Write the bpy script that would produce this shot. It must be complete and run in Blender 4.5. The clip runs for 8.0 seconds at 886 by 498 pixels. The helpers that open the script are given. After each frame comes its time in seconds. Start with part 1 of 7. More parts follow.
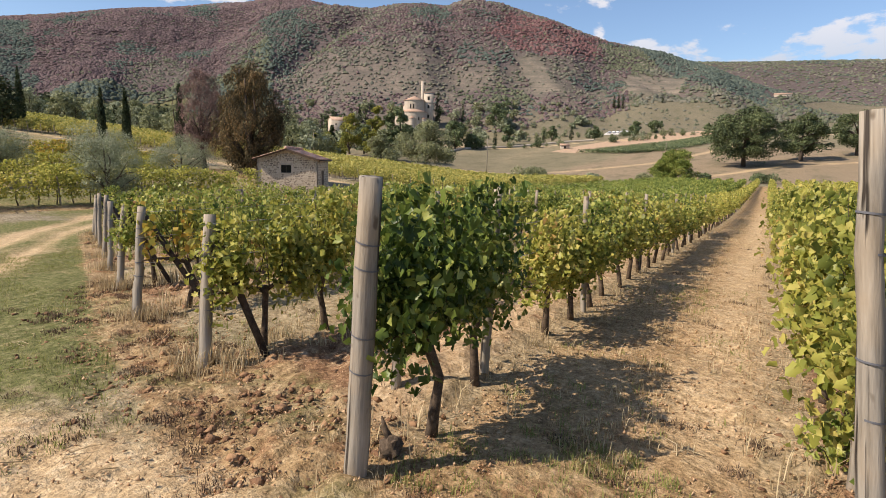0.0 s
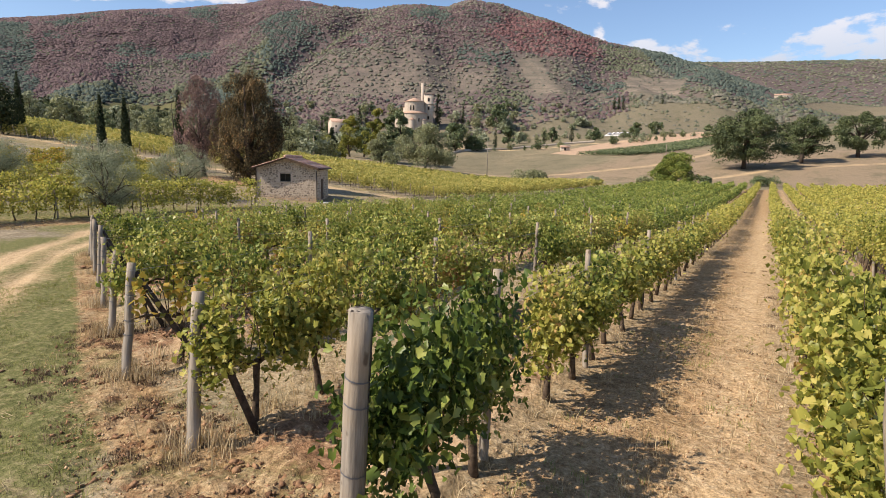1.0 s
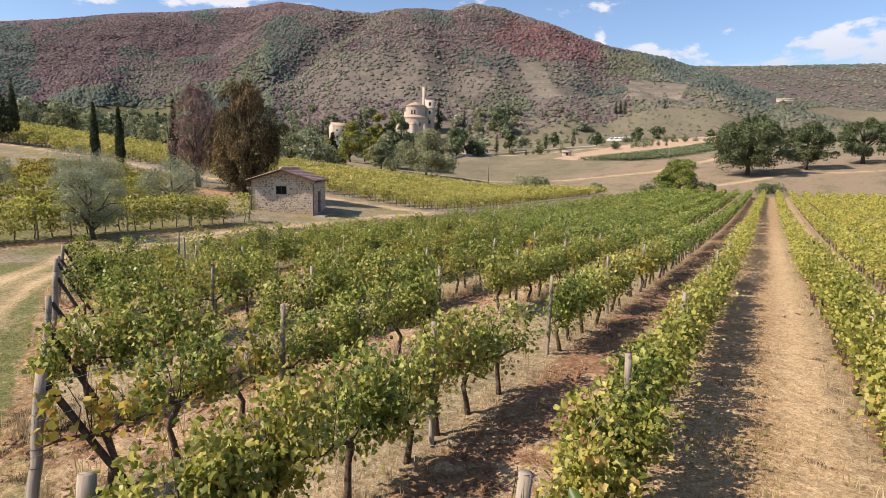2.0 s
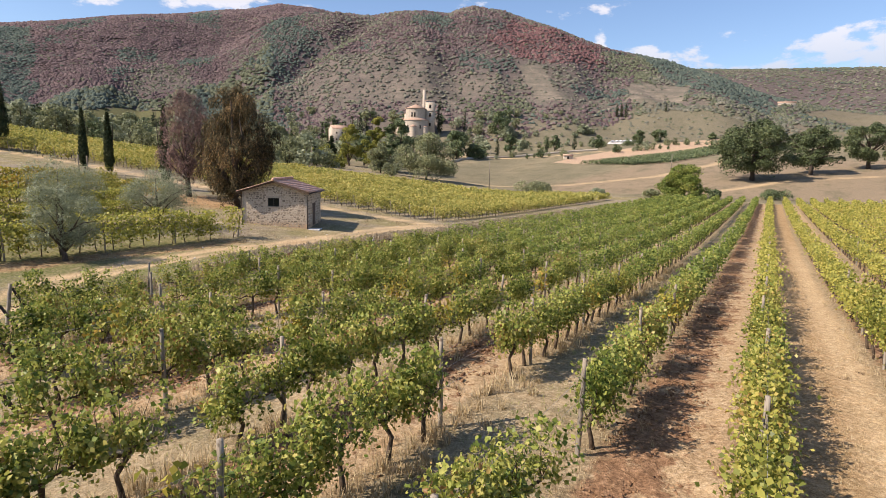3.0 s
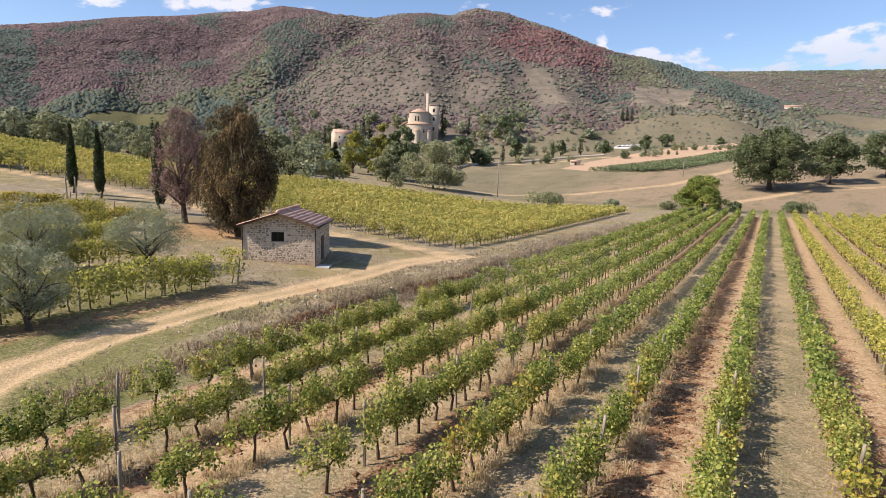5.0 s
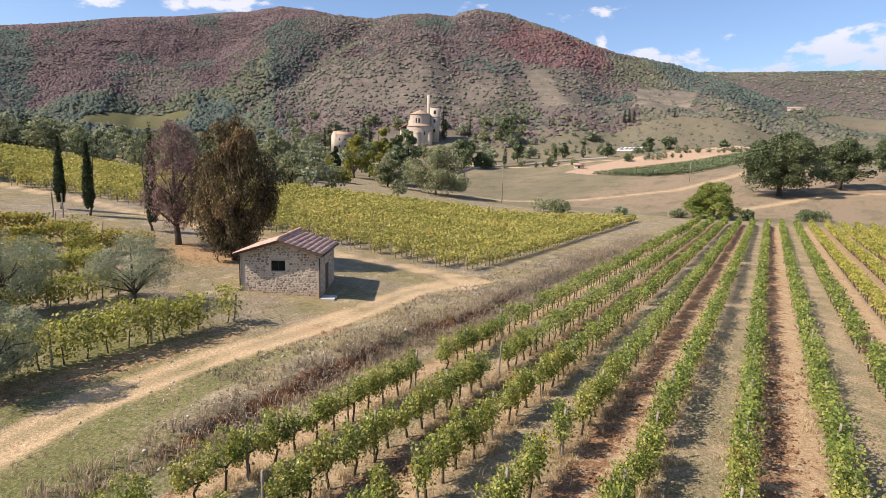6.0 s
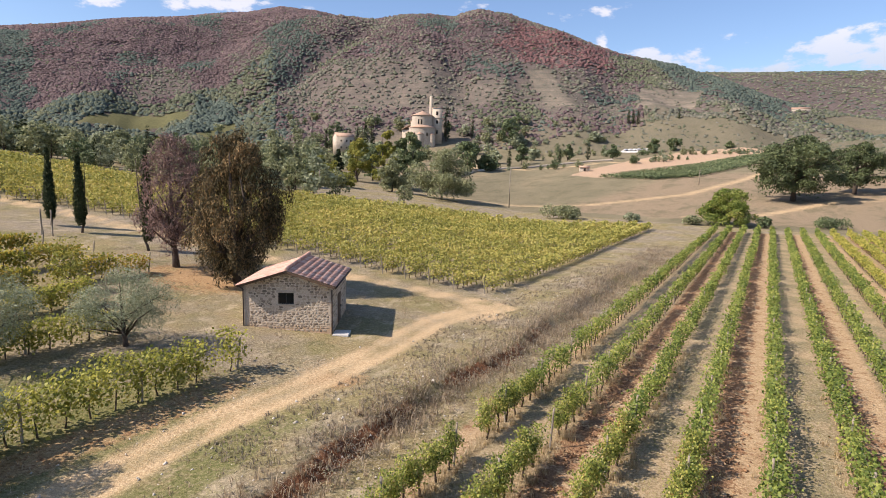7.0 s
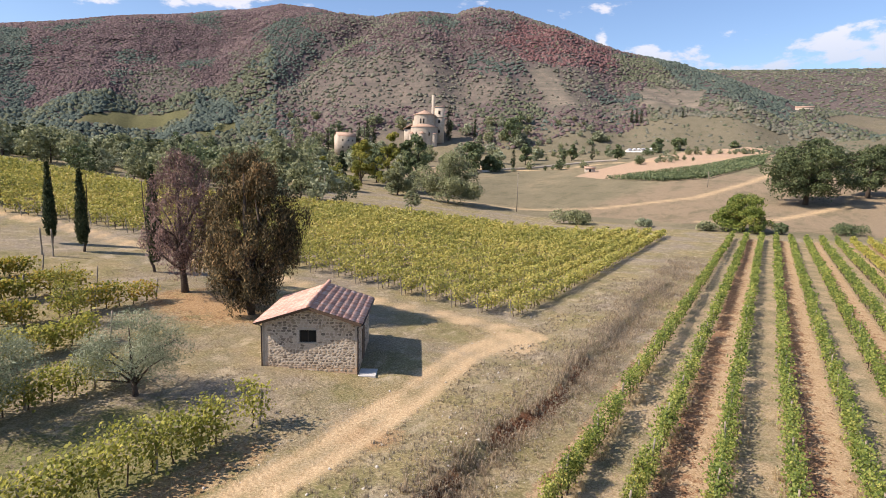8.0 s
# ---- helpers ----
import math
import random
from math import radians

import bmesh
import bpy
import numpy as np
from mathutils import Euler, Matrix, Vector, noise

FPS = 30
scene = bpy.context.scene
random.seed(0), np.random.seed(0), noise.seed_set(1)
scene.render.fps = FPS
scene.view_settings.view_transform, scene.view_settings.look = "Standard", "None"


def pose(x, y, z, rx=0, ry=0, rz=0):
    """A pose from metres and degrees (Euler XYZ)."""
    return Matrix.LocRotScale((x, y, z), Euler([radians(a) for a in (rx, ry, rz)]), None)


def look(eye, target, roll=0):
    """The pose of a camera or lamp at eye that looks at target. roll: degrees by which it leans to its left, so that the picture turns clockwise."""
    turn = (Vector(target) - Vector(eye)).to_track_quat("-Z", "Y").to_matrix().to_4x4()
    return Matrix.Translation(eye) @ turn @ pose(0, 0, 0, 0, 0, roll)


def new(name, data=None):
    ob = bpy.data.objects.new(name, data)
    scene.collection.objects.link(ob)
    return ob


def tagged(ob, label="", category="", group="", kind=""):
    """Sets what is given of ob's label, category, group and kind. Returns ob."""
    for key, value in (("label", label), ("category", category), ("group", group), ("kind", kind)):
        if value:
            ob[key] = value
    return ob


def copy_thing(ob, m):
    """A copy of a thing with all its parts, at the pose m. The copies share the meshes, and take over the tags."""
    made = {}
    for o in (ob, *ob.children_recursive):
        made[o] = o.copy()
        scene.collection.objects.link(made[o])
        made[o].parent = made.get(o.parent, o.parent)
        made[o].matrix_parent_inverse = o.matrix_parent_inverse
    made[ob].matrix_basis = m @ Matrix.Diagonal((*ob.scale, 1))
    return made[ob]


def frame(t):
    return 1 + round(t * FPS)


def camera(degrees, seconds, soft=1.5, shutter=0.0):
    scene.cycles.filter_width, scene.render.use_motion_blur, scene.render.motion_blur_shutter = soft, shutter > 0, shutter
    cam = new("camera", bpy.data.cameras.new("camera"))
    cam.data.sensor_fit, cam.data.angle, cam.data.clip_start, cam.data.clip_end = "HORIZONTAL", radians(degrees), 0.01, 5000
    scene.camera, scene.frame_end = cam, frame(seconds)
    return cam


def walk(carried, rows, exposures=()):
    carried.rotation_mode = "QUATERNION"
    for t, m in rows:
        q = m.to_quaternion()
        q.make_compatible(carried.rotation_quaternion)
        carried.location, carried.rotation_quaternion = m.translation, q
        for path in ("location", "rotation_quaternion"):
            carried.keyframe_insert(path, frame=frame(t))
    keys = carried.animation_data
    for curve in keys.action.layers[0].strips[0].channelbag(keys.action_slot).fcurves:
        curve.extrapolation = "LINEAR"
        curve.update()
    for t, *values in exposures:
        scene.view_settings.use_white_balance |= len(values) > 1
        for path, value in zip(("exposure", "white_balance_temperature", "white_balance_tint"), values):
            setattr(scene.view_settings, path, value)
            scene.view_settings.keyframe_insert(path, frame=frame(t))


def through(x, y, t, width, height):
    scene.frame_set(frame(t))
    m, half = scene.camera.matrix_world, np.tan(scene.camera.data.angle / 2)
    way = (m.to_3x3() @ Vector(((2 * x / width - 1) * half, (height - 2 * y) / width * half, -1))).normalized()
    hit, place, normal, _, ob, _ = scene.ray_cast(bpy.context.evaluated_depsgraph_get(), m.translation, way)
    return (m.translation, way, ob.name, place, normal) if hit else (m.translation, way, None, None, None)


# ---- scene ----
cam = camera(76.0, 8.0, soft=0.8)
PATH = [
    (0, (2.254, -2.851, 2.101), (1.279, -1.13, 1.802), 1.1),
    (0.5, (2.215, -2.82, 2.481), (1.239, -1.1, 2.181), 1.0),
    (1, (2.104, -2.551, 2.841), (1.128, -0.831, 2.544), 1.0),
    (1.5, (1.73, -1.884, 3.27), (0.752, -0.164, 2.979), 1.0),
    (2, (1.152, -0.888, 3.687), (0.172, 0.832, 3.401), 1.1),
    (2.2, (0.925, -0.48, 3.872), (-0.058, 1.238, 3.584), 1.3),
    (3.3, (-0.736, 2.062, 4.8), (-1.716, 3.783, 4.522), 1.2),
    (3.5, (-1.059, 2.401, 5.043), (-2.04, 4.121, 4.764), 1.2),
    (4, (-2.093, 3.181, 5.624), (-3.076, 4.901, 5.347), 1.2),
    (4.5, (-3.425, 4.224, 6.088), (-4.409, 5.943, 5.812), 1.2),
    (4.7, (-3.943, 4.72, 6.278), (-4.928, 6.439, 6.005), 1.3),
    (5.8, (-7.061, 7.666, 8.07), (-8.046, 9.385, 7.791), 1.2),
    (6, (-7.788, 8.339, 8.282), (-8.771, 10.059, 8.009), 1.3),
    (6.5, (-9.489, 9.828, 8.967), (-10.473, 11.548, 8.696), 1.3),
    (7, (-11.382, 11.217, 9.68), (-12.366, 12.936, 9.406), 1.3),
    (7.5, (-13.201, 12.29, 10.545), (-14.184, 14.01, 10.268), 1.3),
    (8, (-14.857, 12.889, 11.343), (-15.839, 14.609, 11.06), 1.3),
]
walk(cam, [(t, look(eye, target, roll)) for t, eye, target, roll in PATH], [(0.0, 0.68, 6850, 15), (2.0, 0.80, 6800, 16.5), (8.0, 0.83, 6650, 17.5)])

# ---- world and sun ----
SUN_WAY = Vector((0.481, 0.534, -0.695))  # the way the sunlight travels
world = bpy.data.worlds.new("sky")
scene.world = world
world.use_nodes = True


def sky_nodes():
    nt = world.node_tree
    nt.nodes.clear()
    n, l = nt.nodes, nt.links
    out = n.new("ShaderNodeOutputWorld")
    bg = n.new("ShaderNodeBackground")
    sky = n.new("ShaderNodeTexSky")
    sky.sky_type, sky.sun_disc = "NISHITA", False
    sky.sun_elevation, sky.sun_rotation = radians(44.0), radians(222)
    sky.air_density, sky.dust_density, sky.ozone_density = 1.0, 0.6, 1.5
    co = n.new("ShaderNodeTexCoord")
    sep = n.new("ShaderNodeSeparateXYZ")
    l.new(co.outputs["Generated"], sep.inputs[0])
    # flatten the dome so that far clouds lie in low banks
    mp = n.new("ShaderNodeMapping")
    mp.inputs["Scale"].default_value = (2.2, 2.2, 4.6)
    mp.inputs["Location"].default_value = (0.35, 1.9, 0.0)
    l.new(co.outputs["Generated"], mp.inputs[0])
    ns = n.new("ShaderNodeTexNoise")
    ns.inputs["Scale"].default_value, ns.inputs["Detail"].default_value, ns.inputs["Roughness"].default_value = 4.6, 13.0, 0.60
    l.new(mp.outputs[0], ns.inputs[0])
    lift = n.new("ShaderNodeMapRange")  # more cloud near the horizon
    lift.inputs[1].default_value, lift.inputs[2].default_value = 0.10, 0.34
    lift.inputs[3].default_value, lift.inputs[4].default_value = -0.04, -0.07
    l.new(sep.outputs[2], lift.inputs[0])
    add = n.new("ShaderNodeMath")
    add.operation = "ADD"
    billow = n.new("ShaderNodeMapRange")
    billow.clamp = False
    for k, v in enumerate((0.0, 1.0, -0.45, 1.45)):
        billow.inputs[k + 1].default_value = v
    l.new(ns.outputs[0], billow.inputs[0])
    l.new(billow.outputs[0], add.inputs[0])
    l.new(lift.outputs[0], add.inputs[1])
    cr = n.new("ShaderNodeMapRange")
    cr.interpolation_type = "SMOOTHSTEP"
    cr.inputs[1].default_value, cr.inputs[2].default_value = 0.62, 0.80
    # single banks of cloud: azimuth, elevation, half widths, lift
    az = n.new("ShaderNodeMath")
    az.operation = "ARCTAN2"
    neg = n.new("ShaderNodeMath")
    neg.operation = "MULTIPLY"
    neg.inputs[1].default_value = -1.0
    l.new(sep.outputs[0], neg.inputs[0])
    l.new(neg.outputs[0], az.inputs[0])
    l.new(sep.outputs[1], az.inputs[1])
    total = add.outputs[0]
    for a0, e0, wa, we, amount in ((60.6, 14.4, 3.6, 1.6, 0.34), (52.6, 14.6, 4.2, 2.0, 0.36), (15.2, 12.0, 0.9, 1.4, 0.40), (9.4, 10.4, 4.2, 1.5, 0.36), (-2.2, 10.2, 3.0, 1.1, 0.26), (-9.4, 11.0, 6.0, 2.6, 0.46), (13.3, 14.8, 5.0, 0.5, 0.16), (-2.0, 8.4, 14.0, 1.2, 0.26)):
        ms = []
        for src, c, w in ((az.outputs[0], radians(a0), radians(wa)), (sep.outputs[2], math.sin(radians(e0)), radians(we))):
            s = n.new("ShaderNodeMath")
            s.operation = "SUBTRACT"
            l.new(src, s.inputs[0])
            s.inputs[1].default_value = c
            d = n.new("ShaderNodeMath")
            d.operation = "DIVIDE"
            l.new(s.outputs[0], d.inputs[0])
            d.inputs[1].default_value = w
            q = n.new("ShaderNodeMath")
            q.operation = "MULTIPLY"
            l.new(d.outputs[0], q.inputs[0])
            l.new(d.outputs[0], q.inputs[1])
            ms.append(q)
        t = n.new("ShaderNodeMath")
        t.operation = "ADD"
        l.new(ms[0].outputs[0], t.inputs[0])
        l.new(ms[1].outputs[0], t.inputs[1])
        r = n.new("ShaderNodeMapRange")
        r.inputs[1].default_value, r.inputs[2].default_value, r.inputs[3].default_value, r.inputs[4].default_value = 0.0, 1.6, amount, 0.0
        l.new(t.outputs[0], r.inputs[0])
        u = n.new("ShaderNodeMath")
        u.operation = "ADD"
        l.new(total, u.inputs[0])
        l.new(r.outputs[0], u.inputs[1])
        total = u.outputs[0]
    l.new(total, cr.inputs[0])
    tint = n.new("ShaderNodeMix")
    tint.data_type, tint.blend_type = "RGBA", "MULTIPLY"
    tint.inputs[0].default_value = 1.0
    tint.inputs[7].default_value = (0.80, 0.90, 1.0, 1)
    l.new(sky.outputs[0], tint.inputs[6])
    mix = n.new("ShaderNodeMix")
    mix.data_type = "RGBA"
    mix.inputs[7].default_value = (6.2, 6.35, 6.7, 1)
    # clouds are thin at the rim and grey underneath
    veil = n.new("ShaderNodeMath")
    veil.operation = "MULTIPLY"
    veil.inputs[1].default_value = 0.8
    l.new(cr.outputs[0], veil.inputs[0])
    l.new(veil.outputs[0], mix.inputs[0])
    under = n.new("ShaderNodeMapRange")
    under.inputs[1].default_value, under.inputs[2].default_value, under.inputs[3].default_value, under.inputs[4].default_value = 0.13, 0.21, 0.0, 1.0
    l.new(sep.outputs[2], under.inputs[0])
    shade = n.new("ShaderNodeMix")
    shade.data_type = "RGBA"
    shade.inputs[6].default_value, shade.inputs[7].default_value = (3.2, 3.8, 4.6, 1), (5.6, 5.7, 5.95, 1)
    l.new(under.outputs[0], shade.inputs[0])
    l.new(shade.outputs[2], mix.inputs[7])
    l.new(tint.outputs[2], mix.inputs[6])
    l.new(mix.outputs[2], bg.inputs[0])
    bg.inputs[1].default_value = 0.10
    l.new(bg.outputs[0], out.inputs[0])


sky_nodes()
sun = new("sun", bpy.data.lights.new("sun", "SUN"))
sun.data.energy, sun.data.angle, sun.data.color = 4.05, radians(0.6), (1.0, 0.925, 0.80)
sun.matrix_world = look((0, 0, 80), Vector((0, 0, 80)) + SUN_WAY)


# ---- materials ----
class Mat:
    """A node material with short helpers."""

    def __init__(self, name, rough=0.85):
        self.m = bpy.data.materials.new(name)
        self.m.use_nodes = True
        self.nt = self.m.node_tree
        self.n, self.l = self.nt.nodes, self.nt.links
        self.b = self.n["Principled BSDF"]
        self.b.inputs["Roughness"].default_value = rough
        self.b.inputs["Specular IOR Level"].default_value = 0.25

    def pos(self, scale=(1, 1, 1), local=False):
        co = self.n.new("ShaderNodeTexCoord") if local else self.n.new("ShaderNodeNewGeometry")
        mp = self.n.new("ShaderNodeMapping")
        mp.inputs["Scale"].default_value = scale
        self.l.new(co.outputs["Object" if local else "Position"], mp.inputs[0])
        return mp.outputs[0]

    def noise(self, scale, detail=4.0, rough=0.55, at=None):
        t = self.n.new("ShaderNodeTexNoise")
        t.inputs["Scale"].default_value, t.inputs["Detail"].default_value, t.inputs["Roughness"].default_value = scale, detail, rough
        self.l.new(at if at is not None else self.pos(), t.inputs[0])
        return t.outputs[0]

    def ramp(self, val, stops):
        r = self.n.new("ShaderNodeValToRGB")
        while len(r.color_ramp.elements) < len(stops):
            r.color_ramp.elements.new(0.5)
        for e, (p, c) in zip(r.color_ramp.elements, stops):
            e.position, e.color = p, (*c, 1)
        self.l.new(val, r.inputs[0])
        return r.outputs[0]

    def span(self, val, a, b, c=0.0, d=1.0):
        r = self.n.new("ShaderNodeMapRange")
        for k, v in enumerate((a, b, c, d)):
            r.inputs[k + 1].default_value = v
        self.l.new(val, r.inputs[0])
        return r.outputs[0]

    def math(self, op, a, b=0.0):
        r = self.n.new("ShaderNodeMath")
        r.operation = op
        for k, v in enumerate((a, b)):
            if isinstance(v, (int, float)):
                r.inputs[k].default_value = v
            else:
                self.l.new(v, r.inputs[k])
        return r.outputs[0]

    def mix(self, fac, a, b, blend="MIX"):
        r = self.n.new("ShaderNodeMix")
        r.data_type, r.blend_type = "RGBA", blend
        for k, v in ((0, fac), (6, a), (7, b)):
            if isinstance(v, (int, float)):
                r.inputs[k].default_value = v
            elif isinstance(v, tuple):
                r.inputs[k].default_value = (*v, 1)
            else:
                self.l.new(v, r.inputs[k])
        return r.outputs[2]

    def attr(self, name):
        a = self.n.new("ShaderNodeAttribute")
        a.attribute_name = name
        return a

    def island(self):
        return self.n.new("ShaderNodeNewGeometry").outputs["Random Per Island"]

    def chance(self):
        return self.n.new("ShaderNodeObjectInfo").outputs["Random"]

    def color(self, c):
        if isinstance(c, tuple):
            self.b.inputs["Base Color"].default_value = (*c, 1)
        else:
            self.l.new(c, self.b.inputs["Base Color"])
        return self

    def bump(self, val, dist, strength=1.0):
        r = self.n.new("ShaderNodeBump")
        r.inputs["Distance"].default_value, r.inputs["Strength"].default_value = dist, strength
        self.l.new(val, r.inputs["Height"])
        self.l.new(r.outputs[0], self.b.inputs["Normal"])
        return self

    def leafy(self, col, through=0.35):
        """Thin leaves: part of the light shines through."""
        tr = self.n.new("ShaderNodeBsdfTranslucent")
        self.l.new(col, tr.inputs[0])
        mx = self.n.new("ShaderNodeMixShader")
        mx.inputs[0].default_value = through
        self.color(col)
        self.l.new(self.b.outputs[0], mx.inputs[1])
        self.l.new(tr.outputs[0], mx.inputs[2])
        self.l.new(mx.outputs[0], self.n["Material Output"].inputs[0])
        return self


def plain(name, c1, c2, scale=6.0, rough=0.85, bump=0.01, local=False, detail=5.0):
    m = Mat(name, rough)
    at = m.pos(local=local)
    a, b = m.noise(scale, detail, 0.6, at), m.noise(scale * 7, 3, 0.6, at)
    v = m.math("ADD", m.math("MULTIPLY", a, 0.65), m.math("MULTIPLY", b, 0.35))
    m.color(m.ramp(v, [(0.36, c1), (0.64, c2)]))
    if bump:
        m.bump(v, bump)
    return m.m


def leaf_mat(name, stops, patch=0.25, shift=0.0, through=0.35, rough=0.55):
    """Leaves coloured one by one, with whole plants greener or yellower than others."""
    m = Mat(name, rough)
    big = m.span(m.noise(patch, 2, 0.6), 0.3, 0.7, -0.22, 0.22)
    v = m.math("ADD", m.math("MULTIPLY", m.island(), 0.8), big)
    v = m.math("ADD", v, shift)
    m.leafy(m.ramp(v, stops), through)
    return m.m


GREENS = [(0.0, (0.056, 0.092, 0.018)), (0.25, (0.148, 0.198, 0.037)), (0.55, (0.31, 0.338, 0.074)), (0.80, (0.46, 0.44, 0.115)), (0.95, (0.52, 0.44, 0.13)), (1.0, (0.36, 0.20, 0.078))]
GOLDS = [(0.0, (0.09, 0.118, 0.024)), (0.3, (0.225, 0.245, 0.046)), (0.6, (0.41, 0.39, 0.085)), (0.88, (0.56, 0.48, 0.135)), (1.0, (0.48, 0.30, 0.10))]
M_VINE = leaf_mat("vine_leaf_green", GREENS, 0.45, 0.12, 0.38, 0.42)
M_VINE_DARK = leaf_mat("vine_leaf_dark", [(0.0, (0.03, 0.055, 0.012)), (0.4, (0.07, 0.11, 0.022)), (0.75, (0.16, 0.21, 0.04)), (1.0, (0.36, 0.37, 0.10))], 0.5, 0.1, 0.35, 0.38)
M_VINE_GOLD = leaf_mat("vine_leaf_gold", GOLDS, 0.45, 0.09, 0.4, 0.42)
M_VINE_FAR = leaf_mat("vine_leaf_far", [(0.0, (0.182, 0.194, 0.046)), (0.35, (0.331, 0.319, 0.075)), (0.7, (0.479, 0.422, 0.114)), (1.0, (0.570, 0.439, 0.148))], 0.09, 0.05)
M_VINE_ROW = leaf_mat("vine_leaf_row", [(0.0, (0.070, 0.110, 0.023)), (0.4, (0.172, 0.220, 0.045)), (0.75, (0.29, 0.322, 0.072)), (1.0, (0.45, 0.41, 0.105))], 0.3, 0.05)
M_VINE_ROW_GOLD = leaf_mat("vine_leaf_row_gold", [(0.0, (0.18, 0.20, 0.042)), (0.4, (0.36, 0.352, 0.075)), (0.75, (0.52, 0.465, 0.108)), (1.0, (0.60, 0.45, 0.13))], 0.3, 0.04, 0.45)
M_VINE_RUST = leaf_mat("vine_leaf_rust", [(0.0, (0.15, 0.17, 0.03)), (0.4, (0.36, 0.33, 0.06)), (0.8, (0.50, 0.33, 0.06)), (1.0, (0.40, 0.17, 0.05))], 0.3, 0.0)
M_OLIVE = leaf_mat("olive_leaf", [(0.0, (0.15, 0.17, 0.095)), (0.5, (0.29, 0.315, 0.19)), (1.0, (0.47, 0.49, 0.33))], 0.8, 0.05, 0.3)
M_CYPRESS = leaf_mat("cypress_leaf", [(0.0, (0.022, 0.036, 0.017)), (0.6, (0.05, 0.068, 0.028)), (1.0, (0.10, 0.105, 0.045))], 0.8, 0.1, 0.15, 0.8)
M_RUST = leaf_mat("rust_leaf", [(0.0, (0.036, 0.034, 0.020)), (0.35, (0.092, 0.076, 0.038)), (0.72, (0.22, 0.152, 0.070)), (1.0, (0.42, 0.26, 0.12))], 0.22, 0.02, 0.12, 0.85)
M_PURPLE = leaf_mat("purple_leaf", [(0.0, (0.105, 0.077, 0.070)), (0.5, (0.238, 0.154, 0.133)), (1.0, (0.434, 0.280, 0.231))], 0.5, 0.05, 0.2, 0.8)
M_OAK = leaf_mat("oak_leaf", [(0.0, (0.06, 0.084, 0.04)), (0.5, (0.132, 0.168, 0.075)), (1.0, (0.25, 0.28, 0.13))], 0.2, 0.05, 0.2)
M_LIME = leaf_mat("lime_leaf", [(0.0, (0.11, 0.13, 0.03)), (0.5, (0.27, 0.27, 0.055)), (1.0, (0.46, 0.38, 0.075))], 0.15, 0.05)
M_HOLM = leaf_mat("holm_oak_leaf", [(0.0, (0.042, 0.058, 0.026)), (0.5, (0.10, 0.128, 0.054)), (1.0, (0.20, 0.225, 0.095))], 0.2, 0.05, 0.2)
M_WILLOW = leaf_mat("willow_leaf", [(0.0, (0.125, 0.140, 0.076)), (0.5, (0.26, 0.275, 0.138)), (1.0, (0.41, 0.41, 0.225))], 0.15, 0.05)
M_BARK = plain("bark", (0.045, 0.034, 0.026), (0.13, 0.10, 0.078), 9.0, 0.95, 0.02)
M_VBARK = plain("vine_bark", (0.042, 0.030, 0.020), (0.15, 0.108, 0.075), 22.0, 0.95, 0.012)


def post_mat():
    m = Mat("weathered_post", 0.9)
    at = m.pos((20, 20, 1.3), True)
    g = m.noise(1.0, 6, 0.65, at)
    w = m.noise(1.3, 3, 0.6, m.pos(local=True))
    c = m.ramp(g, [(0.28, (0.11, 0.092, 0.07)), (0.45, (0.235, 0.205, 0.165)), (0.6, (0.33, 0.29, 0.235)), (0.78, (0.45, 0.405, 0.335))])
    c = m.mix(m.math("MULTIPLY", m.span(w, 0.45, 0.66), 0.7), c, (0.36, 0.265, 0.165))
    crack = m.noise(1.0, 3, 0.5, m.pos((16, 16, 0.5), True))
    c = m.mix(m.span(crack, 0.40, 0.35), c, (0.045, 0.036, 0.028))
    knot = m.noise(1.0, 2, 0.5, m.pos((9, 9, 5), True))
    c = m.mix(m.math("MULTIPLY", m.span(knot, 0.66, 0.72), 0.8), c, (0.10, 0.07, 0.045))
    m.color(c)
    m.bump(m.math("ADD", g, m.span(crack, 0.34, 0.41, 0.0, 1.4)), 0.010)
    return m.m


M_POST = post_mat()
M_DARKPOST = plain("dark_post", (0.035, 0.025, 0.02), (0.10, 0.075, 0.055), 14.0, 0.9, 0.006)
M_WIRE = Mat("steel_wire", 0.5).color((0.30, 0.29, 0.28)).m
M_BAND = Mat("grey_band", 0.6).color((0.12, 0.12, 0.13)).m


# ---- helpers for building ----
def mesh_np(name, V, faces, mats=()):
    """A mesh from arrays: V (n, 3) and a list of (m, k) index arrays."""
    me = bpy.data.meshes.new(name)
    V = np.asarray(V, dtype=np.float32)
    me.vertices.add(len(V))
    me.vertices.foreach_set("co", V.ravel())
    idx = np.concatenate([np.asarray(f, dtype=np.int32).ravel() for f in faces])
    tot = np.concatenate([np.full(len(f), np.asarray(f).shape[1], dtype=np.int32) for f in faces])
    me.loops.add(len(idx))
    me.loops.foreach_set("vertex_index", idx)
    me.polygons.add(len(tot))
    me.polygons.foreach_set("loop_start", np.concatenate([[0], np.cumsum(tot)[:-1]]).astype(np.int32))
    me.update(calc_edges=True)
    me.validate()
    for m in mats:
        me.materials.append(m)
    return me


def joined(pieces):
    """Join (V, [faces]) pieces into one."""
    Vs, Fs, n = [], [], 0
    for V, fs in pieces:
        Vs.append(np.asarray(V, float))
        Fs += [np.asarray(f) + n for f in fs if len(f)]
        n += len(V)
    return np.concatenate(Vs), Fs


def smooth(me):
    me.polygons.foreach_set("use_smooth", np.ones(len(me.polygons), dtype=bool))
    return me


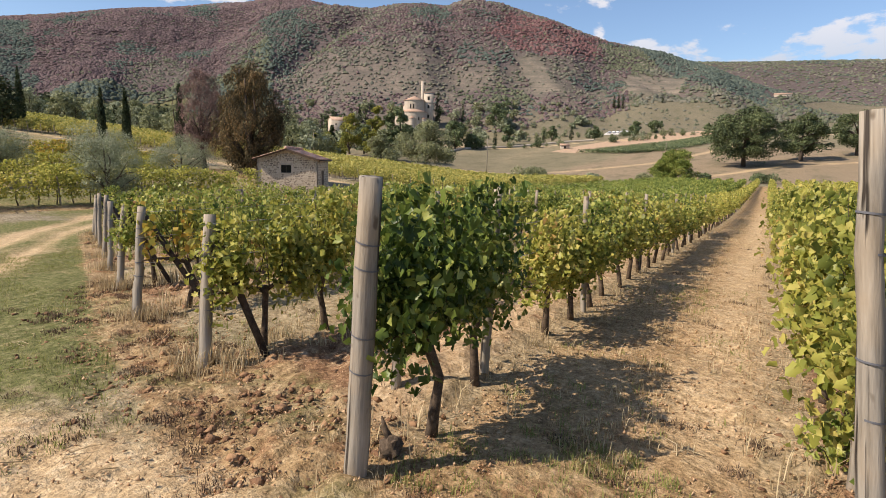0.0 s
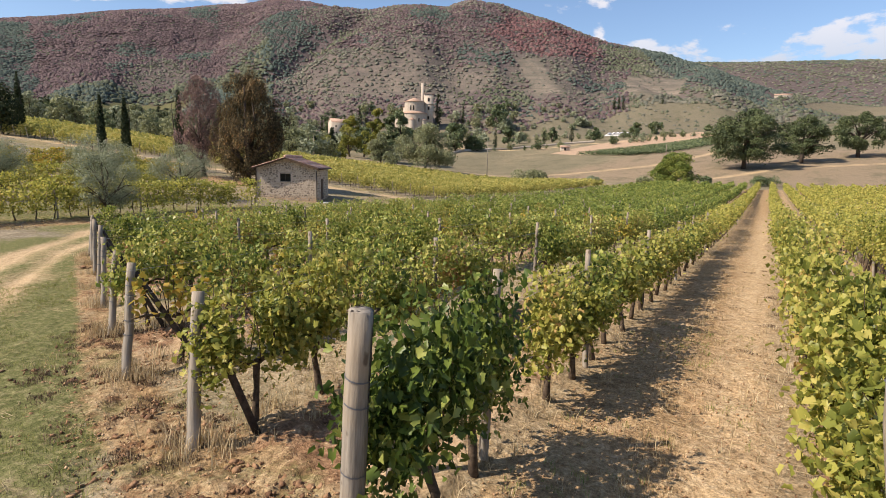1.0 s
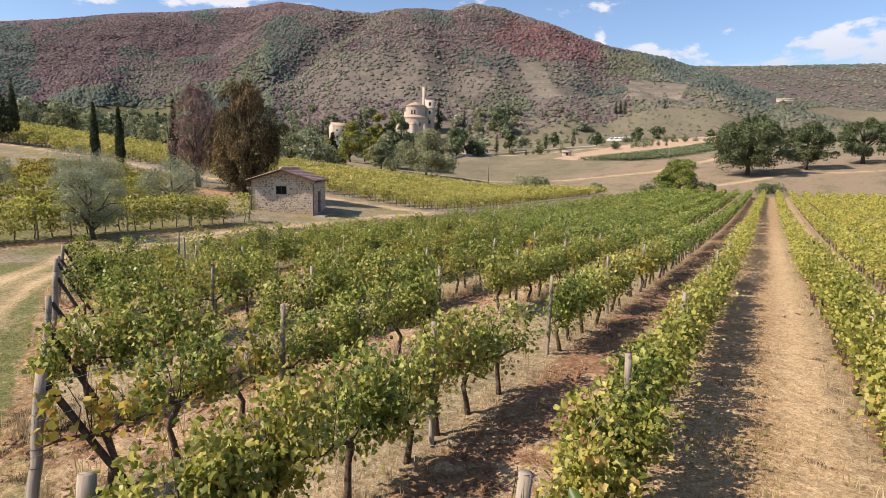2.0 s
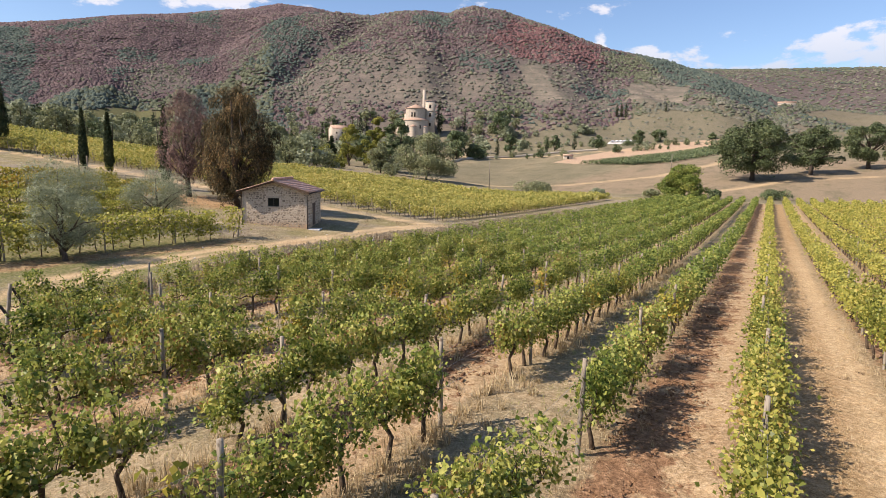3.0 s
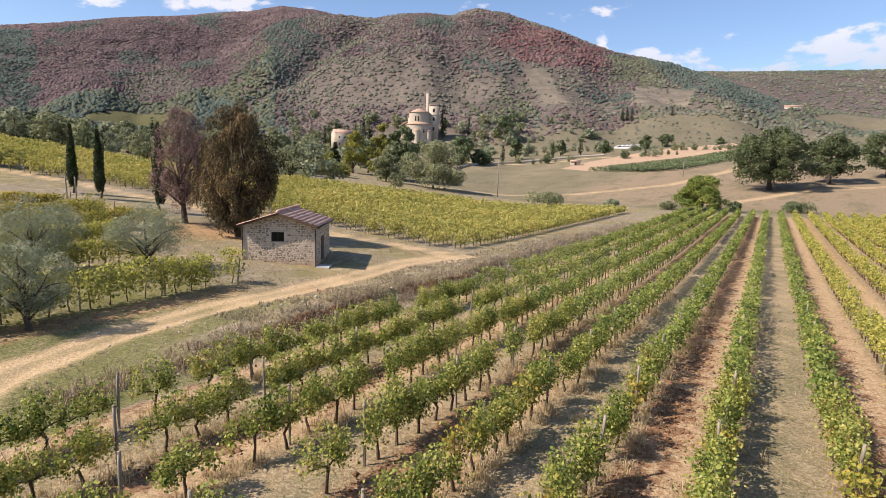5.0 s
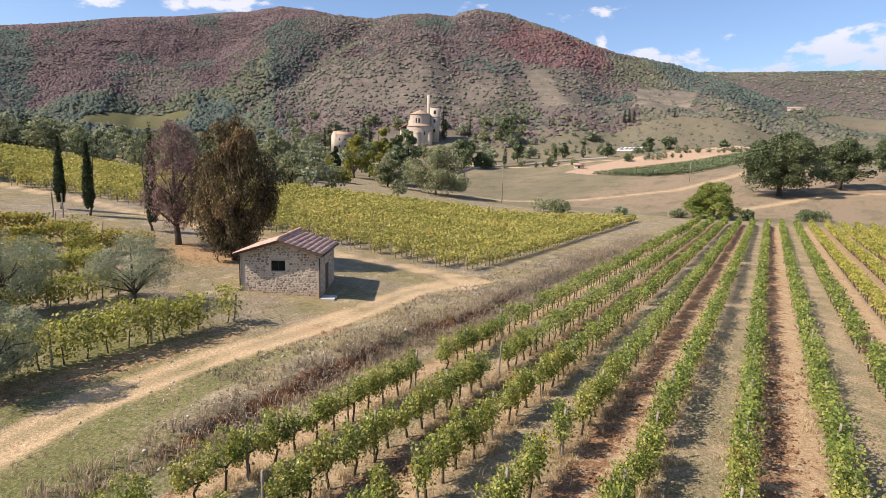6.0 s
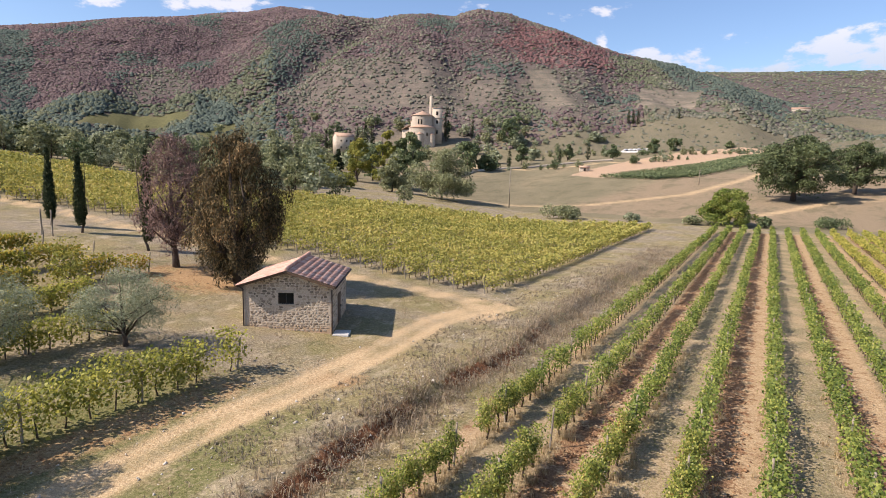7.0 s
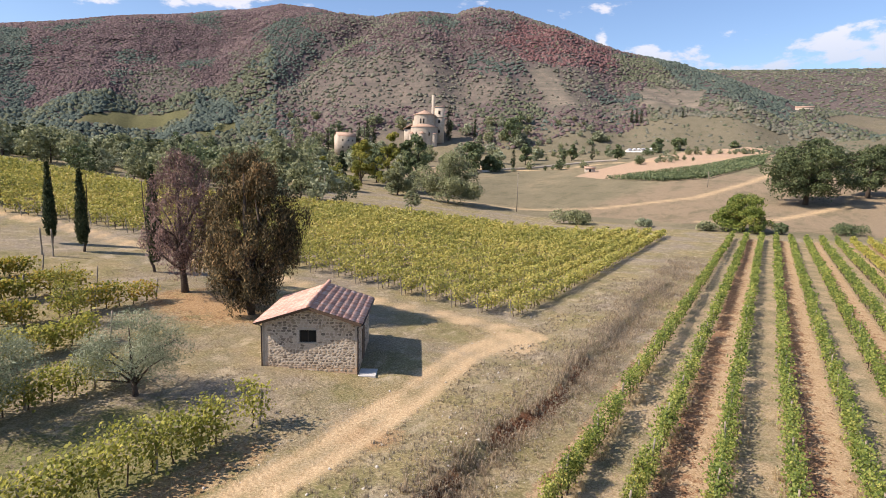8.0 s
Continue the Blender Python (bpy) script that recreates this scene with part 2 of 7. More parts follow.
def part(name, me, mat, parent=None, label="", m=None):
    """One mesh object under a thing or a part. me: a bmesh or a mesh."""
    if isinstance(me, bmesh.types.BMesh):
        bm, me = me, bpy.data.meshes.new(name)
        bm.to_mesh(me)
        bm.free()
    if mat is not None and not me.materials:
        me.materials.append(mat)
    ob = new(name, me)
    if parent is not None:
        ob.parent = parent
    if m is not None:
        ob.matrix_basis = m
    if label:
        tagged(ob, label)
    return ob


def thing(name, label, category, m=None, group="", kind=""):
    ob = new(name)
    ob.empty_display_size = 0.2
    if m is not None:
        ob.matrix_basis = m
    return tagged(ob, label, category, group, kind)


def tube(points, radii, sides=7, cap=True):
    P, n = np.asarray(points, float), len(points)
    V = []
    for i in range(n):
        t = P[min(i + 1, n - 1)] - P[max(i - 1, 0)]
        t /= np.linalg.norm(t) + 1e-9
        a = np.cross(t, (0, 0, 1) if abs(t[2]) < 0.9 else (1, 0, 0))
        a /= np.linalg.norm(a)
        b = np.cross(t, a)
        for k in range(sides):
            w = 2 * math.pi * k / sides
            V.append(P[i] + radii[i] * (math.cos(w) * a + math.sin(w) * b))
    F = [[i * sides + k, i * sides + (k + 1) % sides, (i + 1) * sides + (k + 1) % sides, (i + 1) * sides + k] for i in range(n - 1) for k in range(sides)]
    V = np.array(V)
    tri = []
    if cap:
        V = np.concatenate([V, P[:1], P[-1:]])
        c0, c1 = n * sides, n * sides + 1
        tri = [[c0, (k + 1) % sides, k] for k in range(sides)] + [[c1, (n - 1) * sides + k, (n - 1) * sides + (k + 1) % sides] for k in range(sides)]
    return V, [np.array(F)] + ([np.array(tri)] if tri else [])


def box(x0, x1, y0, y1, z0, z1):
    V = [(x, y, z) for z in (z0, z1) for y in (y0, y1) for x in (x0, x1)]
    return np.array(V, float), [np.array([[0, 2, 3, 1], [4, 5, 7, 6], [0, 1, 5, 4], [2, 6, 7, 3], [0, 4, 6, 2], [1, 3, 7, 5]])]


def bevelled(pieces, w):
    """A bmesh of boxes (or other pieces) with their edges bevelled."""
    V, F = joined(pieces)
    bm = bmesh.new()
    vs = [bm.verts.new(v) for v in V]
    for f in F:
        for q in f:
            bm.faces.new([vs[i] for i in q])
    bmesh.ops.recalc_face_normals(bm, faces=bm.faces)
    if w:
        bmesh.ops.bevel(bm, geom=list(bm.edges), offset=w, segments=1, affect="EDGES")
    return bm


DIAMOND = (np.array([(-0.5, 0, 0), (0.02, 0.42, 0.1), (0.55, 0, -0.08), (0.02, -0.42, 0.1)]), [np.array([[0, 1, 2, 3]])])
SPRIG = (np.array([(-0.25, 0, 0), (0.25, 0.17, 0.05), (0.95, 0, 0), (0.25, -0.17, 0.05)]), [np.array([[0, 1, 2, 3]])])
LOBED = (
    np.array([(0, 0, 0), (-0.42, 0.08, 0.0), (-0.3, 0.44, 0.24), (0.12, 0.34, 0.13), (0.3, 0.40, 0.17), (0.62, 0, -0.16), (0.3, -0.40, 0.2), (0.12, -0.34, 0.13), (-0.3, -0.44, 0.22), (-0.42, -0.08, 0.0)]),
    [np.array([[0, 1, 2, 3], [0, 3, 4, 5], [0, 5, 6, 7], [0, 7, 8, 9]])],
)


TO_SUN = np.array([-0.481, -0.534, 0.695])


def leaves(centres, size, rng, shape=DIAMOND, droop=0.35, spread=0.35, face=None, bias=0.9):
    """One small bent leaf at each centre, hanging a little and turned at random, but rather to the light (or to face) than away from it."""
    n = len(centres)
    T, fs = shape
    z = rng.normal(size=(n, 3)) * 0.75 + bias * (TO_SUN if face is None else face)
    z /= np.linalg.norm(z, axis=1, keepdims=True)
    x = rng.normal(size=(n, 3))
    x[:, 2] -= droop
    x -= (x * z).sum(1, keepdims=True) * z
    x /= np.linalg.norm(x, axis=1, keepdims=True) + 1e-9
    y = np.cross(z, x)
    s = (np.asarray(size) * (1 + spread * rng.uniform(-1, 1, n)))[:, None, None]
    V = centres[:, None, :] + s * (T[None, :, 0:1] * x[:, None] + T[None, :, 1:2] * y[:, None] + T[None, :, 2:3] * z[:, None])
    k = len(T)
    return V.reshape(-1, 3), [(np.arange(n)[:, None, None] * k + f[None]).reshape(-1, f.shape[1]) for f in fs]


# ---- ground ----
CENTRE = (1.0, -3.0)


def soft(a, w):
    return w * np.logaddexp(0, a / w)


def ease(a):
    a = np.clip(a, 0, 1)
    return a * a * (3 - 2 * a)


RIDGE_A = [(-30, 0), (-16, 50), (-6.1, 73), (0.3, 90), (4.6, 116), (9.3, 142), (14.1, 156), (19.3, 183), (24.5, 208), (27.2, 213), (28.8, 207), (30.4, 196), (33.0, 181), (35.6, 174), (37.7, 157), (40.3, 145), (43.4, 122), (46.4, 90), (49.4, 59), (51.3, 44), (54, 30), (70, 0)]
RIDGE_B = [(-180, 40), (15, 0), (25, 150), (33.9, 240), (38.2, 266), (40.3, 274), (42.3, 281), (45.3, 284), (46.8, 277), (48.2, 269), (50.1, 264), (54.7, 247), (58.9, 234), (62.8, 216), (66.4, 202), (75.5, 152), (95, 160), (140, 80), (180, 40)]
RIDGE_C = [(-180, 100), (-60, 180), (-16.4, 240), (-6.4, 263), (4.1, 279), (8.7, 290), (24.0, 262), (60, 150), (180, 100)]


def wobble(x, y, s, seed=0.0):
    """A cheap smooth unevenness between about -1 and 1."""
    x, y = x / s, y / s
    return (np.sin(x * 1.7 + 1.3 * np.sin(y * 1.1 + seed) + seed * 2.1) + np.sin(y * 1.9 + 1.7 * np.sin(x * 0.9 - seed) + seed) + 0.6 * np.sin(2.9 * x + 3.3 * y + seed * 5)) / 2.6


def height(x, y):
    x, y = np.asarray(x, float), np.asarray(y, float)
    d = np.sqrt((1.1 * x) ** 2 + (0.8 * y) ** 2)
    z = -2.0 * (1 - np.exp(-((d / 30.0) ** 1.6)))
    z = z + 0.11 * soft(-x - 0.4 * soft(y - 50, 8) - 28, 3) - 0.11 * soft(-x - 190, 20)
    v = y + 0.15 * x
    z = z + 0.115 * soft(v - 168, 8) - 0.115 * soft(v - 400, 20)
    # a low cut bank between the track and the lowest row of vines
    bx = x + 25.0 + 0.5 * wobble(x, y, 6.0, 5.0)
    z = z + np.where(bx < 0, 0.62 * np.exp(-((bx / 3.5) ** 2)), 0.62 * np.exp(-((bx / 0.38) ** 2))) * ease((y - 14) / 10) * ease((110 - y) / 40)
    dx, dy = x - CENTRE[0], y - CENTRE[1]
    r, az = np.hypot(dx, dy), np.degrees(np.arctan2(-dx, dy))
    rough = wobble(x, y, 70.0, 1.0) * 4 + wobble(x, y, 28.0, 2.0) * 1.2
    for table, r0, r1, p in ((RIDGE_A, 430.0, 775.0, 1.0), (RIDGE_B, 520.0, 1090.0, 1.15), (RIDGE_C, 900.0, 1720.0, 1.0)):
        top = np.interp(az, [a for a, _ in table], [h for _, h in table])
        # folds run up and down the slopes
        fold = 9 * np.sin(az * 0.42 + 0.006 * r + r1) + 5 * np.sin(az * 0.9 - 0.008 * r + r1)
        s = np.clip((r - r0) / (r1 - r0), 0, 1)
        hill = z + (top - z) * (0.55 * ease(s) + 0.45 * s**p) + (fold * s * (1 - s) * 2 + rough * ease(s * 3) * (1 - s**4))
        fall = np.clip((r - r1) / r1, 0, 1)
        hill = np.where(r > r1, top - 260 * fall, hill)
        z = np.where(r > r0, np.maximum(z, hill), z)
    # a gully parts the long ridge from the spur, and lesser ones run down the slopes
    far = ease((r - 470) / 90)
    z = z - far * 14 * np.exp(-((away(x, y, CREASE) / 17.0) ** 2))
    z = z + far * (2.6 * wobble(x, y, 16.0, 4.0) + 4.0 * np.abs(wobble(x, y, 47.0, 6.0)) - 2.0) * ease((1000 - r) / 120) * (1 - np.exp(-(((r - 765) / 55) ** 2)))
    return z


def away(x, y, line):
    """How far points lie from a line of corners."""
    best = np.full(np.shape(x), 1e9)
    for (ax, ay), (bx, by) in zip(line[:-1], line[1:]):
        t = np.clip(((x - ax) * (bx - ax) + (y - ay) * (by - ay)) / ((bx - ax) ** 2 + (by - ay) ** 2), 0, 1)
        best = np.minimum(best, np.hypot(x - ax - t * (bx - ax), y - ay - t * (by - ay)))
    return best


TRACK = [(-7, -3), (-12, 1.5), (-18, 5.5), (-24, 9.5), (-28.6, 14.5), (-30.2, 20), (-31, 26.5), (-30.8, 31.5), (-31.2, 38.3), (-32.1, 46.2), (-31.4, 51), (-29.8, 53.4), (-31.5, 54.6), (-35, 54.2), (-39.4, 53.6), (-44.4, 52.4), (-58, 50), (-71, 48), (-85, 46.6), (-100, 43), (-130, 36)]
LANE = [(-236, 205), (-190, 240), (-140, 290), (-110, 312), (-98, 336), (-80, 352), (-50, 362), (-20, 368), (30, 372)]
PITCH = 2.6  # between the rows of vines
ROWS_LEFT, ROWS_RIGHT = 8, 10


def row_x(k):
    """Where row k stands; rows right of the path are set off a little."""
    return -PITCH * k + (0.3 if k < 0 else 0.0)


def row_start(x):
    return np.where(x <= 0.5, np.interp(x, [-26, -20.8, -13, -7.8, -5.2, -2.6, 0], [12.3, 9.7, 5.7, 3.0, 1.75, 0.84, 0.0]), 0.2 * x)


def row_end(x):
    return 150.0 + 0.25 * x


def within(x, y, ring, soft_edge):
    """1 inside a closed ring of corners, 0 outside, with a soft limit."""
    ins = np.zeros(np.shape(x), bool)
    for (ax, ay), (bx, by) in zip(ring, ring[1:] + ring[:1]):
        hit = (ay > y) != (by > y)
        t = np.where(hit, (y - ay) / (by - ay if by != ay else 1e-9), 0)
        ins ^= hit & (x < ax + t * (bx - ax))
    d = away(x, y, ring + ring[:1])
    return ease(0.5 + np.where(ins, d, -d) / (2 * soft_edge))


ORCHARD = [(-538, 278), (-556, 306), (-574, 360), (-520, 386), (-500, 372), (-530, 330)]
FAR_FIELD = [(20, 640), (50, 750), (150, 765), (170, 600), (80, 600)]
HILL_FIELD = [(-487, 331), (-460, 342), (-454, 385), (-433, 372), (-436, 338)]
# stretches of the hills by what grows on them
CREASE = [(-445, 551), (-442, 520), (-449, 500), (-452, 480), (-447, 442), (-456, 414)]
HILLS = {
    "evergreen": [[(-659, 601), (-485, 530), (-442, 520), (-452, 492), (-449, 456), (-455, 438), (-505, 480)], [(-948, 413), (-913, 430), (-754, 359), (-632, 294), (-639, 275), (-900, 300)], [(-559, 411), (-508, 420), (-441, 396), (-425, 375), (-435, 329), (-506, 330), (-500, 350), (-503, 382)], [(-295, 548), (-273, 545), (-231, 550), (-225, 529), (-248, 514), (-289, 533)], [(-178, 556), (-139, 600), (-129, 571), (-166, 540)], [(-194, 780), (-83, 800), (24, 760), (-4, 640), (-36, 597), (-74, 607)]],
    "leafy": [[(-450, 548), (-428, 545), (-419, 505), (-440, 492), (-452, 488), (-446, 515)], [(-181, 690), (-135, 752), (-60, 780), (-80, 655), (-118, 655), (-153, 606)], [(-31, 597), (-4, 657), (54, 737), (-4, 621), (-28, 571)], [(-260, 470), (-205, 500), (-175, 470), (-215, 440)]],
    "crimson": [[(-296, 671), (-229, 671), (-185, 713), (-167, 636), (-199, 568), (-240, 567), (-277, 577)]],
    "thin": [[(-632, 392), (-659, 455), (-583, 440), (-549, 428), (-571, 400), (-601, 355)], [(-446, 480), (-395, 495), (-315, 502), (-250, 521), (-223, 527), (-183, 494), (-231, 461), (-301, 427), (-440, 408), (-447, 435)], [(-235, 565), (-160, 590), (-130, 545), (-150, 500), (-190, 490), (-225, 525)]],
    "bare": [[(-230, 540), (-212, 559), (-180, 529), (-157, 516), (-181, 495), (-215, 528)], [(-133, 580), (-128, 618), (-88, 656), (-74, 587), (-99, 546), (-128, 546)]],
}


def hill_zone(key, x, y, edge=9.0):
    """How far a point of the hills belongs to one kind of growth, with ragged limits."""
    u, v = x + 9 * wobble(x, y, 26.0, 3.0), y + 9 * wobble(x, y, 22.0, 7.0)
    best = np.zeros(np.shape(x))
    for corners in HILLS[key]:
        best = np.maximum(best, within(u, v, corners, edge))
    return best


def wood_cover(x, y):
    """How densely trees cover a hill slope, from 0 to 1."""
    r, az = seen_by(x, y)
    s = np.clip((r - 430) / 345, 0, 1)
    spur = (r < 792) & (az < 50)
    c = np.where(spur, np.interp(s, [0.0, 0.3, 0.55, 0.8], [0.5, 0.62, 0.85, 0.95]), 1.0)
    c = np.where((az < 19) & (r > 860), 0.85, c)
    c = c * (1 - 0.2 * hill_zone("thin", x, y, 16.0)) * (1 - 0.96 * hill_zone("bare", x, y, 5.0))
    c = np.maximum(c, np.maximum(hill_zone("evergreen", x, y), 0.9 * hill_zone("leafy", x, y)))
    return np.where(r < np.interp(az, [10, 24, 44, 60], [535, 440, 440, 560]), 0.12, c)


def seen_by(x, y):
    """Polar place round the vineyard's corner."""
    return np.hypot(x - CENTRE[0], y - CENTRE[1]), np.degrees(np.arctan2(-(x - CENTRE[0]), y - CENTRE[1]))


def crumb(x, y, s, seed=0.0):
    """Uneven noise from 0 to 1 on a grid of s metres."""
    x, y = np.asarray(x) / s, np.asarray(y) / s
    i, j = np.floor(x), np.floor(y)
    u, v = x - i, y - j
    u, v = u * u * (3 - 2 * u), v * v * (3 - 2 * v)

    def h(a, b):
        q = np.sin(a * 127.1 + b * 311.7 + seed * 74.7) * 43758.5453
        return q - np.floor(q)

    return (h(i, j) * (1 - u) + h(i + 1, j) * u) * (1 - v) + (h(i, j + 1) * (1 - u) + h(i + 1, j + 1) * u) * v


def strip_width(x):
    """How broad the turned strip along the row ends is."""
    return np.interp(x, [-7, -3.4, -1.2, 2], [0.42, 0.62, 1.0, 0.95])


def turned(x, y):
    """Where the soil is turned: the row ends and every second alley."""
    ends = np.exp(-(((y - row_start(x) + 0.1) / strip_width(x)) ** 2)) * ease((x + 24) / 3) * ease((6 - x) / 3)
    alley = (np.floor(x / PITCH).astype(int) % 2 == 1) * ease((y - row_start(x) + 0.5) / 1.0) * ease((x + 22.6) / 1.0) * ease((row_end(x) - y) / 2)
    path = ((x > 0.2) & (x < 2.7)) * ease((y - 0.2) / 1.0) * 0.4
    return np.maximum(np.maximum(ends, 0.85 * alley), path)


def build_ground():
    dense = np.arange(-22, 84, 0.3)
    az = np.radians(np.concatenate([dense, np.arange(84, 338, 3.0)]))
    rad = [0.0, 0.5]
    while rad[-1] < 3400:
        rad.append(rad[-1] * (1.0125 if rad[-1] < 55 else 1.0175) + 0.004)
    rad = np.array(rad[1:])
    R, Z = np.meshgrid(rad, az, indexing="ij")
    X, Y = CENTRE[0] - R * np.sin(Z), CENTRE[1] + R * np.cos(Z)
    H = height(X, Y)
    # soil lies in low uneven ridges near by
    near = np.exp(-R / 60)
    H = H + near * (0.03 * wobble(X, Y, 0.9, 3.0) + 0.018 * wobble(X, Y, 0.33, 4.0) + 0.02 * (crumb(X, Y, 0.15, 1.0) - 0.5))
    H = H + np.exp(-R / 45) * turned(X, Y) * (0.09 * (crumb(X, Y, 0.42, 2.0) - 0.4) + 0.10 * (crumb(X, Y, 0.17, 3.0) - 0.5) + 0.03 * (crumb(X, Y, 0.07, 4.0) - 0.5))
    H = H + 0.10 * np.exp(-(((X + 0.55) / 0.4) ** 2)) * ease((Y - 0.6) / 1.5) * ease((40 - Y) / 20)
    tr = away(X, Y, TRACK)
    H = H - 0.06 * np.exp(-(((tr - 0.65) / 0.3) ** 2)) * np.exp(-R / 90)
    n, m = R.shape
    V = np.stack([X, Y, H], -1).reshape(-1, 3)
    i, j = np.meshgrid(np.arange(n - 1), np.arange(m), indexing="ij")
    j2 = (j + 1) % m
    F = np.stack([i * m + j, i * m + j2, (i + 1) * m + j2, (i + 1) * m + j], -1).reshape(-1, 4)
    V = np.concatenate([V, [[CENTRE[0], CENTRE[1], float(height(*CENTRE))]]])
    tri = np.stack([np.full(m, len(V) - 1), (np.arange(m) + 1) % m, np.arange(m)], -1)
    me = smooth(mesh_np("ground", V, [F[:, ::-1], tri[:, ::-1]], [M_GROUND]))
    x, y = V[:, 0], V[:, 1]
    r, a = np.hypot(x - CENTRE[0], y - CENTRE[1]), np.degrees(np.arctan2(-(x - CENTRE[0]), y - CENTRE[1]))
    field = ease((x + 22.6) / 1.0) * ease((y - row_start(x) + 0.35 + strip_width(x)) / 0.8) * ease((row_end(x) + 2 - y) / 2)
    tr = away(x, y, TRACK)
    worn = np.clip(0.58 * np.exp(-(((tr - 0.78) / 0.40) ** 2)) + 0.40 * np.exp(-((tr / 1.5) ** 2)) + 0.34 * wobble(x, y, 2.2, 9.0) * np.exp(-((tr / 2.2) ** 2)), 0, 1) * ease((r - 6) / 4)
    worn = np.maximum(worn, 0.8 * ease((3.0 - np.hypot(x + 31.2, y - 52.6)) / 2.2))
    worn = np.maximum(worn, 0.7 * ease((2.4 - np.hypot(x + 29.5, (y - 50.0) * 0.6)) / 2.2))
    worn = np.maximum(worn, 0.95 * ease((2.9 - np.hypot((x + 1.5) * 0.75, (y + 2.2) * 1.3)) / 1.2))
    worn = np.maximum(worn, np.maximum(0.8 * np.exp(-(((x - 2.05) / 0.6) ** 2)), 0.3 * np.exp(-(((x - 0.7) / 0.9) ** 2))) * ease((y - 0.6) / 2) * ease((90 - y) / 60))
    worn = np.maximum(worn, np.exp(-((away(x, y, LANE) / 2.2) ** 2)))
    green = ease((-x - 1.5) / 3) * ease((30 - y) / 20) * (1 - field) * ease((x + 31) / 4) * 0.95
    green = np.maximum(green, 0.75 * np.exp(-(((x - 1.1) / 0.9) ** 2)) * np.exp(-(((y - 0.15) / 0.45) ** 2)))
    green = np.maximum(green, 0.62 * ease((-x - 24.6) / 1.2) * ease((x + 44) / 4) * ease((y - 10) / 4) * ease((37 - y) / 12) * ease((-25.2 - x - 0.12 * (y - 20)) / 2.0))
    green = np.maximum(green, 0.8 * ease((x + 21.2) / 0.6) * ease((-17.8 - x) / 0.6) * ease((y - 12) / 4) * ease((80 - y) / 30))
    tilled = np.exp(-(((y - row_start(x) + 0.2) / strip_width(x)) ** 2)) * ease((x + 24) / 3) * ease((6 - x) / 3)
    tilled = np.maximum(tilled, np.exp(-(((x + 33.4) / 1.2) ** 2)) * ease((y - 8) / 4) * ease((32 - y) / 3) * 0.95)
    tilled = np.maximum(tilled, 0.8 * ease((6.0 - np.hypot((x + 51) * 0.8, y - 41.5)) / 3))
    v = y + 0.15 * x
    bare = within(x, y, [(-95, 277), (-92, 308), (-82, 356), (-70, 426), (-42, 448), (-16, 462), (-16, 394), (-43, 320), (-65, 284), (-77, 266)], 2.0)
    pasture = ease((v - 152) / 6) * (1 - bare)
    worn = np.maximum(worn, 0.8 * np.exp(-((away(x, y, [(-30, 176), (-18, 178), (-9, 190), (5, 212), (30, 225), (80, 240)]) / 1.8) ** 2)))
    worn = np.maximum(worn, 0.75 * np.exp(-((away(x, y, [(-110, 172), (-86, 180), (-62, 191), (-36, 221), (-22, 262), (-5, 330)]) / 2.2) ** 2)))
    orchard = np.maximum(within(x, y, ORCHARD, 12.0), within(x, y, HILL_FIELD, 4.0))
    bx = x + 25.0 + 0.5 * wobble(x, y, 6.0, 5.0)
    # mask of the bank's steep face, coloured darker for its shade
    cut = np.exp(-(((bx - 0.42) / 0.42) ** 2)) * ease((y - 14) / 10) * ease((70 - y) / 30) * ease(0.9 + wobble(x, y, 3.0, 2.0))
    clay = np.maximum(ease((2.6 - np.hypot((x + 30.2) * 0.9, y - 33.0)) / 2.0), ease((4.5 - np.hypot((x + 51) * 0.8, y - 41.5)) / 3)) * 0.8
    stubble = ease((x + 80 - 0.2 * (v - 165)) / 22) * ease((v - 163) / 6) * ease((300 - v) / 30)
    stubble = np.maximum(stubble, within(x, y, FAR_FIELD, 5.0) * 1.2)
    olive_field = ease((r - 425) / 30) * ease((24 - a) / 4)
    far_field = within(x, y, FAR_FIELD, 5.0)
    hill = ease((r - np.interp(a, [10, 24], [535, 440])) / 50) * (1 - far_field)
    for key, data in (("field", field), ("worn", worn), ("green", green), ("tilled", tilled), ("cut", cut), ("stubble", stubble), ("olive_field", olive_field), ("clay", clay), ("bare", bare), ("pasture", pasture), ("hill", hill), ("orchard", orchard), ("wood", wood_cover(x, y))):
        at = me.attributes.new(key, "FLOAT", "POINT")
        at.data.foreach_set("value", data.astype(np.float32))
    ob = new("ground", me)
    tagged(ob, "dry grassy farmland with tilled reddish soil, worn dirt track and hills", "ground", kind="structure")
    return ob


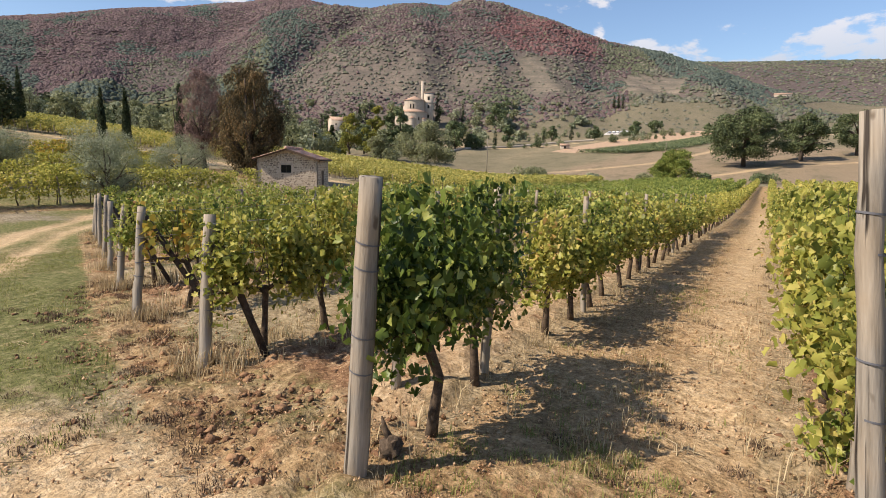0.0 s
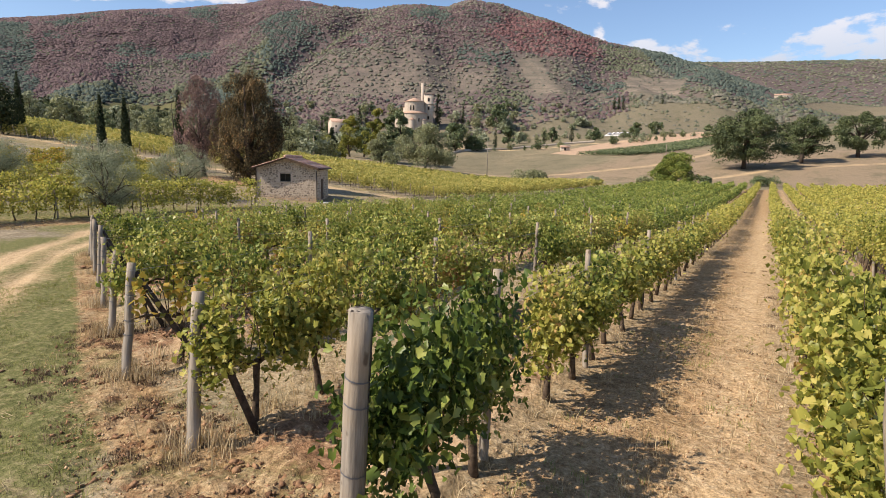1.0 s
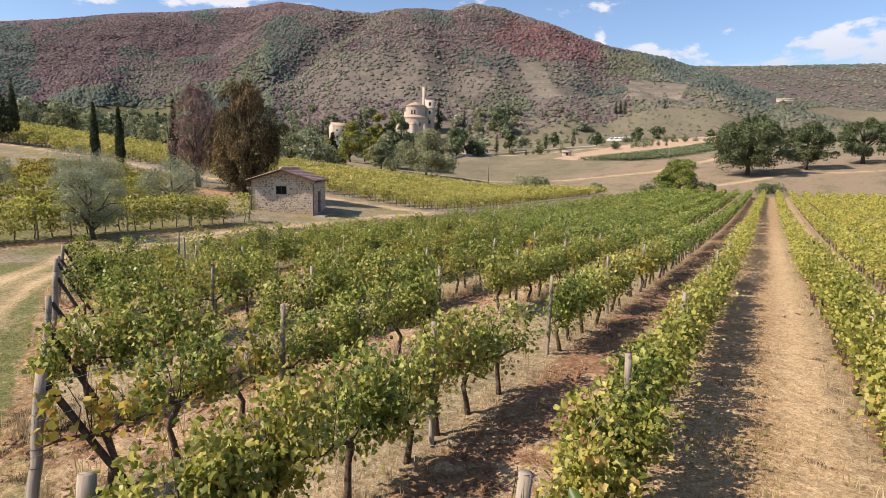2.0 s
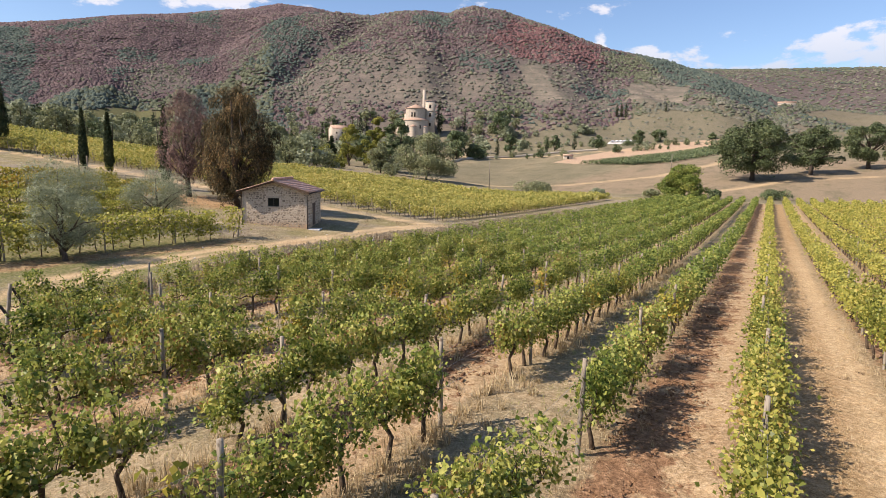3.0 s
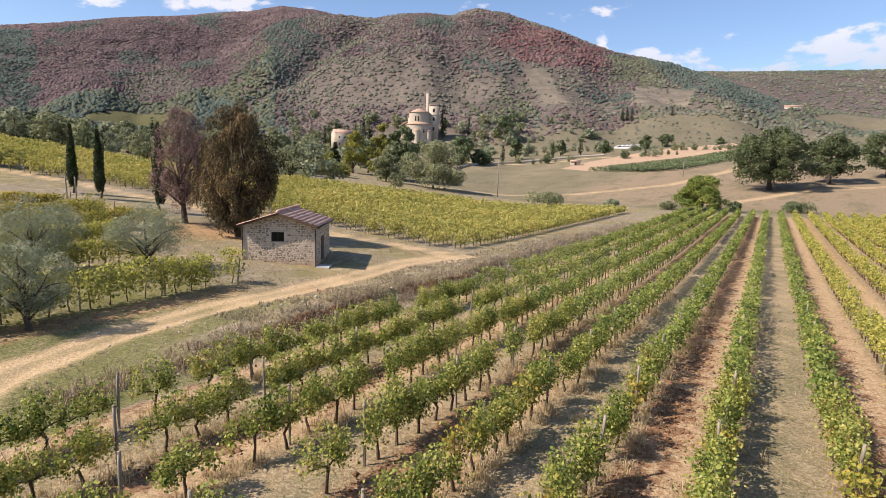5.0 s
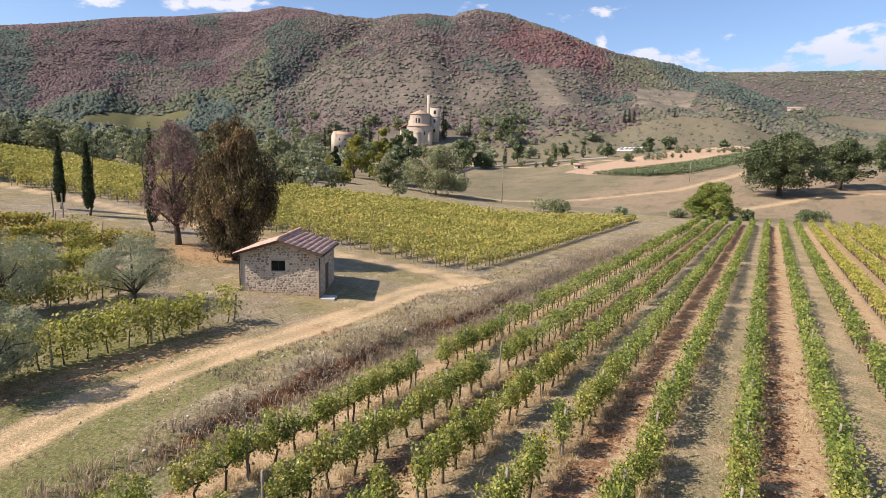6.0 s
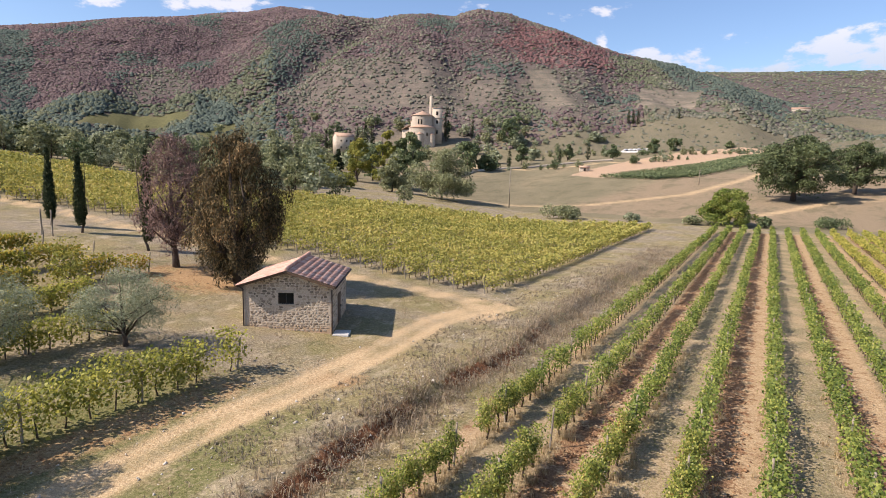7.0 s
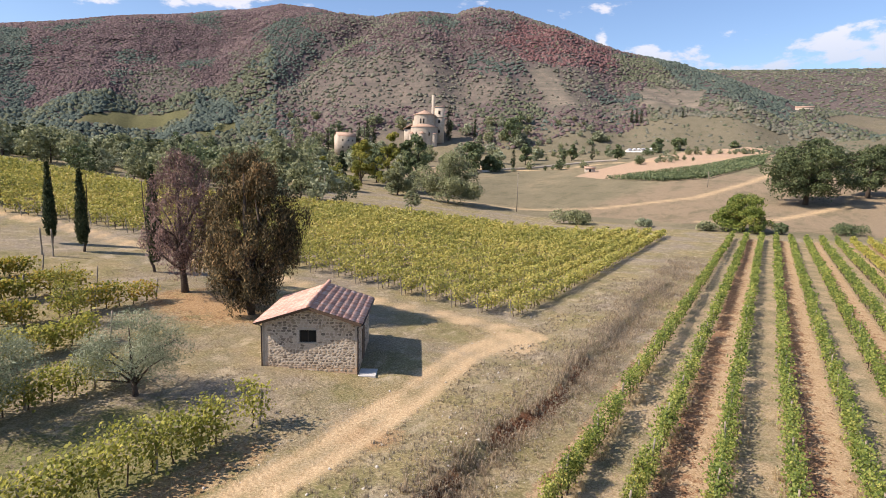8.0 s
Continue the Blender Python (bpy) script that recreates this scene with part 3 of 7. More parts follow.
def ground_mat():
    m = Mat("ground", 0.95)
    m.b.inputs["Specular IOR Level"].default_value = 0.08
    at = m.pos()
    fine, mid, big, huge = m.noise(30, 4, 0.66, at), m.noise(3.4, 7, 0.68, at), m.noise(0.42, 6, 0.62, at), m.noise(0.02, 5, 0.6, at)
    grit = m.noise(9.0, 5, 0.7, at)
    straw = m.ramp(grit, [(0.32, (0.175, 0.128, 0.064)), (0.5, (0.31, 0.24, 0.125)), (0.66, (0.46, 0.37, 0.21))])
    turf = m.ramp(grit, [(0.32, (0.085, 0.095, 0.03)), (0.5, (0.165, 0.165, 0.062)), (0.66, (0.29, 0.255, 0.125))])
    soil = m.ramp(grit, [(0.3, (0.15, 0.078, 0.036)), (0.48, (0.34, 0.195, 0.092)), (0.68, (0.52, 0.325, 0.165))])
    dust = m.ramp(grit, [(0.3, (0.40, 0.268, 0.142)), (0.5, (0.58, 0.415, 0.238)), (0.7, (0.71, 0.55, 0.355))])
    rough = m.span(fine, 0.3, 0.7, -0.25, 0.25)

    def edge(val, lo=0.35, hi=0.65):
        """Ragged limits between one cover and the next."""
        v = m.math("ADD", val, m.math("MULTIPLY", m.math("SUBTRACT", mid, 0.5), 1.3))
        v = m.math("ADD", v, m.math("MULTIPLY", m.math("SUBTRACT", big, 0.5), 0.8))
        v = m.math("ADD", v, m.math("MULTIPLY", rough, 0.5))
        return m.span(v, lo, hi)

    thatch = m.mix(m.span(big, 0.38, 0.62), straw, m.mix(0.6, straw, turf))
    grey = m.ramp(grit, [(0.3, (0.16, 0.125, 0.085)), (0.5, (0.28, 0.23, 0.165)), (0.68, (0.43, 0.36, 0.275))])
    base = m.mix(m.span(m.noise(0.11, 5, 0.65, at), 0.42, 0.6), thatch, grey)
    pale = m.mix(m.span(fine, 0.3, 0.7), (0.40, 0.32, 0.20), (0.58, 0.48, 0.33))
    base = m.mix(m.math("MULTIPLY", m.span(m.noise(0.9, 7, 0.75, m.pos((1.0, 0.55, 1.0))), 0.52, 0.66), 0.75), base, pale)
    base = m.mix(m.math("MULTIPLY", m.span(m.noise(0.55, 7, 0.75, at), 0.54, 0.66), 0.7), base, m.mix(0.4, turf, (0.10, 0.08, 0.05)))
    base = m.mix(edge(m.attr("green").outputs["Fac"]), base, turf)
    # alternate alleys between the vines: tilled soil and thin grass
    sep = m.n.new("ShaderNodeSeparateXYZ")
    m.l.new(at, sep.inputs[0])
    lane = m.math("DIVIDE", sep.outputs[0], PITCH)
    frac = m.math("PINGPONG", lane, 0.5)
    which = m.math("MODULO", m.math("ADD", m.math("FLOOR", lane), 100.0), 2.0)
    thin = m.mix(m.span(big, 0.38, 0.6), m.mix(0.45, m.mix(0.4, grey, straw), dust), m.mix(0.30, m.mix(0.4, grey, straw), turf))
    sandy = m.mix(m.span(m.noise(1.7, 6, 0.7, at), 0.4, 0.6), m.mix(0.5, soil, dust), m.mix(0.55, straw, soil))
    thin = m.mix(m.span(sep.outputs[0], -0.3, 0.1), thin, sandy)
    earth = m.mix(m.span(m.noise(0.9, 5, 0.65, at), 0.4, 0.62), soil, m.mix(0.6, soil, dust))
    # dark turned lumps and painted vine shade lie along one side of tilled alleys
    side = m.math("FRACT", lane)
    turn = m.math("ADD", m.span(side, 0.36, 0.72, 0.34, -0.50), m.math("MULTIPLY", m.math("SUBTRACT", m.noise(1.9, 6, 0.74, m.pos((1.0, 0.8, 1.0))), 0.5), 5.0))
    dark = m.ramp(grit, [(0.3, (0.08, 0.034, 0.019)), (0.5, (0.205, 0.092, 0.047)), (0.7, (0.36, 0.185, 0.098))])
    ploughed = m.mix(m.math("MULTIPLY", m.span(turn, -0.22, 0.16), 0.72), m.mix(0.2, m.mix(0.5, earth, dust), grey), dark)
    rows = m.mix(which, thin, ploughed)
    strip = m.span(m.math("ADD", frac, m.math("MULTIPLY", m.math("SUBTRACT", mid, 0.5), 0.35)), 0.13, 0.05)
    rows = m.mix(strip, rows, m.mix(0.22, m.mix(0.4, straw, grey), earth))
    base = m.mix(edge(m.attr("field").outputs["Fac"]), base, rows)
    ends = m.mix(m.math("MULTIPLY", m.span(m.noise(3.1, 6, 0.7, at), 0.50, 0.62), 0.75), m.mix(0.4, earth, straw), dark)
    ends = m.mix(m.math("MULTIPLY", m.span(m.noise(0.8, 6, 0.72, at), 0.52, 0.62), 0.65), ends, turf)
    base = m.mix(edge(m.attr("tilled").outputs["Fac"]), base, ends)
    base = m.mix(edge(m.attr("clay").outputs["Fac"], 0.3, 0.8), base, m.mix(0.3, soil, dust))
    # the cut face: dark reddish soil, with its shade painted into the colour
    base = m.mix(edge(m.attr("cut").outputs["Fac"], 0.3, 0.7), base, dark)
    meadow = m.ramp(m.noise(0.028, 7, 0.68, m.pos((1.0, 0.45, 1.0))), [(0.34, (0.125, 0.12, 0.076)), (0.46, (0.18, 0.162, 0.108)), (0.55, (0.225, 0.195, 0.128)), (0.68, (0.33, 0.25, 0.16))])
    base = m.mix(edge(m.attr("pasture").outputs["Fac"]), base, m.mix(0.22, meadow, straw))
    base = m.mix(m.math("MULTIPLY", edge(m.attr("stubble").outputs["Fac"]), 0.8), base, m.mix(m.span(mid, 0.35, 0.65), (0.245, 0.18, 0.115), (0.35, 0.262, 0.175)))
    base = m.mix(m.math("MULTIPLY", edge(m.attr("olive_field").outputs["Fac"]), 0.85), base, m.mix(m.span(mid, 0.35, 0.65), (0.145, 0.13, 0.085), (0.21, 0.18, 0.125)))
    tussock = m.math("MULTIPLY", m.span(m.noise(0.16, 8, 0.78, m.pos((1.0, 0.5, 1.0))), 0.50, 0.60), 0.6)
    base = m.mix(m.math("MULTIPLY", tussock, m.attr("pasture").outputs["Fac"]), base, m.mix(m.span(fine, 0.3, 0.7), (0.105, 0.10, 0.058), (0.17, 0.15, 0.09)))
    base = m.mix(edge(m.attr("bare").outputs["Fac"]), base, m.mix(m.span(mid, 0.3, 0.7), (0.43, 0.29, 0.19), (0.52, 0.37, 0.25)))
    base = m.mix(edge(m.attr("worn").outputs["Fac"], 0.15, 0.85), base, m.mix(m.math("MULTIPLY", m.span(mid, 0.5, 0.68), 0.5), dust, m.mix(0.5, soil, straw)))
    scrub = m.ramp(m.noise(0.05, 7, 0.7, at), [(0.34, (0.14, 0.122, 0.095)), (0.5, (0.205, 0.168, 0.13)), (0.64, (0.30, 0.24, 0.18))])
    grain = m.noise(0.34, 5, 0.7, at)
    # old terraces follow the contours
    step = m.math("FRACT", m.math("ADD", m.math("DIVIDE", sep.outputs[2], 5.5), m.math("MULTIPLY", m.noise(0.012, 3, 0.6, at), 2.0)))
    scrub = m.mix(m.math("MULTIPLY", m.span(m.math("PINGPONG", step, 0.5), 0.10, 0.02), 0.55), scrub, (0.11, 0.10, 0.075))
    scrub = m.mix(m.span(grain, 0.42, 0.58), m.mix(0.5, scrub, (0.15, 0.145, 0.115)), scrub)
    scrub = m.mix(m.span(m.attr("wood").outputs["Fac"], 0.35, 0.9), scrub, m.ramp(grain, [(0.36, (0.08, 0.063, 0.06)), (0.5, (0.115, 0.09, 0.085)), (0.64, (0.16, 0.125, 0.118))]))
    base = m.mix(m.attr("hill").outputs["Fac"], base, scrub)
    base = m.mix(m.span(m.math("ADD", m.attr("orchard").outputs["Fac"], m.math("MULTIPLY", m.math("SUBTRACT", m.noise(0.08, 5, 0.7, at), 0.5), 1.2)), 0.35, 0.65), base, m.mix(m.span(big, 0.35, 0.65), (0.11, 0.108, 0.05), (0.15, 0.14, 0.066)))
    spot = m.mix(m.span(fine, 0.25, 0.75), (0.5, 0.5, 0.5), (1.24, 1.24, 1.24))
    m.color(m.mix(1.0, base, spot, "MULTIPLY"))
    m.bump(m.math("ADD", m.math("MULTIPLY", fine, 0.07), m.math("ADD", m.math("MULTIPLY", grit, 0.35), mid)), 0.09, 1.0)
    return m.m


M_GROUND = ground_mat()
build_ground()


# ---- vines ----
def vine_leaves(rng, n, size, shape, dense=1.0):
    """A vine's canopy: shoots rise from the cordon along y, leaves sit round them and a few hang."""
    k = int(11 * dense)
    s = rng.uniform(-0.64, 0.64, k)
    topz = rng.uniform(1.1, 1.9, k) - 0.25 * np.abs(s)
    lean = rng.normal(0, 0.10, k)
    which = rng.integers(0, k, n)
    f = rng.beta(1.35, 1.0, n)
    low = rng.uniform(0.40, 0.84, k)[which]
    z = low + (topz[which] - low) * f
    bulge = 0.105 + 0.07 * np.sin(f * 3.1)
    x = lean[which] * (0.3 + f) + rng.normal(0, 1, n) * bulge
    y = s[which] + rng.normal(0, 0.085, n)
    return leaves(np.stack([x, y, z], -1), size, rng, shape, 1.1, 0.45, np.array([-0.6, -0.62, 0.5]), 0.65)


def vine_wood(rng):
    a = rng.uniform(-0.12, 0.12, 4)
    trunk = tube([(0, 0, -0.12), (a[0] * 0.5, a[1] * 0.5, 0.22), (a[0], a[1], 0.45), (a[2] * 0.6, a[3] * 0.5, 0.70), (a[2] * 0.5, a[3] * 0.5, 0.78)], [0.055, 0.042, 0.036, 0.045, 0.03], 6)
    arms = []
    for sgn in (-1, 1):
        arms.append(tube([(a[2] * 0.5, a[3] * 0.5, 0.72), (a[2] * 0.3, sgn * 0.2, 0.80), (0, sgn * 0.42, 0.78 + a[0] * 0.4), (0.02, sgn * 0.60, 0.82)], [0.032, 0.024, 0.018, 0.010], 5))
    shoots = []
    for _ in range(7):
        y, z1 = rng.uniform(-0.55, 0.55), rng.uniform(1.2, 1.75)
        shoots.append(tube([(0, y, 0.78), (rng.normal(0, 0.06), y + rng.normal(0, 0.05), 1.15), (rng.normal(0, 0.12), y + rng.normal(0, 0.1), z1)], [0.008, 0.006, 0.003], 4, False))
    return trunk, joined(arms), joined(shoots)


VINES = {}


def vine_master(key, mat, n, size, shape, seed, dense=1.0):
    rng = np.random.default_rng(seed)
    t, a, s = vine_wood(rng)
    VINES[key] = (smooth(mesh_np("vine_trunk", *t, [M_VBARK])), smooth(mesh_np("vine_cordon", *a, [M_VBARK])), mesh_np("vine_shoots", *s, [M_VBARK]), mesh_np("vine_foliage", *vine_leaves(rng, n, size, shape, dense), [mat]))


for k in range(6):
    vine_master(("green", k), M_VINE, 1350, 0.074, DIAMOND, 10 + k)
    vine_master(("gold", k), M_VINE_GOLD, 1150, 0.074, DIAMOND, 30 + k)
    vine_master(("green_near", k), M_VINE, 1100, 0.064, LOBED, 60 + k)
    vine_master(("gold_near", k), M_VINE_GOLD, 1750, 0.066, LOBED, 70 + k, 1.2)
for k in range(2):
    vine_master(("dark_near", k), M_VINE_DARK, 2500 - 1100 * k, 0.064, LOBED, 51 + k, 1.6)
    vine_master(("rust", k), M_VINE_RUST, 260, 0.10, DIAMOND, 81 + k)


def vine(key, x, y, turn, tall, label, group="trellised vines"):
    m = pose(x, y, float(height(x, y)), 0, 0, turn) @ Matrix.Diagonal((1.0, 1.0, tall, 1))
    ob = thing("grapevine", label, "grapevine", m, group)
    for name, me in zip(("trunk", "cordon", "cane_growth", "foliage"), VINES[key]):
        tagged(part(name, me, None, ob), kind="stuff" if name == "cane_growth" else "")
    return ob


VINE_WORDS = {"green": "gnarled grapevine with green autumn leaves trained on wires", "gold": "grapevine with yellow-green autumn leaves trained on wires", "dark": "bushy dark green grapevine beside a wooden end post", "rust": "half-bare grapevine with rusty red autumn leaves"}
NEAR_LEN = 24.0  # metres of each row that are built vine by vine


def plant_rows():
    rng = np.random.default_rng(7)
    for k in range(-3, ROWS_LEFT + 1):
        x0 = row_x(k)
        y0 = float(row_start(x0)) + 0.75
        y = y0
        while y < y0 + NEAR_LEN + (3 if k > 4 else 0):
            kind = "gold" if k < 0 or (k == 0 and rng.uniform() < 0.6) or (k == 1 and y < y0 + 2.0) else "green"
            gap = rng.uniform() < (0.26 if k > 2 and y < y0 + 7 else 0.13 if k > 0 else 0.05)
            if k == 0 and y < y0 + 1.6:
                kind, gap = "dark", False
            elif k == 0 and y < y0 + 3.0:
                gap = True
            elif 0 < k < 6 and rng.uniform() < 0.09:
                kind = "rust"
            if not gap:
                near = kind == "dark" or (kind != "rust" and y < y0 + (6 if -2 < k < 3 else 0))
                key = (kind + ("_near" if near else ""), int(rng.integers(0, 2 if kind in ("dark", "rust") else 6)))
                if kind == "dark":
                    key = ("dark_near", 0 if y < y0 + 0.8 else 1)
                tall = 1.12 if kind == "dark" else (rng.uniform(1.04, 1.18) if k < 0 else rng.uniform(0.82, 1.0) if k == 0 else rng.uniform(0.88, 1.1))
                vine(key, x0 + rng.normal(0, 0.05), y, 180 * int(rng.integers(0, 2)) + rng.normal(0, 5), tall, VINE_WORDS[kind])
            y += rng.uniform(0.92, 1.1)


def row_run(rng, x0, ya, yb, eye, dens, size, tall=1.0, thick=0.22, low=0.48):
    """The canopy and the stems of a long stretch of one row, thinning with distance."""
    C, S = [], []
    y = ya
    while y < yb:
        d = math.hypot(x0 - eye[0], y - eye[1])
        step = 1.0
        if rng.uniform() > 0.05:
            n = int(np.clip(dens * 30 / max(d, 30), 22, dens) * rng.uniform(0.6, 1.15))
            tt = tall * rng.uniform(0.78, 1.1)
            f = rng.beta(1.2, 1.0, n)
            xx = x0 + rng.normal(0, thick, n) + rng.normal(0, 0.07)
            yy = y + rng.normal(0, 0.36, n)
            hz = height(xx, yy)
            C.append((np.stack([xx, yy, hz + (low + ((1.72 - low) * f + rng.uniform(0, 0.1, n))) * tt], -1), np.full(n, size * (1 + max(d - 30, 0) / 70))))
            zb = float(height(x0, y))
            if d < 120:
                w = rng.uniform(-0.1, 0.1, 2)
                S.append(tube([(x0, y, zb - 0.1), (x0 + w[0], y + w[1], zb + 0.4), (x0, y + w[1], zb + 0.85)], [0.045, 0.035, 0.03], 4, False))
        y += step
    V, F = leaves(np.concatenate([c for c, _ in C]), np.concatenate([s for _, s in C]), rng)
    return (V, F), (joined(S) if S else None)


def far_rows():
    rng = np.random.default_rng(8)
    for k in range(-ROWS_RIGHT, ROWS_LEFT + 1):
        x0 = row_x(k)
        ya = float(row_start(x0)) + 0.75 + (NEAR_LEN + (3 if k > 4 else 0) if k >= -3 else 6.0)
        lf, st = row_run(rng, x0, ya, float(row_end(x0)), (-10, 12), 250 if k >= -3 else 140, 0.115, 1.0, 0.2, 0.48)
        gold = k < -2
        ob = thing("vine_row", "long trellised row of " + ("yellowing" if gold else "green") + " grapevines", "vine row", group="vine rows", kind="stuff")
        part("foliage", mesh_np("row_foliage", *lf, [M_VINE_ROW_GOLD if k < 1 else M_VINE_ROW]), None, ob)
        if st:
            part("stems", mesh_np("row_stems", *st, [M_VBARK]), None, ob)


plant_rows()
far_rows()
SOUTH = ([-175, -112, -93, -84, -75, -56, -52, -36, -33], [34, 41, 45.5, 50, 52, 55.6, 56.5, 57.5, 59])
NORTH = ([-175, -130, -112, -99, -92, -69, -50, -33], [66, 72, 76, 86, 104, 124, 130, 141])


def second_vineyard():
    rng = np.random.default_rng(9)
    for j in range(50):
        x0 = -33.6 - PITCH * j
        ya, yb = float(np.interp(x0, *SOUTH)), float(np.interp(x0, *NORTH))
        lf, st = row_run(rng, x0, ya, yb, (-15, 13), 230, 0.155, 1.05, 0.34, 0.3)
        ob = thing("vine_row", "row of golden-green grapevines in the vineyard behind the track", "vine row", group="golden vine rows", kind="stuff")
        part("foliage", mesh_np("row_foliage", *lf, [M_VINE_FAR]), None, ob)
        if st:
            part("stems", mesh_np("row_stems", *st, [M_VBARK]), None, ob)


second_vineyard()


# ---- posts and wires ----
def post_mesh(h, r, seed, lean=0.0):
    rng = np.random.default_rng(seed)
    n = 9
    pts = [(rng.normal(0, 0.006), rng.normal(0, 0.006), -0.3 + (h + 0.3) * i / (n - 1)) for i in range(n)]
    V, F = tube(pts, [r * (1.06 - 0.14 * i / (n - 1)) * rng.uniform(0.97, 1.03) for i in range(n)], 12)
    return smooth(mesh_np("post", V, F, [M_POST]))


def ring(h, r, w):
    V, F = tube([(0, 0, h - w / 2), (0.002, 0, h + w / 2)], [r, r], 12, False)
    return mesh_np("wire_band", V, F, [M_BAND])


def end_post(x, y, h, r, tx, ty, seed, brace=None, label="grey weathered round wooden end post leaning outwards"):
    z = float(height(x, y))
    ob = thing("end_post", label, "post", pose(x, y, z, tx, ty, 0), "end posts of the rows")
    part("pole", post_mesh(h, r, seed), None, ob)
    for f in (0.80, 0.72, 0.50, 0.38):
        part("wire_band", ring(h * f, r * 1.035, 0.011), None, ob)
    if brace:
        bx, by = brace
        V, F = tube([(bx * 1.08, by * 1.08, -0.1), (bx * 0.52, by * 0.52, h * 0.46), (0.0, 0.06, h * 0.92)], [0.042, 0.04, 0.038], 8)
        part("brace", smooth(mesh_np("brace", V, F, [M_DARKPOST])), None, ob, "dark diagonal brace")
    return ob


def posts():
    rng = np.random.default_rng(12)
    end_post(0.0, -0.02, 2.02, 0.078, 1.0, 4.6, 1)
    end_post(-2.67, 0.84, 1.60, 0.066, -9.5, -5.0, 2, (0.28, 0.62))
    end_post(-5.28, 1.75, 1.60, 0.06, -12.0, -9.0, 3, (0.4, 1.0))
    for k in range(3, ROWS_LEFT + 1):
        x = -PITCH * k
        end_post(x, float(row_start(x)), rng.uniform(1.5, 1.75), 0.058, -rng.uniform(6, 12), rng.uniform(-9, -2), 3 + k, (0.3, 0.9))
    end_post(2.905, 0.55, 2.46, 0.063, -1.0, -5.9, 21, label="tall grey cracked round wooden end post")
    end_post(5.5, 1.1, 2.0, 0.07, -4.0, -2.0, 22)
    end_post(8.1, 1.6, 2.0, 0.07, -4.0, 2.0, 23)
    masters = [post_mesh(1.75, 0.042, 40 + i) for i in range(4)]
    first = thing("row_post", "slim grey wooden post inside the vine row", "post", group="posts inside the rows")
    part("pole", masters[0], None, first)
    used = False
    for k in range(-4, ROWS_LEFT + 1):
        x = row_x(k)
        y = float(row_start(x)) + {1: 4.65, 2: 3.5, 3: 5.8, 4: 3.75, 5: 5.6, 6: 4.5, 7: 4.6, 8: 4.8}.get(k, 5.4)
        while y < 75:
            m = pose(x + rng.normal(0, 0.03), y, float(height(x, y)), rng.normal(0, 1.5), rng.normal(0, 1.5), rng.uniform(0, 360))
            if not used:
                first.matrix_basis, used = m, True
            else:
                copy_thing(first, m)
            y += rng.uniform(4.6, 5.0)
    for x, y, s in ((-0.62, 1.38, 0.62), (-0.05, 2.1, 1.1)):
        copy_thing(first, pose(x, y, float(height(x, y)), 2, 2, 40) @ Matrix.Diagonal((1.15, 1.15, s, 1)))
    # posts along the near edge of the second vineyard
    for j in range(34):
        x = -33.6 - PITCH * j
        y = float(np.interp(x, *SOUTH)) - 0.7
        copy_thing(first, pose(x, y, float(height(x, y)), 7, rng.normal(0, 2), 0))
    for k in range(-3, ROWS_LEFT + 1):
        x = row_x(k)
        ys = np.arange(float(row_start(x)), 60, 3.0)
        ob = thing("trellis_wire", "thin steel trellis wires strung along the vine row", "wire", group="trellis wires")
        for h in (0.78, 1.15, 1.5):
            V, F = tube([(x, y, float(height(x, y)) + h) for y in ys], [0.0025] * len(ys), 4, False)
            part("wire", mesh_np("wire", V, F, [M_WIRE]), None, ob)


posts()


def row_foot():
    """A knotty dead stump, a slim stake and a low shoot at the feet of the first rows."""
    rng = np.random.default_rng(14)
    bm = bmesh.new()
    bmesh.ops.create_icosphere(bm, subdivisions=3, radius=0.085)
    for v in bm.verts:
        f = 1 + 0.35 * noise.noise(v.co * 22) + 0.22 * noise.noise(v.co * 55)
        v.co = Vector((v.co.x * f, v.co.y * f, v.co.z * f * 1.15 + 0.07))
    x, y = 0.07, 0.3
    stump = thing("vine_stump", "dark knotty dead vine stump beside a wooden end post", "stump", pose(x, y, float(height(x, y)), 0, 0, 20))
    part("knot", bm, M_VBARK, stump)
    V, F = tube([(0, 0, 0.12), (-0.05, 0.02, 0.2), (-0.07, 0.01, 0.30)], [0.035, 0.022, 0.008], 7)
    part("spur", smooth(mesh_np("spur", V, F, [M_VBARK])), None, stump)
    x, y = 2.95, 1.7
    stake = thing("row_stake", "slim brown wooden stake beside the vine row", "stake", pose(x, y, float(height(x, y)), 1.5, -2.0, 0))
    part("pole", post_mesh(1.55, 0.036, 91), None, stake)
    x, y = 2.86, 2.0
    shoot = thing("vine_sucker", "low leafy green vine shoot growing at the row's foot", "vine shoot", pose(x, y, float(height(x, y))))
    stems = [tube([(0, 0, -0.02), (a * 0.4, b * 0.4, 0.16), (a, b, 0.30)], [0.006, 0.005, 0.003], 4, False) for a, b in rng.normal(0, 0.12, (6, 2))]
    part("stem", mesh_np("stem", *joined(stems), [M_VBARK]), None, shoot)
    C = rng.normal(0, 1, (190, 3)) * np.array([0.12, 0.13, 0.10]) + np.array([0, 0, 0.20])
    C[:, 2] = np.maximum(C[:, 2], 0.03)
    part("foliage", mesh_np("sucker_foliage", *leaves(C, 0.06, rng, LOBED, 0.8), [M_VINE]), None, shoot)


row_foot()


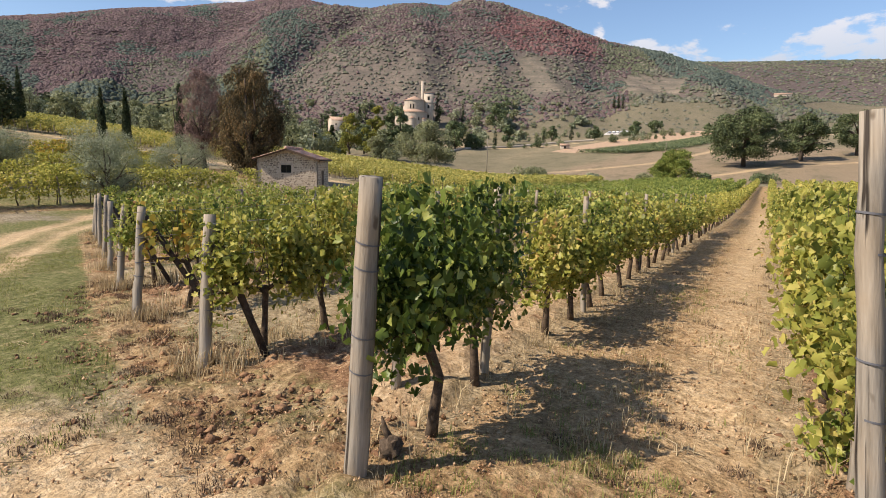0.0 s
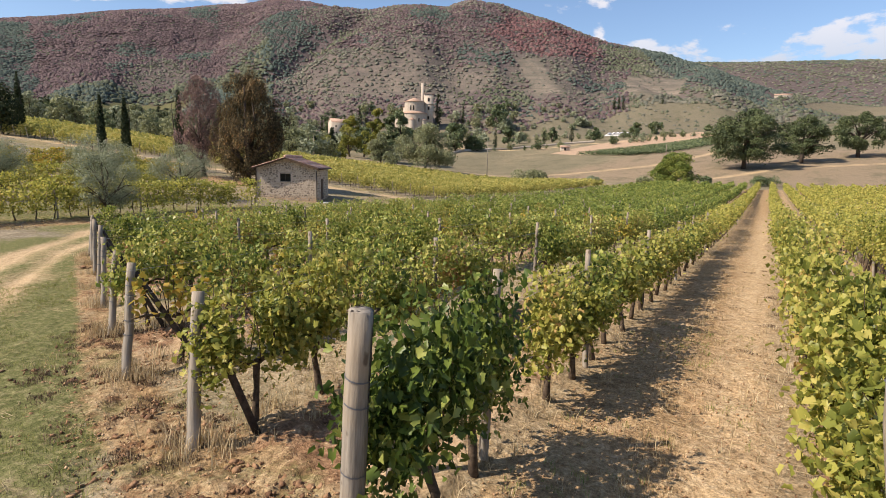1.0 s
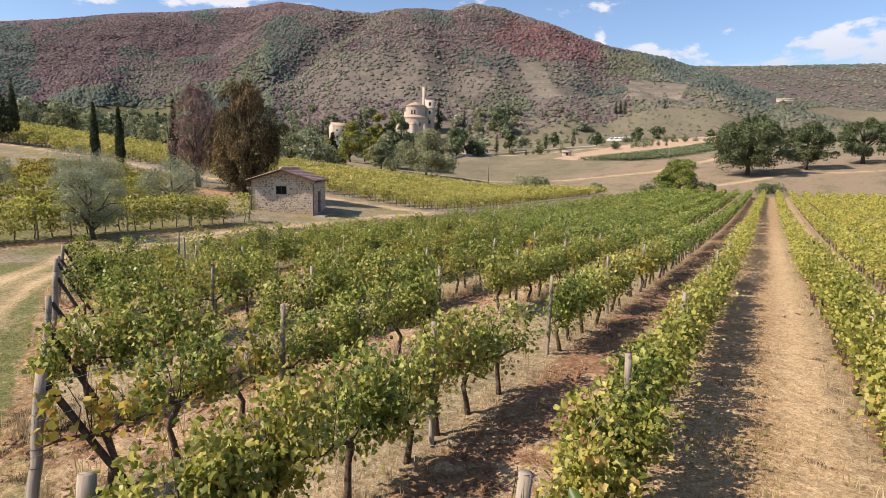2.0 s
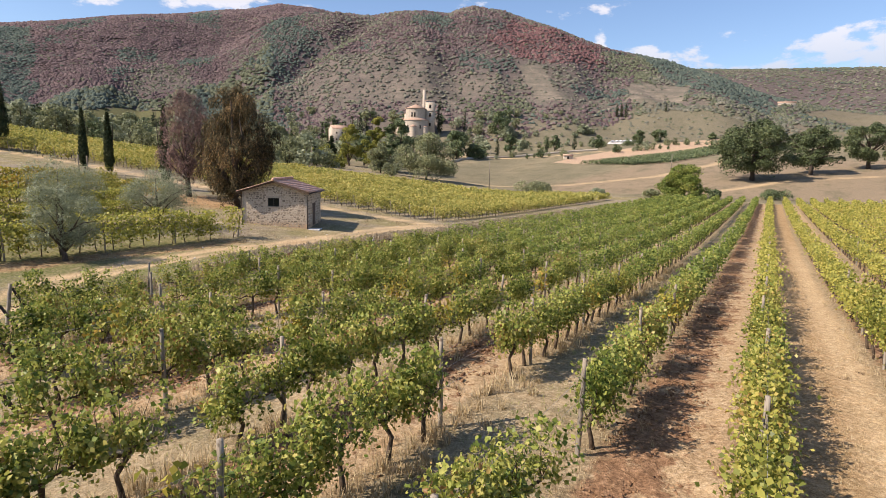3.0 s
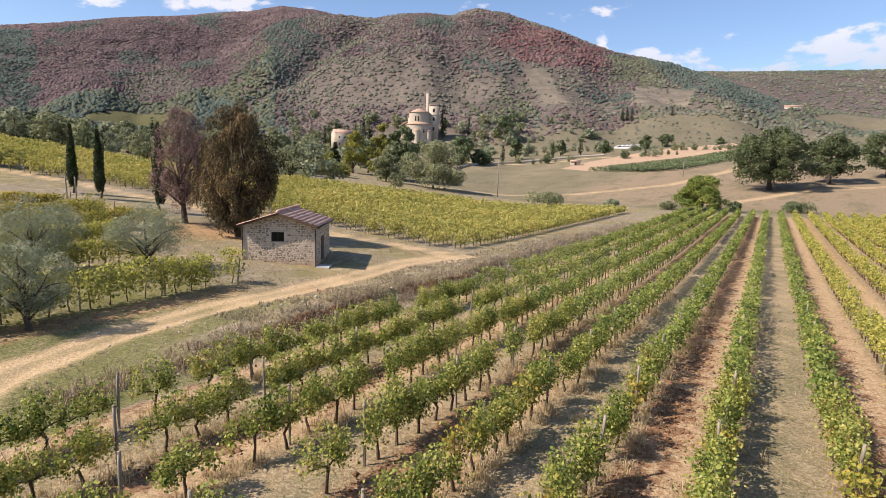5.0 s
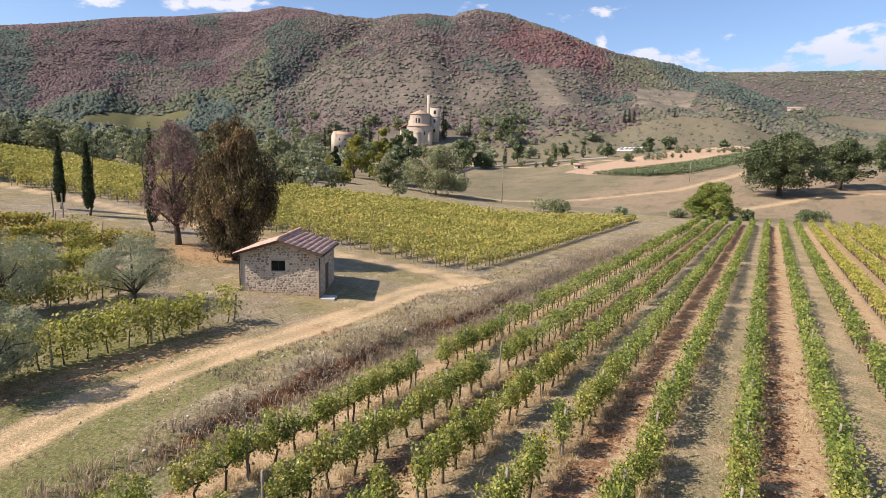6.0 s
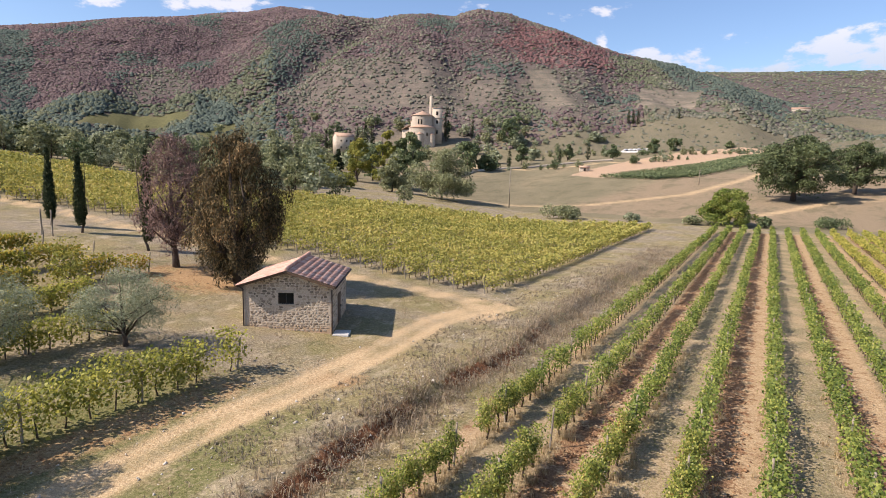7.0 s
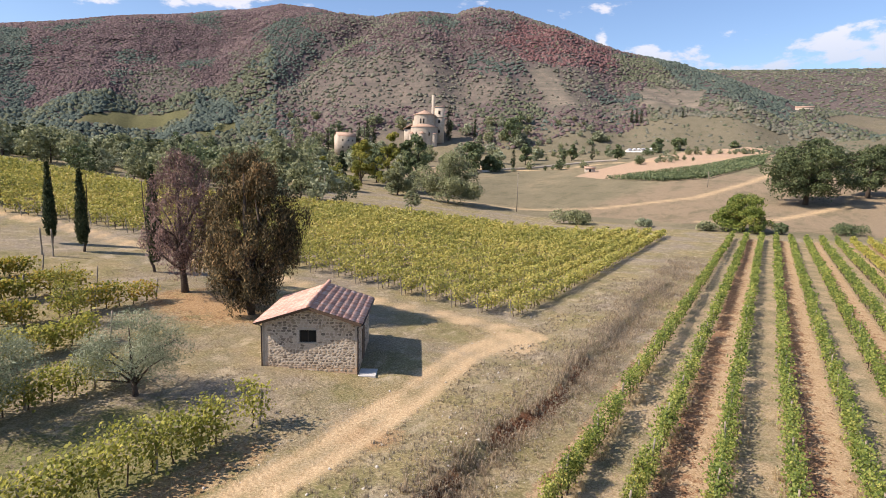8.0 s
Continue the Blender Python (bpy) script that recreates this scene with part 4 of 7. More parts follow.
# ---- the stone hut ----
def stone_wall_mat():
    m = Mat("hut_mortar", 0.95)
    a, b = m.noise(1.4, 5, 0.6), m.noise(14, 5, 0.65)
    sep = m.n.new("ShaderNodeSeparateXYZ")
    m.l.new(m.pos(local=True), sep.inputs[0])
    c = m.mix(m.span(b, 0.35, 0.65), (0.46, 0.37, 0.275), (0.60, 0.50, 0.39))
    low = m.span(m.math("ADD", sep.outputs[2], m.math("MULTIPLY", a, 0.5)), -0.05, -0.45)
    c = m.mix(m.math("MULTIPLY", low, 0.6), c, (0.50, 0.30, 0.16))
    m.color(c)
    m.bump(b, 0.02)
    return m.m


def per_piece(name, stops, rough=0.9, scale=14.0, bump=0.012, island=False):
    m = Mat(name, rough)
    v = m.island() if island else m.chance()
    n = m.noise(scale, 4, 0.6)
    m.color(m.ramp(m.math("ADD", m.math("MULTIPLY", v, 0.75), m.math("MULTIPLY", n, 0.28)), stops))
    m.bump(n, bump)
    return m.m


M_MORTAR = stone_wall_mat()
STONES = [(0.08, (0.15, 0.12, 0.092)), (0.35, (0.27, 0.215, 0.16)), (0.65, (0.42, 0.335, 0.245)), (1.0, (0.56, 0.47, 0.365))]
M_STONE = per_piece("field_stone", STONES)
M_RUBBLE = per_piece("field_rubble", STONES, island=True)
M_TILE = per_piece("clay_tile", [(0.05, (0.50, 0.25, 0.18)), (0.4, (0.62, 0.345, 0.255)), (0.75, (0.71, 0.45, 0.345)), (1.0, (0.74, 0.56, 0.46))])
M_TILES = per_piece("clay_tiles", [(0.05, (0.42, 0.22, 0.17)), (0.4, (0.51, 0.29, 0.225)), (0.75, (0.58, 0.36, 0.285)), (1.0, (0.61, 0.43, 0.35))], island=True)
M_RAFTER = plain("brown_wood", (0.07, 0.045, 0.03), (0.16, 0.105, 0.07), 12.0, 0.8, 0.004)
M_PIPE = Mat("brown_downpipe", 0.45).color((0.05, 0.035, 0.03)).m
M_GLASS = Mat("dark_window_glass", 0.08).color((0.012, 0.014, 0.016)).m
M_FRAME = Mat("dark_window_frame", 0.6).color((0.03, 0.028, 0.025)).m
M_SLAB = plain("concrete", (0.42, 0.40, 0.37), (0.56, 0.54, 0.50), 5.0)
M_QUOIN = plain("pale_plaster", (0.36, 0.30, 0.235), (0.48, 0.415, 0.335), 4.0, 0.95, 0.01)


def stone_mesh(seed):
    """An irregular rounded stone that stands proud of the wall, facing -y, about one unit wide."""
    rng = np.random.default_rng(seed)
    n = 7
    ang = np.sort(np.linspace(0, 2 * np.pi, n, endpoint=False) + rng.uniform(-0.42, 0.42, n))
    rad = 0.5 * rng.uniform(0.74, 1.1, n)
    # squarish outlines, like rubble laid in courses
    sq = 1 / np.maximum(np.abs(np.cos(ang)), np.abs(np.sin(ang)))
    rad = rad * (0.55 + 0.45 * sq)
    o = np.stack([rad * np.cos(ang), np.full(n, 0.25), rad * np.sin(ang)], -1)
    i = np.stack([0.90 * rad * np.cos(ang), np.full(n, -0.12) + rng.uniform(-0.05, 0.05, n), 0.90 * rad * np.sin(ang)], -1)
    V = np.concatenate([o, i, [[0, -0.2, 0]]])
    F = [[k, (k + 1) % n, n + (k + 1) % n, n + k] for k in range(n)]
    T = [[n + k, n + (k + 1) % n, 2 * n] for k in range(n)]
    return mesh_np("stone", V, [np.array(F), np.array(T)], [M_STONE])


def tile_mesh(seg=5):
    """A barrel tile: a tapered half tube 0.46 long down the slope (+x)."""
    V = []
    for x, r in ((0.0, 0.078), (0.46, 0.088)):
        for k in range(seg + 1):
            a = math.pi * k / seg
            V.append((x, r * math.cos(a), 0.008 * x / 0.46 + r * 0.25 * math.sin(a)))
    s = seg + 1
    F = [[k, k + 1, s + k + 1, s + k] for k in range(seg)]
    # the open front rim has a thickness
    base = len(V)
    for k in range(s):
        x, y, z = V[s + k]
        V.append((x - 0.01, y * 0.82, z * 0.80))
    F += [[s + k, s + k + 1, base + k + 1, base + k] for k in range(seg)]
    return np.array(V), [np.array(F)]


HUT_W, HUT_D, HUT_BASE = 2.82, 6.0, -1.15
EAVE_Z, RIDGE_Z = 2.31, 3.30


def build_hut():
    rng = np.random.default_rng(77)
    hut = thing("stone_hut", "small rubble stone farm hut with a terracotta tile roof", "hut", pose(-37.66, 37.18, 0, 0, 0, 31.0))
    y0, y1 = 0.10, 0.10 + HUT_D
    slope = (RIDGE_Z - EAVE_Z) / 3.16
    top = lambda x: RIDGE_Z - 0.16 - slope * abs(x)  # noqa: E731
    wx0, wx1, wz0, wz1 = -0.63, 0.38, 0.92, 1.67

    def gable(name, ya, yb, window):
        pieces, w = [], HUT_W

        def slab(xa, xb, z0=None, z1=None):
            za, zb = (z0 if z0 is not None else HUT_BASE), None
            V = []
            for y in (ya, yb):
                for x in (xa, xb):
                    V += [(x, y, za), (x, y, z1 if z1 is not None else top(x))]
            pieces.append((np.array(V), [np.array([[0, 2, 3, 1], [4, 5, 7, 6], [0, 1, 5, 4], [2, 6, 7, 3], [1, 3, 7, 5], [0, 4, 6, 2]])]))

        if window:
            slab(-w, wx0), slab(wx0, wx1, None, wz0), slab(wx1, w), slab(wx0, 0.0, wz1), slab(0.0, wx1, wz1)
        else:
            slab(-w, 0), slab(0, w)
        return part(name, bevelled(pieces, 0.0), M_MORTAR, hut)

    front = gable("front_wall", y0, y0 + 0.35, True)
    gable("back_wall", y1 - 0.35, y1, False)
    right = part("side_wall", bevelled([box(HUT_W - 0.35, HUT_W, y0 + 0.352, y1 - 0.352, HUT_BASE, top(HUT_W))], 0), M_MORTAR, hut)
    part("side_wall", bevelled([box(-HUT_W, -HUT_W + 0.35, y0 + 0.352, y1 - 0.352, HUT_BASE, top(HUT_W))], 0), M_MORTAR, hut)
    stones = [stone_mesh(100 + k) for k in range(7)]
    # rubble in rough courses; the lower stones are parts of their own, the rest one mesh
    rest = []

    def lay(k, wall, place, turn, size):
        m = Matrix.LocRotScale(place, turn, size)
        if k < 290:
            part("stone", stones[k % 7], None, wall, m=m)
        else:
            src = stones[k % 7]
            co = np.array([v.co[:] for v in src.vertices])
            q = np.array(m)
            rest.append((co @ q[:3, :3].T + q[:3, 3], [np.array([f.vertices[:] for f in src.polygons if len(f.vertices) == c]) for c in (4, 3)]))

    n, z = 0, HUT_BASE + 0.36
    while z < 3.1:
        hgt = rng.uniform(0.10, 0.20)
        x = -HUT_W + 0.28 + rng.uniform(0, 0.16)
        while x < HUT_W - 0.24:
            wd = rng.uniform(0.13, 0.36)
            zc = z + rng.normal(0, 0.02)
            inside = wx0 - 0.16 < x + wd / 2 < wx1 + 0.16 and wz0 - 0.14 < zc < wz1 + 0.2
            if not inside and zc < top(x + wd / 2) - 0.14 and rng.uniform() < 0.95:
                lay(n, front, (x + wd / 2, y0, zc), Euler((0, rng.normal(0, 0.14), 0)), (wd * 1.04, 0.06, hgt * 1.08))
                n += 1
            x += wd + rng.uniform(0.0, 0.035)
        z += hgt + rng.uniform(-0.01, 0.015)
    tagged(part("rubble", mesh_np("rubble", *joined(rest), [M_RUBBLE]), None, front), kind="stuff")
    n, z = 0, HUT_BASE + 0.4
    while z < top(HUT_W) - 0.15 and n < 280:
        hgt = rng.uniform(0.15, 0.24)
        y = y0 + 0.3
        while y < y1 - 0.3:
            wd = rng.uniform(0.2, 0.46)
            if not (y0 + 2.0 < y + wd / 2 < y0 + 3.4 and z < HUT_BASE + 2.5) and rng.uniform() < 0.92:
                lay(n, right, (HUT_W, y + wd / 2, z), Euler((0, 0, radians(90))), (wd * 0.95, 0.07, hgt * 0.95))
                n += 1
            y += wd + rng.uniform(0.0, 0.06)
        z += hgt + rng.uniform(0.0, 0.03)
    # smooth corners and the reveal round the window
    for sx in (-1, 1):
        part("quoin", bevelled([box(min(sx * HUT_W, sx * (HUT_W - 0.15)) - 0.003 * (sx < 0), max(sx * HUT_W, sx * (HUT_W - 0.15)) + 0.003 * (sx > 0), y0 - 0.012, y0 + 0.10, HUT_BASE + 0.6, top(HUT_W) - 0.02)], 0.006), M_QUOIN, hut, "pale plastered corner")
    win = part("window", bevelled([box(wx0, wx0 + 0.06, y0 + 0.08, y0 + 0.14, wz0, wz1), box(wx1 - 0.06, wx1, y0 + 0.08, y0 + 0.14, wz0, wz1), box(wx0 + 0.06, wx1 - 0.06, y0 + 0.08, y0 + 0.14, wz1 - 0.06, wz1), box(wx0 + 0.06, wx1 - 0.06, y0 + 0.08, y0 + 0.14, wz0, wz0 + 0.06), box((wx0 + wx1) / 2 - 0.03, (wx0 + wx1) / 2 + 0.03, y0 + 0.082, y0 + 0.138, wz0 + 0.06, wz1 - 0.06)], 0.0), M_FRAME, hut, "dark two-leaf window")
    mid = (wx0 + wx1) / 2
    for a, b in ((wx0 + 0.06, mid - 0.03), (mid + 0.03, wx1 - 0.06)):
        part("pane", bevelled([box(a, b, y0 + 0.10, y0 + 0.115, wz0 + 0.06, wz1 - 0.06)], 0), M_GLASS, win)
    part("sill", bevelled([box(wx0 - 0.10, wx1 + 0.10, y0 - 0.05, y0 + 0.08, wz0 - 0.07, wz0 - 0.003)], 0.008), M_QUOIN, win)
    part("lintel", bevelled([box(wx0 - 0.14, wx1 + 0.14, y0 - 0.012, y0 + 0.05, wz1 + 0.003, wz1 + 0.16)], 0.008), M_QUOIN, win)
    # roof: boarded slopes on rafters, with barrel tiles in columns
    fy0, fy1 = -0.42, 6.45
    for sx, nm in ((1, "roof_slope"), (-1, "roof_slope")):
        ang = math.atan(slope)
        L = 3.16 / math.cos(ang)
        m = Matrix.Translation((0, 0, RIDGE_Z - 0.11)) @ (Matrix.Rotation(ang, 4, "Y") if sx > 0 else Matrix.Rotation(math.pi, 4, "Z") @ Matrix.Rotation(ang, 4, "Y"))
        a, b = (fy0, fy1) if sx > 0 else (-fy1, -fy0)
        sl = part(nm, bevelled([box(0.0, L - 0.05, a, b, -0.06, 0.0)], 0.0), M_RAFTER, hut, m=m)
        cols = int((b - a) / 0.2)
        tm = tile_mesh()
        if sx > 0:
            shared = mesh_np("tile", *tm, [M_TILE])
            for c in range(cols):
                for r in range(8):
                    part("tile", shared, None, sl, m=pose(r * 0.405 + rng.normal(0, 0.012), a + 0.13 + c * (b - a - 0.2) / (cols - 1) + rng.normal(0, 0.008), 0.022 + rng.uniform(0, 0.010), 0, -0.7, rng.normal(0, 1.6)))
            # channels between the columns
            ch = [box(0.02, L - 0.02, a + 0.13 + (c + 0.5) * (b - a - 0.2) / (cols - 1) - 0.07, a + 0.13 + (c + 0.5) * (b - a - 0.2) / (cols - 1) + 0.07, 0.003, 0.022) for c in range(cols - 1)]
            tagged(part("channel_tiles", bevelled(ch, 0.0), M_TILES, sl), kind="stuff")
        else:
            ps = []
            for c in range(cols):
                for r in range(8):
                    V, F = tm
                    q = np.array(pose(r * 0.405 + rng.normal(0, 0.012), a + 0.13 + c * (b - a - 0.2) / (cols - 1), 0.022 + rng.uniform(0, 0.010), 0, -0.7, rng.normal(0, 1.6)))
                    ps.append((V @ q[:3, :3].T + q[:3, 3], F))
                ps.append(box(0.02, L - 0.02, a + 0.06 + c * (b - a - 0.2) / (cols - 1) + 0.11, a + 0.13 + c * (b - a - 0.2) / (cols - 1) + 0.17, 0.003, 0.02))
            tagged(part("tiles", mesh_np("tiles", *joined(ps), [M_TILES]), None, sl), kind="stuff")
        # rafter ends under the eave and the verge board at the gable
        part("verge_board", bevelled([box(0.02, L - 0.06, (a if sx > 0 else b - 0.03), (a + 0.03 if sx > 0 else b), -0.16, -0.062)], 0.0), M_RAFTER, sl)
        part("fascia", bevelled([box(L - 0.09, L - 0.052, a + 0.04, b - 0.04, -0.16, -0.062)], 0.0), M_RAFTER, sl)
    rp = []
    for k in range(17):
        V, F = tube([(0, fy0 + 0.41 * k, RIDGE_Z + 0.0), (0, fy0 + 0.41 * k + 0.44, RIDGE_Z + 0.025)], [0.12, 0.135], 9, True)
        rp.append((V, F))
    for k, (V, F) in enumerate(rp):
        part("ridge_tile", smooth(mesh_np("ridge_tile", V, F, [M_TILE])), None, hut)
    # gutters and downpipes
    for sx in (-1, 1):
        x = sx * 3.17
        V, F = tube([(x, fy0 + 0.1, EAVE_Z - 0.16), (x, fy1 - 0.1, EAVE_Z - 0.16)], [0.055, 0.055], 8)
        part("gutter", smooth(mesh_np("gutter", V, F, [M_PIPE])), None, hut, "dark brown gutter")
        px = sx * (HUT_W + 0.02)
        V, F = tube([(x, y0 - 0.1, EAVE_Z - 0.2), (px, y0 - 0.07, EAVE_Z - 0.42), (px, y0 - 0.07, 0.5), (px, y0 - 0.07, HUT_BASE - 0.1)], [0.042] * 4, 8)
        part("downpipe", smooth(mesh_np("downpipe", V, F, [M_PIPE])), None, hut, "dark brown downpipe")
    part("door_slab", bevelled([box(HUT_W + 0.05, HUT_W + 1.1, y0 - 0.25, y0 + 1.0, HUT_BASE - 0.35, -1.0)], 0.02), M_SLAB, hut, "pale concrete slab")
    # a plank door in the side wall
    door = part("door", bevelled([box(HUT_W + 0.002, HUT_W + 0.05, y0 + 2.2, y0 + 3.2, HUT_BASE + 0.3, HUT_BASE + 2.3)], 0.004), M_RAFTER, hut, "brown plank door")
    part("handle", bevelled([box(HUT_W + 0.052, HUT_W + 0.09, y0 + 3.02, y0 + 3.06, HUT_BASE + 1.25, HUT_BASE + 1.4)], 0.0), M_PIPE, door)


# ---- trees ----
def limbs(rng, h, w, trunk_h, r, n, fork=0.0):
    """A tapered trunk and limbs that reach into the crown."""
    lean = rng.normal(0, 0.04, 2) * h
    P = [(0, 0, -0.4), (lean[0] * 0.2, lean[1] * 0.2, trunk_h * 0.5), (lean[0] * 0.5, lean[1] * 0.5, trunk_h), (lean[0], lean[1], h * 0.62), (lean[0] * 1.1, lean[1] * 1.1, h * 0.86)]
    out = [tube(P, [r * 1.25, r, r * 0.85, r * 0.4, r * 0.12], 8)]
    for k in range(n):
        a = 2 * math.pi * (k + rng.uniform(-0.3, 0.3)) / n
        z0 = trunk_h * rng.uniform(0.75, 1.0) + h * 0.30 * rng.uniform(0, 1) ** 2
        f = z0 / h
        s = np.array([lean[0] * f, lean[1] * f, z0])
        e = np.array([math.cos(a) * w * 0.40, math.sin(a) * w * 0.40, min(h * 0.95, z0 + h * rng.uniform(0.12, 0.42))])
        mid = (s + e) / 2 + np.array([0, 0, h * 0.05]) + rng.normal(0, 0.03, 3) * h
        out.append(tube([s, mid, e], [r * 0.5, r * 0.28, r * 0.07], 6))
    return out


def crown(rng, h, w, low, clumps, per, rc, shape, hollow=0.55):
    """Leaf centres in many small clumps through the crown's envelope; shape gives the half width at each height."""
    C = []
    while len(C) < clumps:
        f = rng.uniform()
        prof = shape(f)
        if rng.uniform() > prof:
            continue
        a = rng.uniform(0, 2 * math.pi)
        rr = prof * w / 2 * (hollow + (1 - hollow) * rng.uniform()) * rng.uniform(0.72, 1.16)
        if rng.uniform() < 0.35:
            rr *= rng.uniform(0.2, 0.9)
        C.append((math.cos(a) * rr, math.sin(a) * rr, low + f * (h - low)))
    C = np.repeat(np.array(C), per, axis=0)
    return C + rng.normal(0, 1, C.shape) * rc * np.array([1, 1, 0.8])


def lobed(rng, h, w, low, k, n, shape, rl, tall=0.8, hollow=0.62):
    """Leaf centres on the outsides of a crown's billows, and the ways they face. rl: a billow's radius; tall: its height to its width."""
    L = []
    while len(L) < k:
        f = rng.uniform()
        prof = shape(f)
        if rng.uniform() > prof:
            continue
        a = rng.uniform(0, 2 * math.pi)
        prof *= 1 + 0.13 * math.sin(3 * a + 5 * f + k) + 0.11 * math.sin(7 * a - 9 * f + 2 * k)
        rr = max(0.0, prof * w / 2 - rl * 0.6) * (hollow + (1 - hollow) * rng.uniform()) * rng.uniform(0.82, 1.12)
        if rng.uniform() < 0.2:
            rr *= rng.uniform(0.1, 0.8)
        L.append((math.cos(a) * rr, math.sin(a) * rr, low + rl * 0.5 * tall + f * (h - low - rl * tall)))
    L, R = np.array(L), rl * rng.uniform(0.65, 1.35, k)
    which = rng.choice(k, n, p=R**2 / (R**2).sum())
    d = rng.normal(size=(n, 3))
    d /= np.linalg.norm(d, axis=1, keepdims=True)
    d[:, 2] = np.where((d[:, 2] < -0.35) & (rng.uniform(size=n) < 0.7), -d[:, 2], d[:, 2])
    rad = R[which] * (0.62 + 0.42 * rng.uniform(0, 1, n) ** 0.6) * (1 + 0.22 * np.sin(d[:, 0] * 7 + which) * np.sin(d[:, 1] * 6 + 2.0 * which))
    return L[which] + d * rad[:, None] * np.array([1, 1, tall]), d


ROUND = lambda f: max(0.12, math.sin(math.pi * min(1, 0.14 + 0.84 * f)) ** 0.6)  # noqa: E731
DOME = lambda f: max(0.1, math.sqrt(max(0.0, 1 - (f * 0.98) ** 2.4)) * (0.75 + 0.25 * min(1, f * 4)))  # noqa: E731
SPIRE = lambda f: max(0.05, min(1.0, 0.5 + f * 3.2) * (1 - f**1.7) ** 0.85)  # noqa: E731
FLAME = lambda f: max(0.08, min(1.0, 0.35 + f * 2.6) * math.sqrt(max(0.0, 1 - f**3.2)))  # noqa: E731
BROAD = lambda f: max(0.10, min(1.0, 0.55 + f * 2.2) * math.sqrt(max(0.0, 1 - f**2.6)))  # noqa: E731
CONE = lambda f: max(0.05, min(1.0, 0.5 + f * 3) * (1 - f) ** 0.75)  # noqa: E731


def tree(name, label, category, x, y, h, w, leaf, n, size, shape, low=0.2, trunk=0.2, r=None, seed=1, rc=0.07, per=14, bark=None, nlimb=7, hollow=0.55, group="", droop=0.3, turn=0.0, leafshape=DIAMOND, billows=0, rl=0.12, tall=0.8):
    """A tree with a trunk, limbs and a crown; with billows, the crown is made of that many rounded masses of leaves."""
    rng = np.random.default_rng(seed)
    z = float(height(x, y))
    ob = thing(name, label, category, pose(x, y, z, 0, 0, turn), group)
    r = r or 0.02 * h + 0.05
    V, F = joined(limbs(rng, h, w, trunk * h, r, nlimb))
    part("trunk", smooth(mesh_np("trunk", V, F, [bark or M_BARK])), None, ob)
    if billows:
        C, out = lobed(rng, h * 0.98, w, low * h, billows, n, shape, rl * w, tall)
        out = out + np.array([0, 0, 0.25])
    else:
        C = crown(rng, h * 0.97, w, low * h, n // per, per, rc * (h + w) / 2, shape, hollow)
        out = (C - np.array([0, 0, (low * h + h) * 0.45])) / np.array([w * 0.5, w * 0.5, h * 0.5]) + np.array([0, 0, 0.35])
    part("crown", mesh_np("crown", *leaves(C, size, rng, leafshape, droop, face=out, bias=1.1), [leaf]), None, ob)
    return ob


def near_trees():
    tree("cypress_tree", "broad old cypress with rusty brown foliage behind the hut", "tree", -47.9, 41.9, 12.2, 8.0, M_RUST, 50000, 0.22, BROAD, 0.03, 0.10, 0.36, 3, nlimb=12, droop=-2.2, leafshape=SPRIG, billows=210, rl=0.068, tall=1.9)
    tree("cypress_tree", "thin greyish purple dying cypress beside the dirt track", "tree", -55.2, 41.6, 11.4, 6.2, M_PURPLE, 21000, 0.19, FLAME, 0.10, 0.16, 0.27, 4, nlimb=16, droop=-1.6, leafshape=SPRIG, billows=130, rl=0.075, tall=2.1)
    for k, (x, y, h, w) in enumerate(((-75.8, 41.8, 8.4, 1.15), (-71.3, 42.4, 8.6, 1.15), (-61.6, 43.3, 10.0, 1.3), (-110, 47.7, 10.6, 1.6))):
        tree("cypress_tree", "slender dark green cypress standing beside the dirt track", "tree", x, y, h, w, M_CYPRESS, 7000, 0.24, SPIRE, 0.09, 0.1, 0.12, 20 + k, 0.012, 6, nlimb=5, hollow=0.7, group="slender cypresses", droop=-2.5, leafshape=SPRIG)
    for k, (x, y, h, w) in enumerate(((-33.5, 17.9, 4.3, 3.9), (-43.4, 22.7, 4.8, 5.2), (-41.6, 28.9, 4.3, 5.4), (-46.5, 17.5, 4.2, 4.4), (-47.5, 12.0, 4.4, 4.6))):
        tree("olive_tree", "silvery grey-green olive tree with a low forked trunk", "tree", x, y, h, w, M_OLIVE, 16000, 0.105, ROUND, 0.16, 0.14, 0.14, 40 + k, nlimb=12, group="olive trees", droop=0.6, leafshape=SPRIG, billows=46, rl=0.125, tall=1.0)
    tree("dark_shrub", "dark evergreen tree at the end of the cypress line", "tree", -104.7, 42.7, 8.2, 5.0, M_CYPRESS, 3000, 0.35, ROUND, 0.1, 0.1, 0.2, 60, 0.06)
    for k, (x, y) in enumerate(((-58.2, 34.2), (-53.2, 31.8))):
        tree("fruit_tree", "small thin-leaved fruit tree among the vines", "tree", x, y, 2.9, 2.4, M_LIME, 700, 0.13, ROUND, 0.35, 0.3, 0.05, 62 + k, 0.06, group="fruit trees")


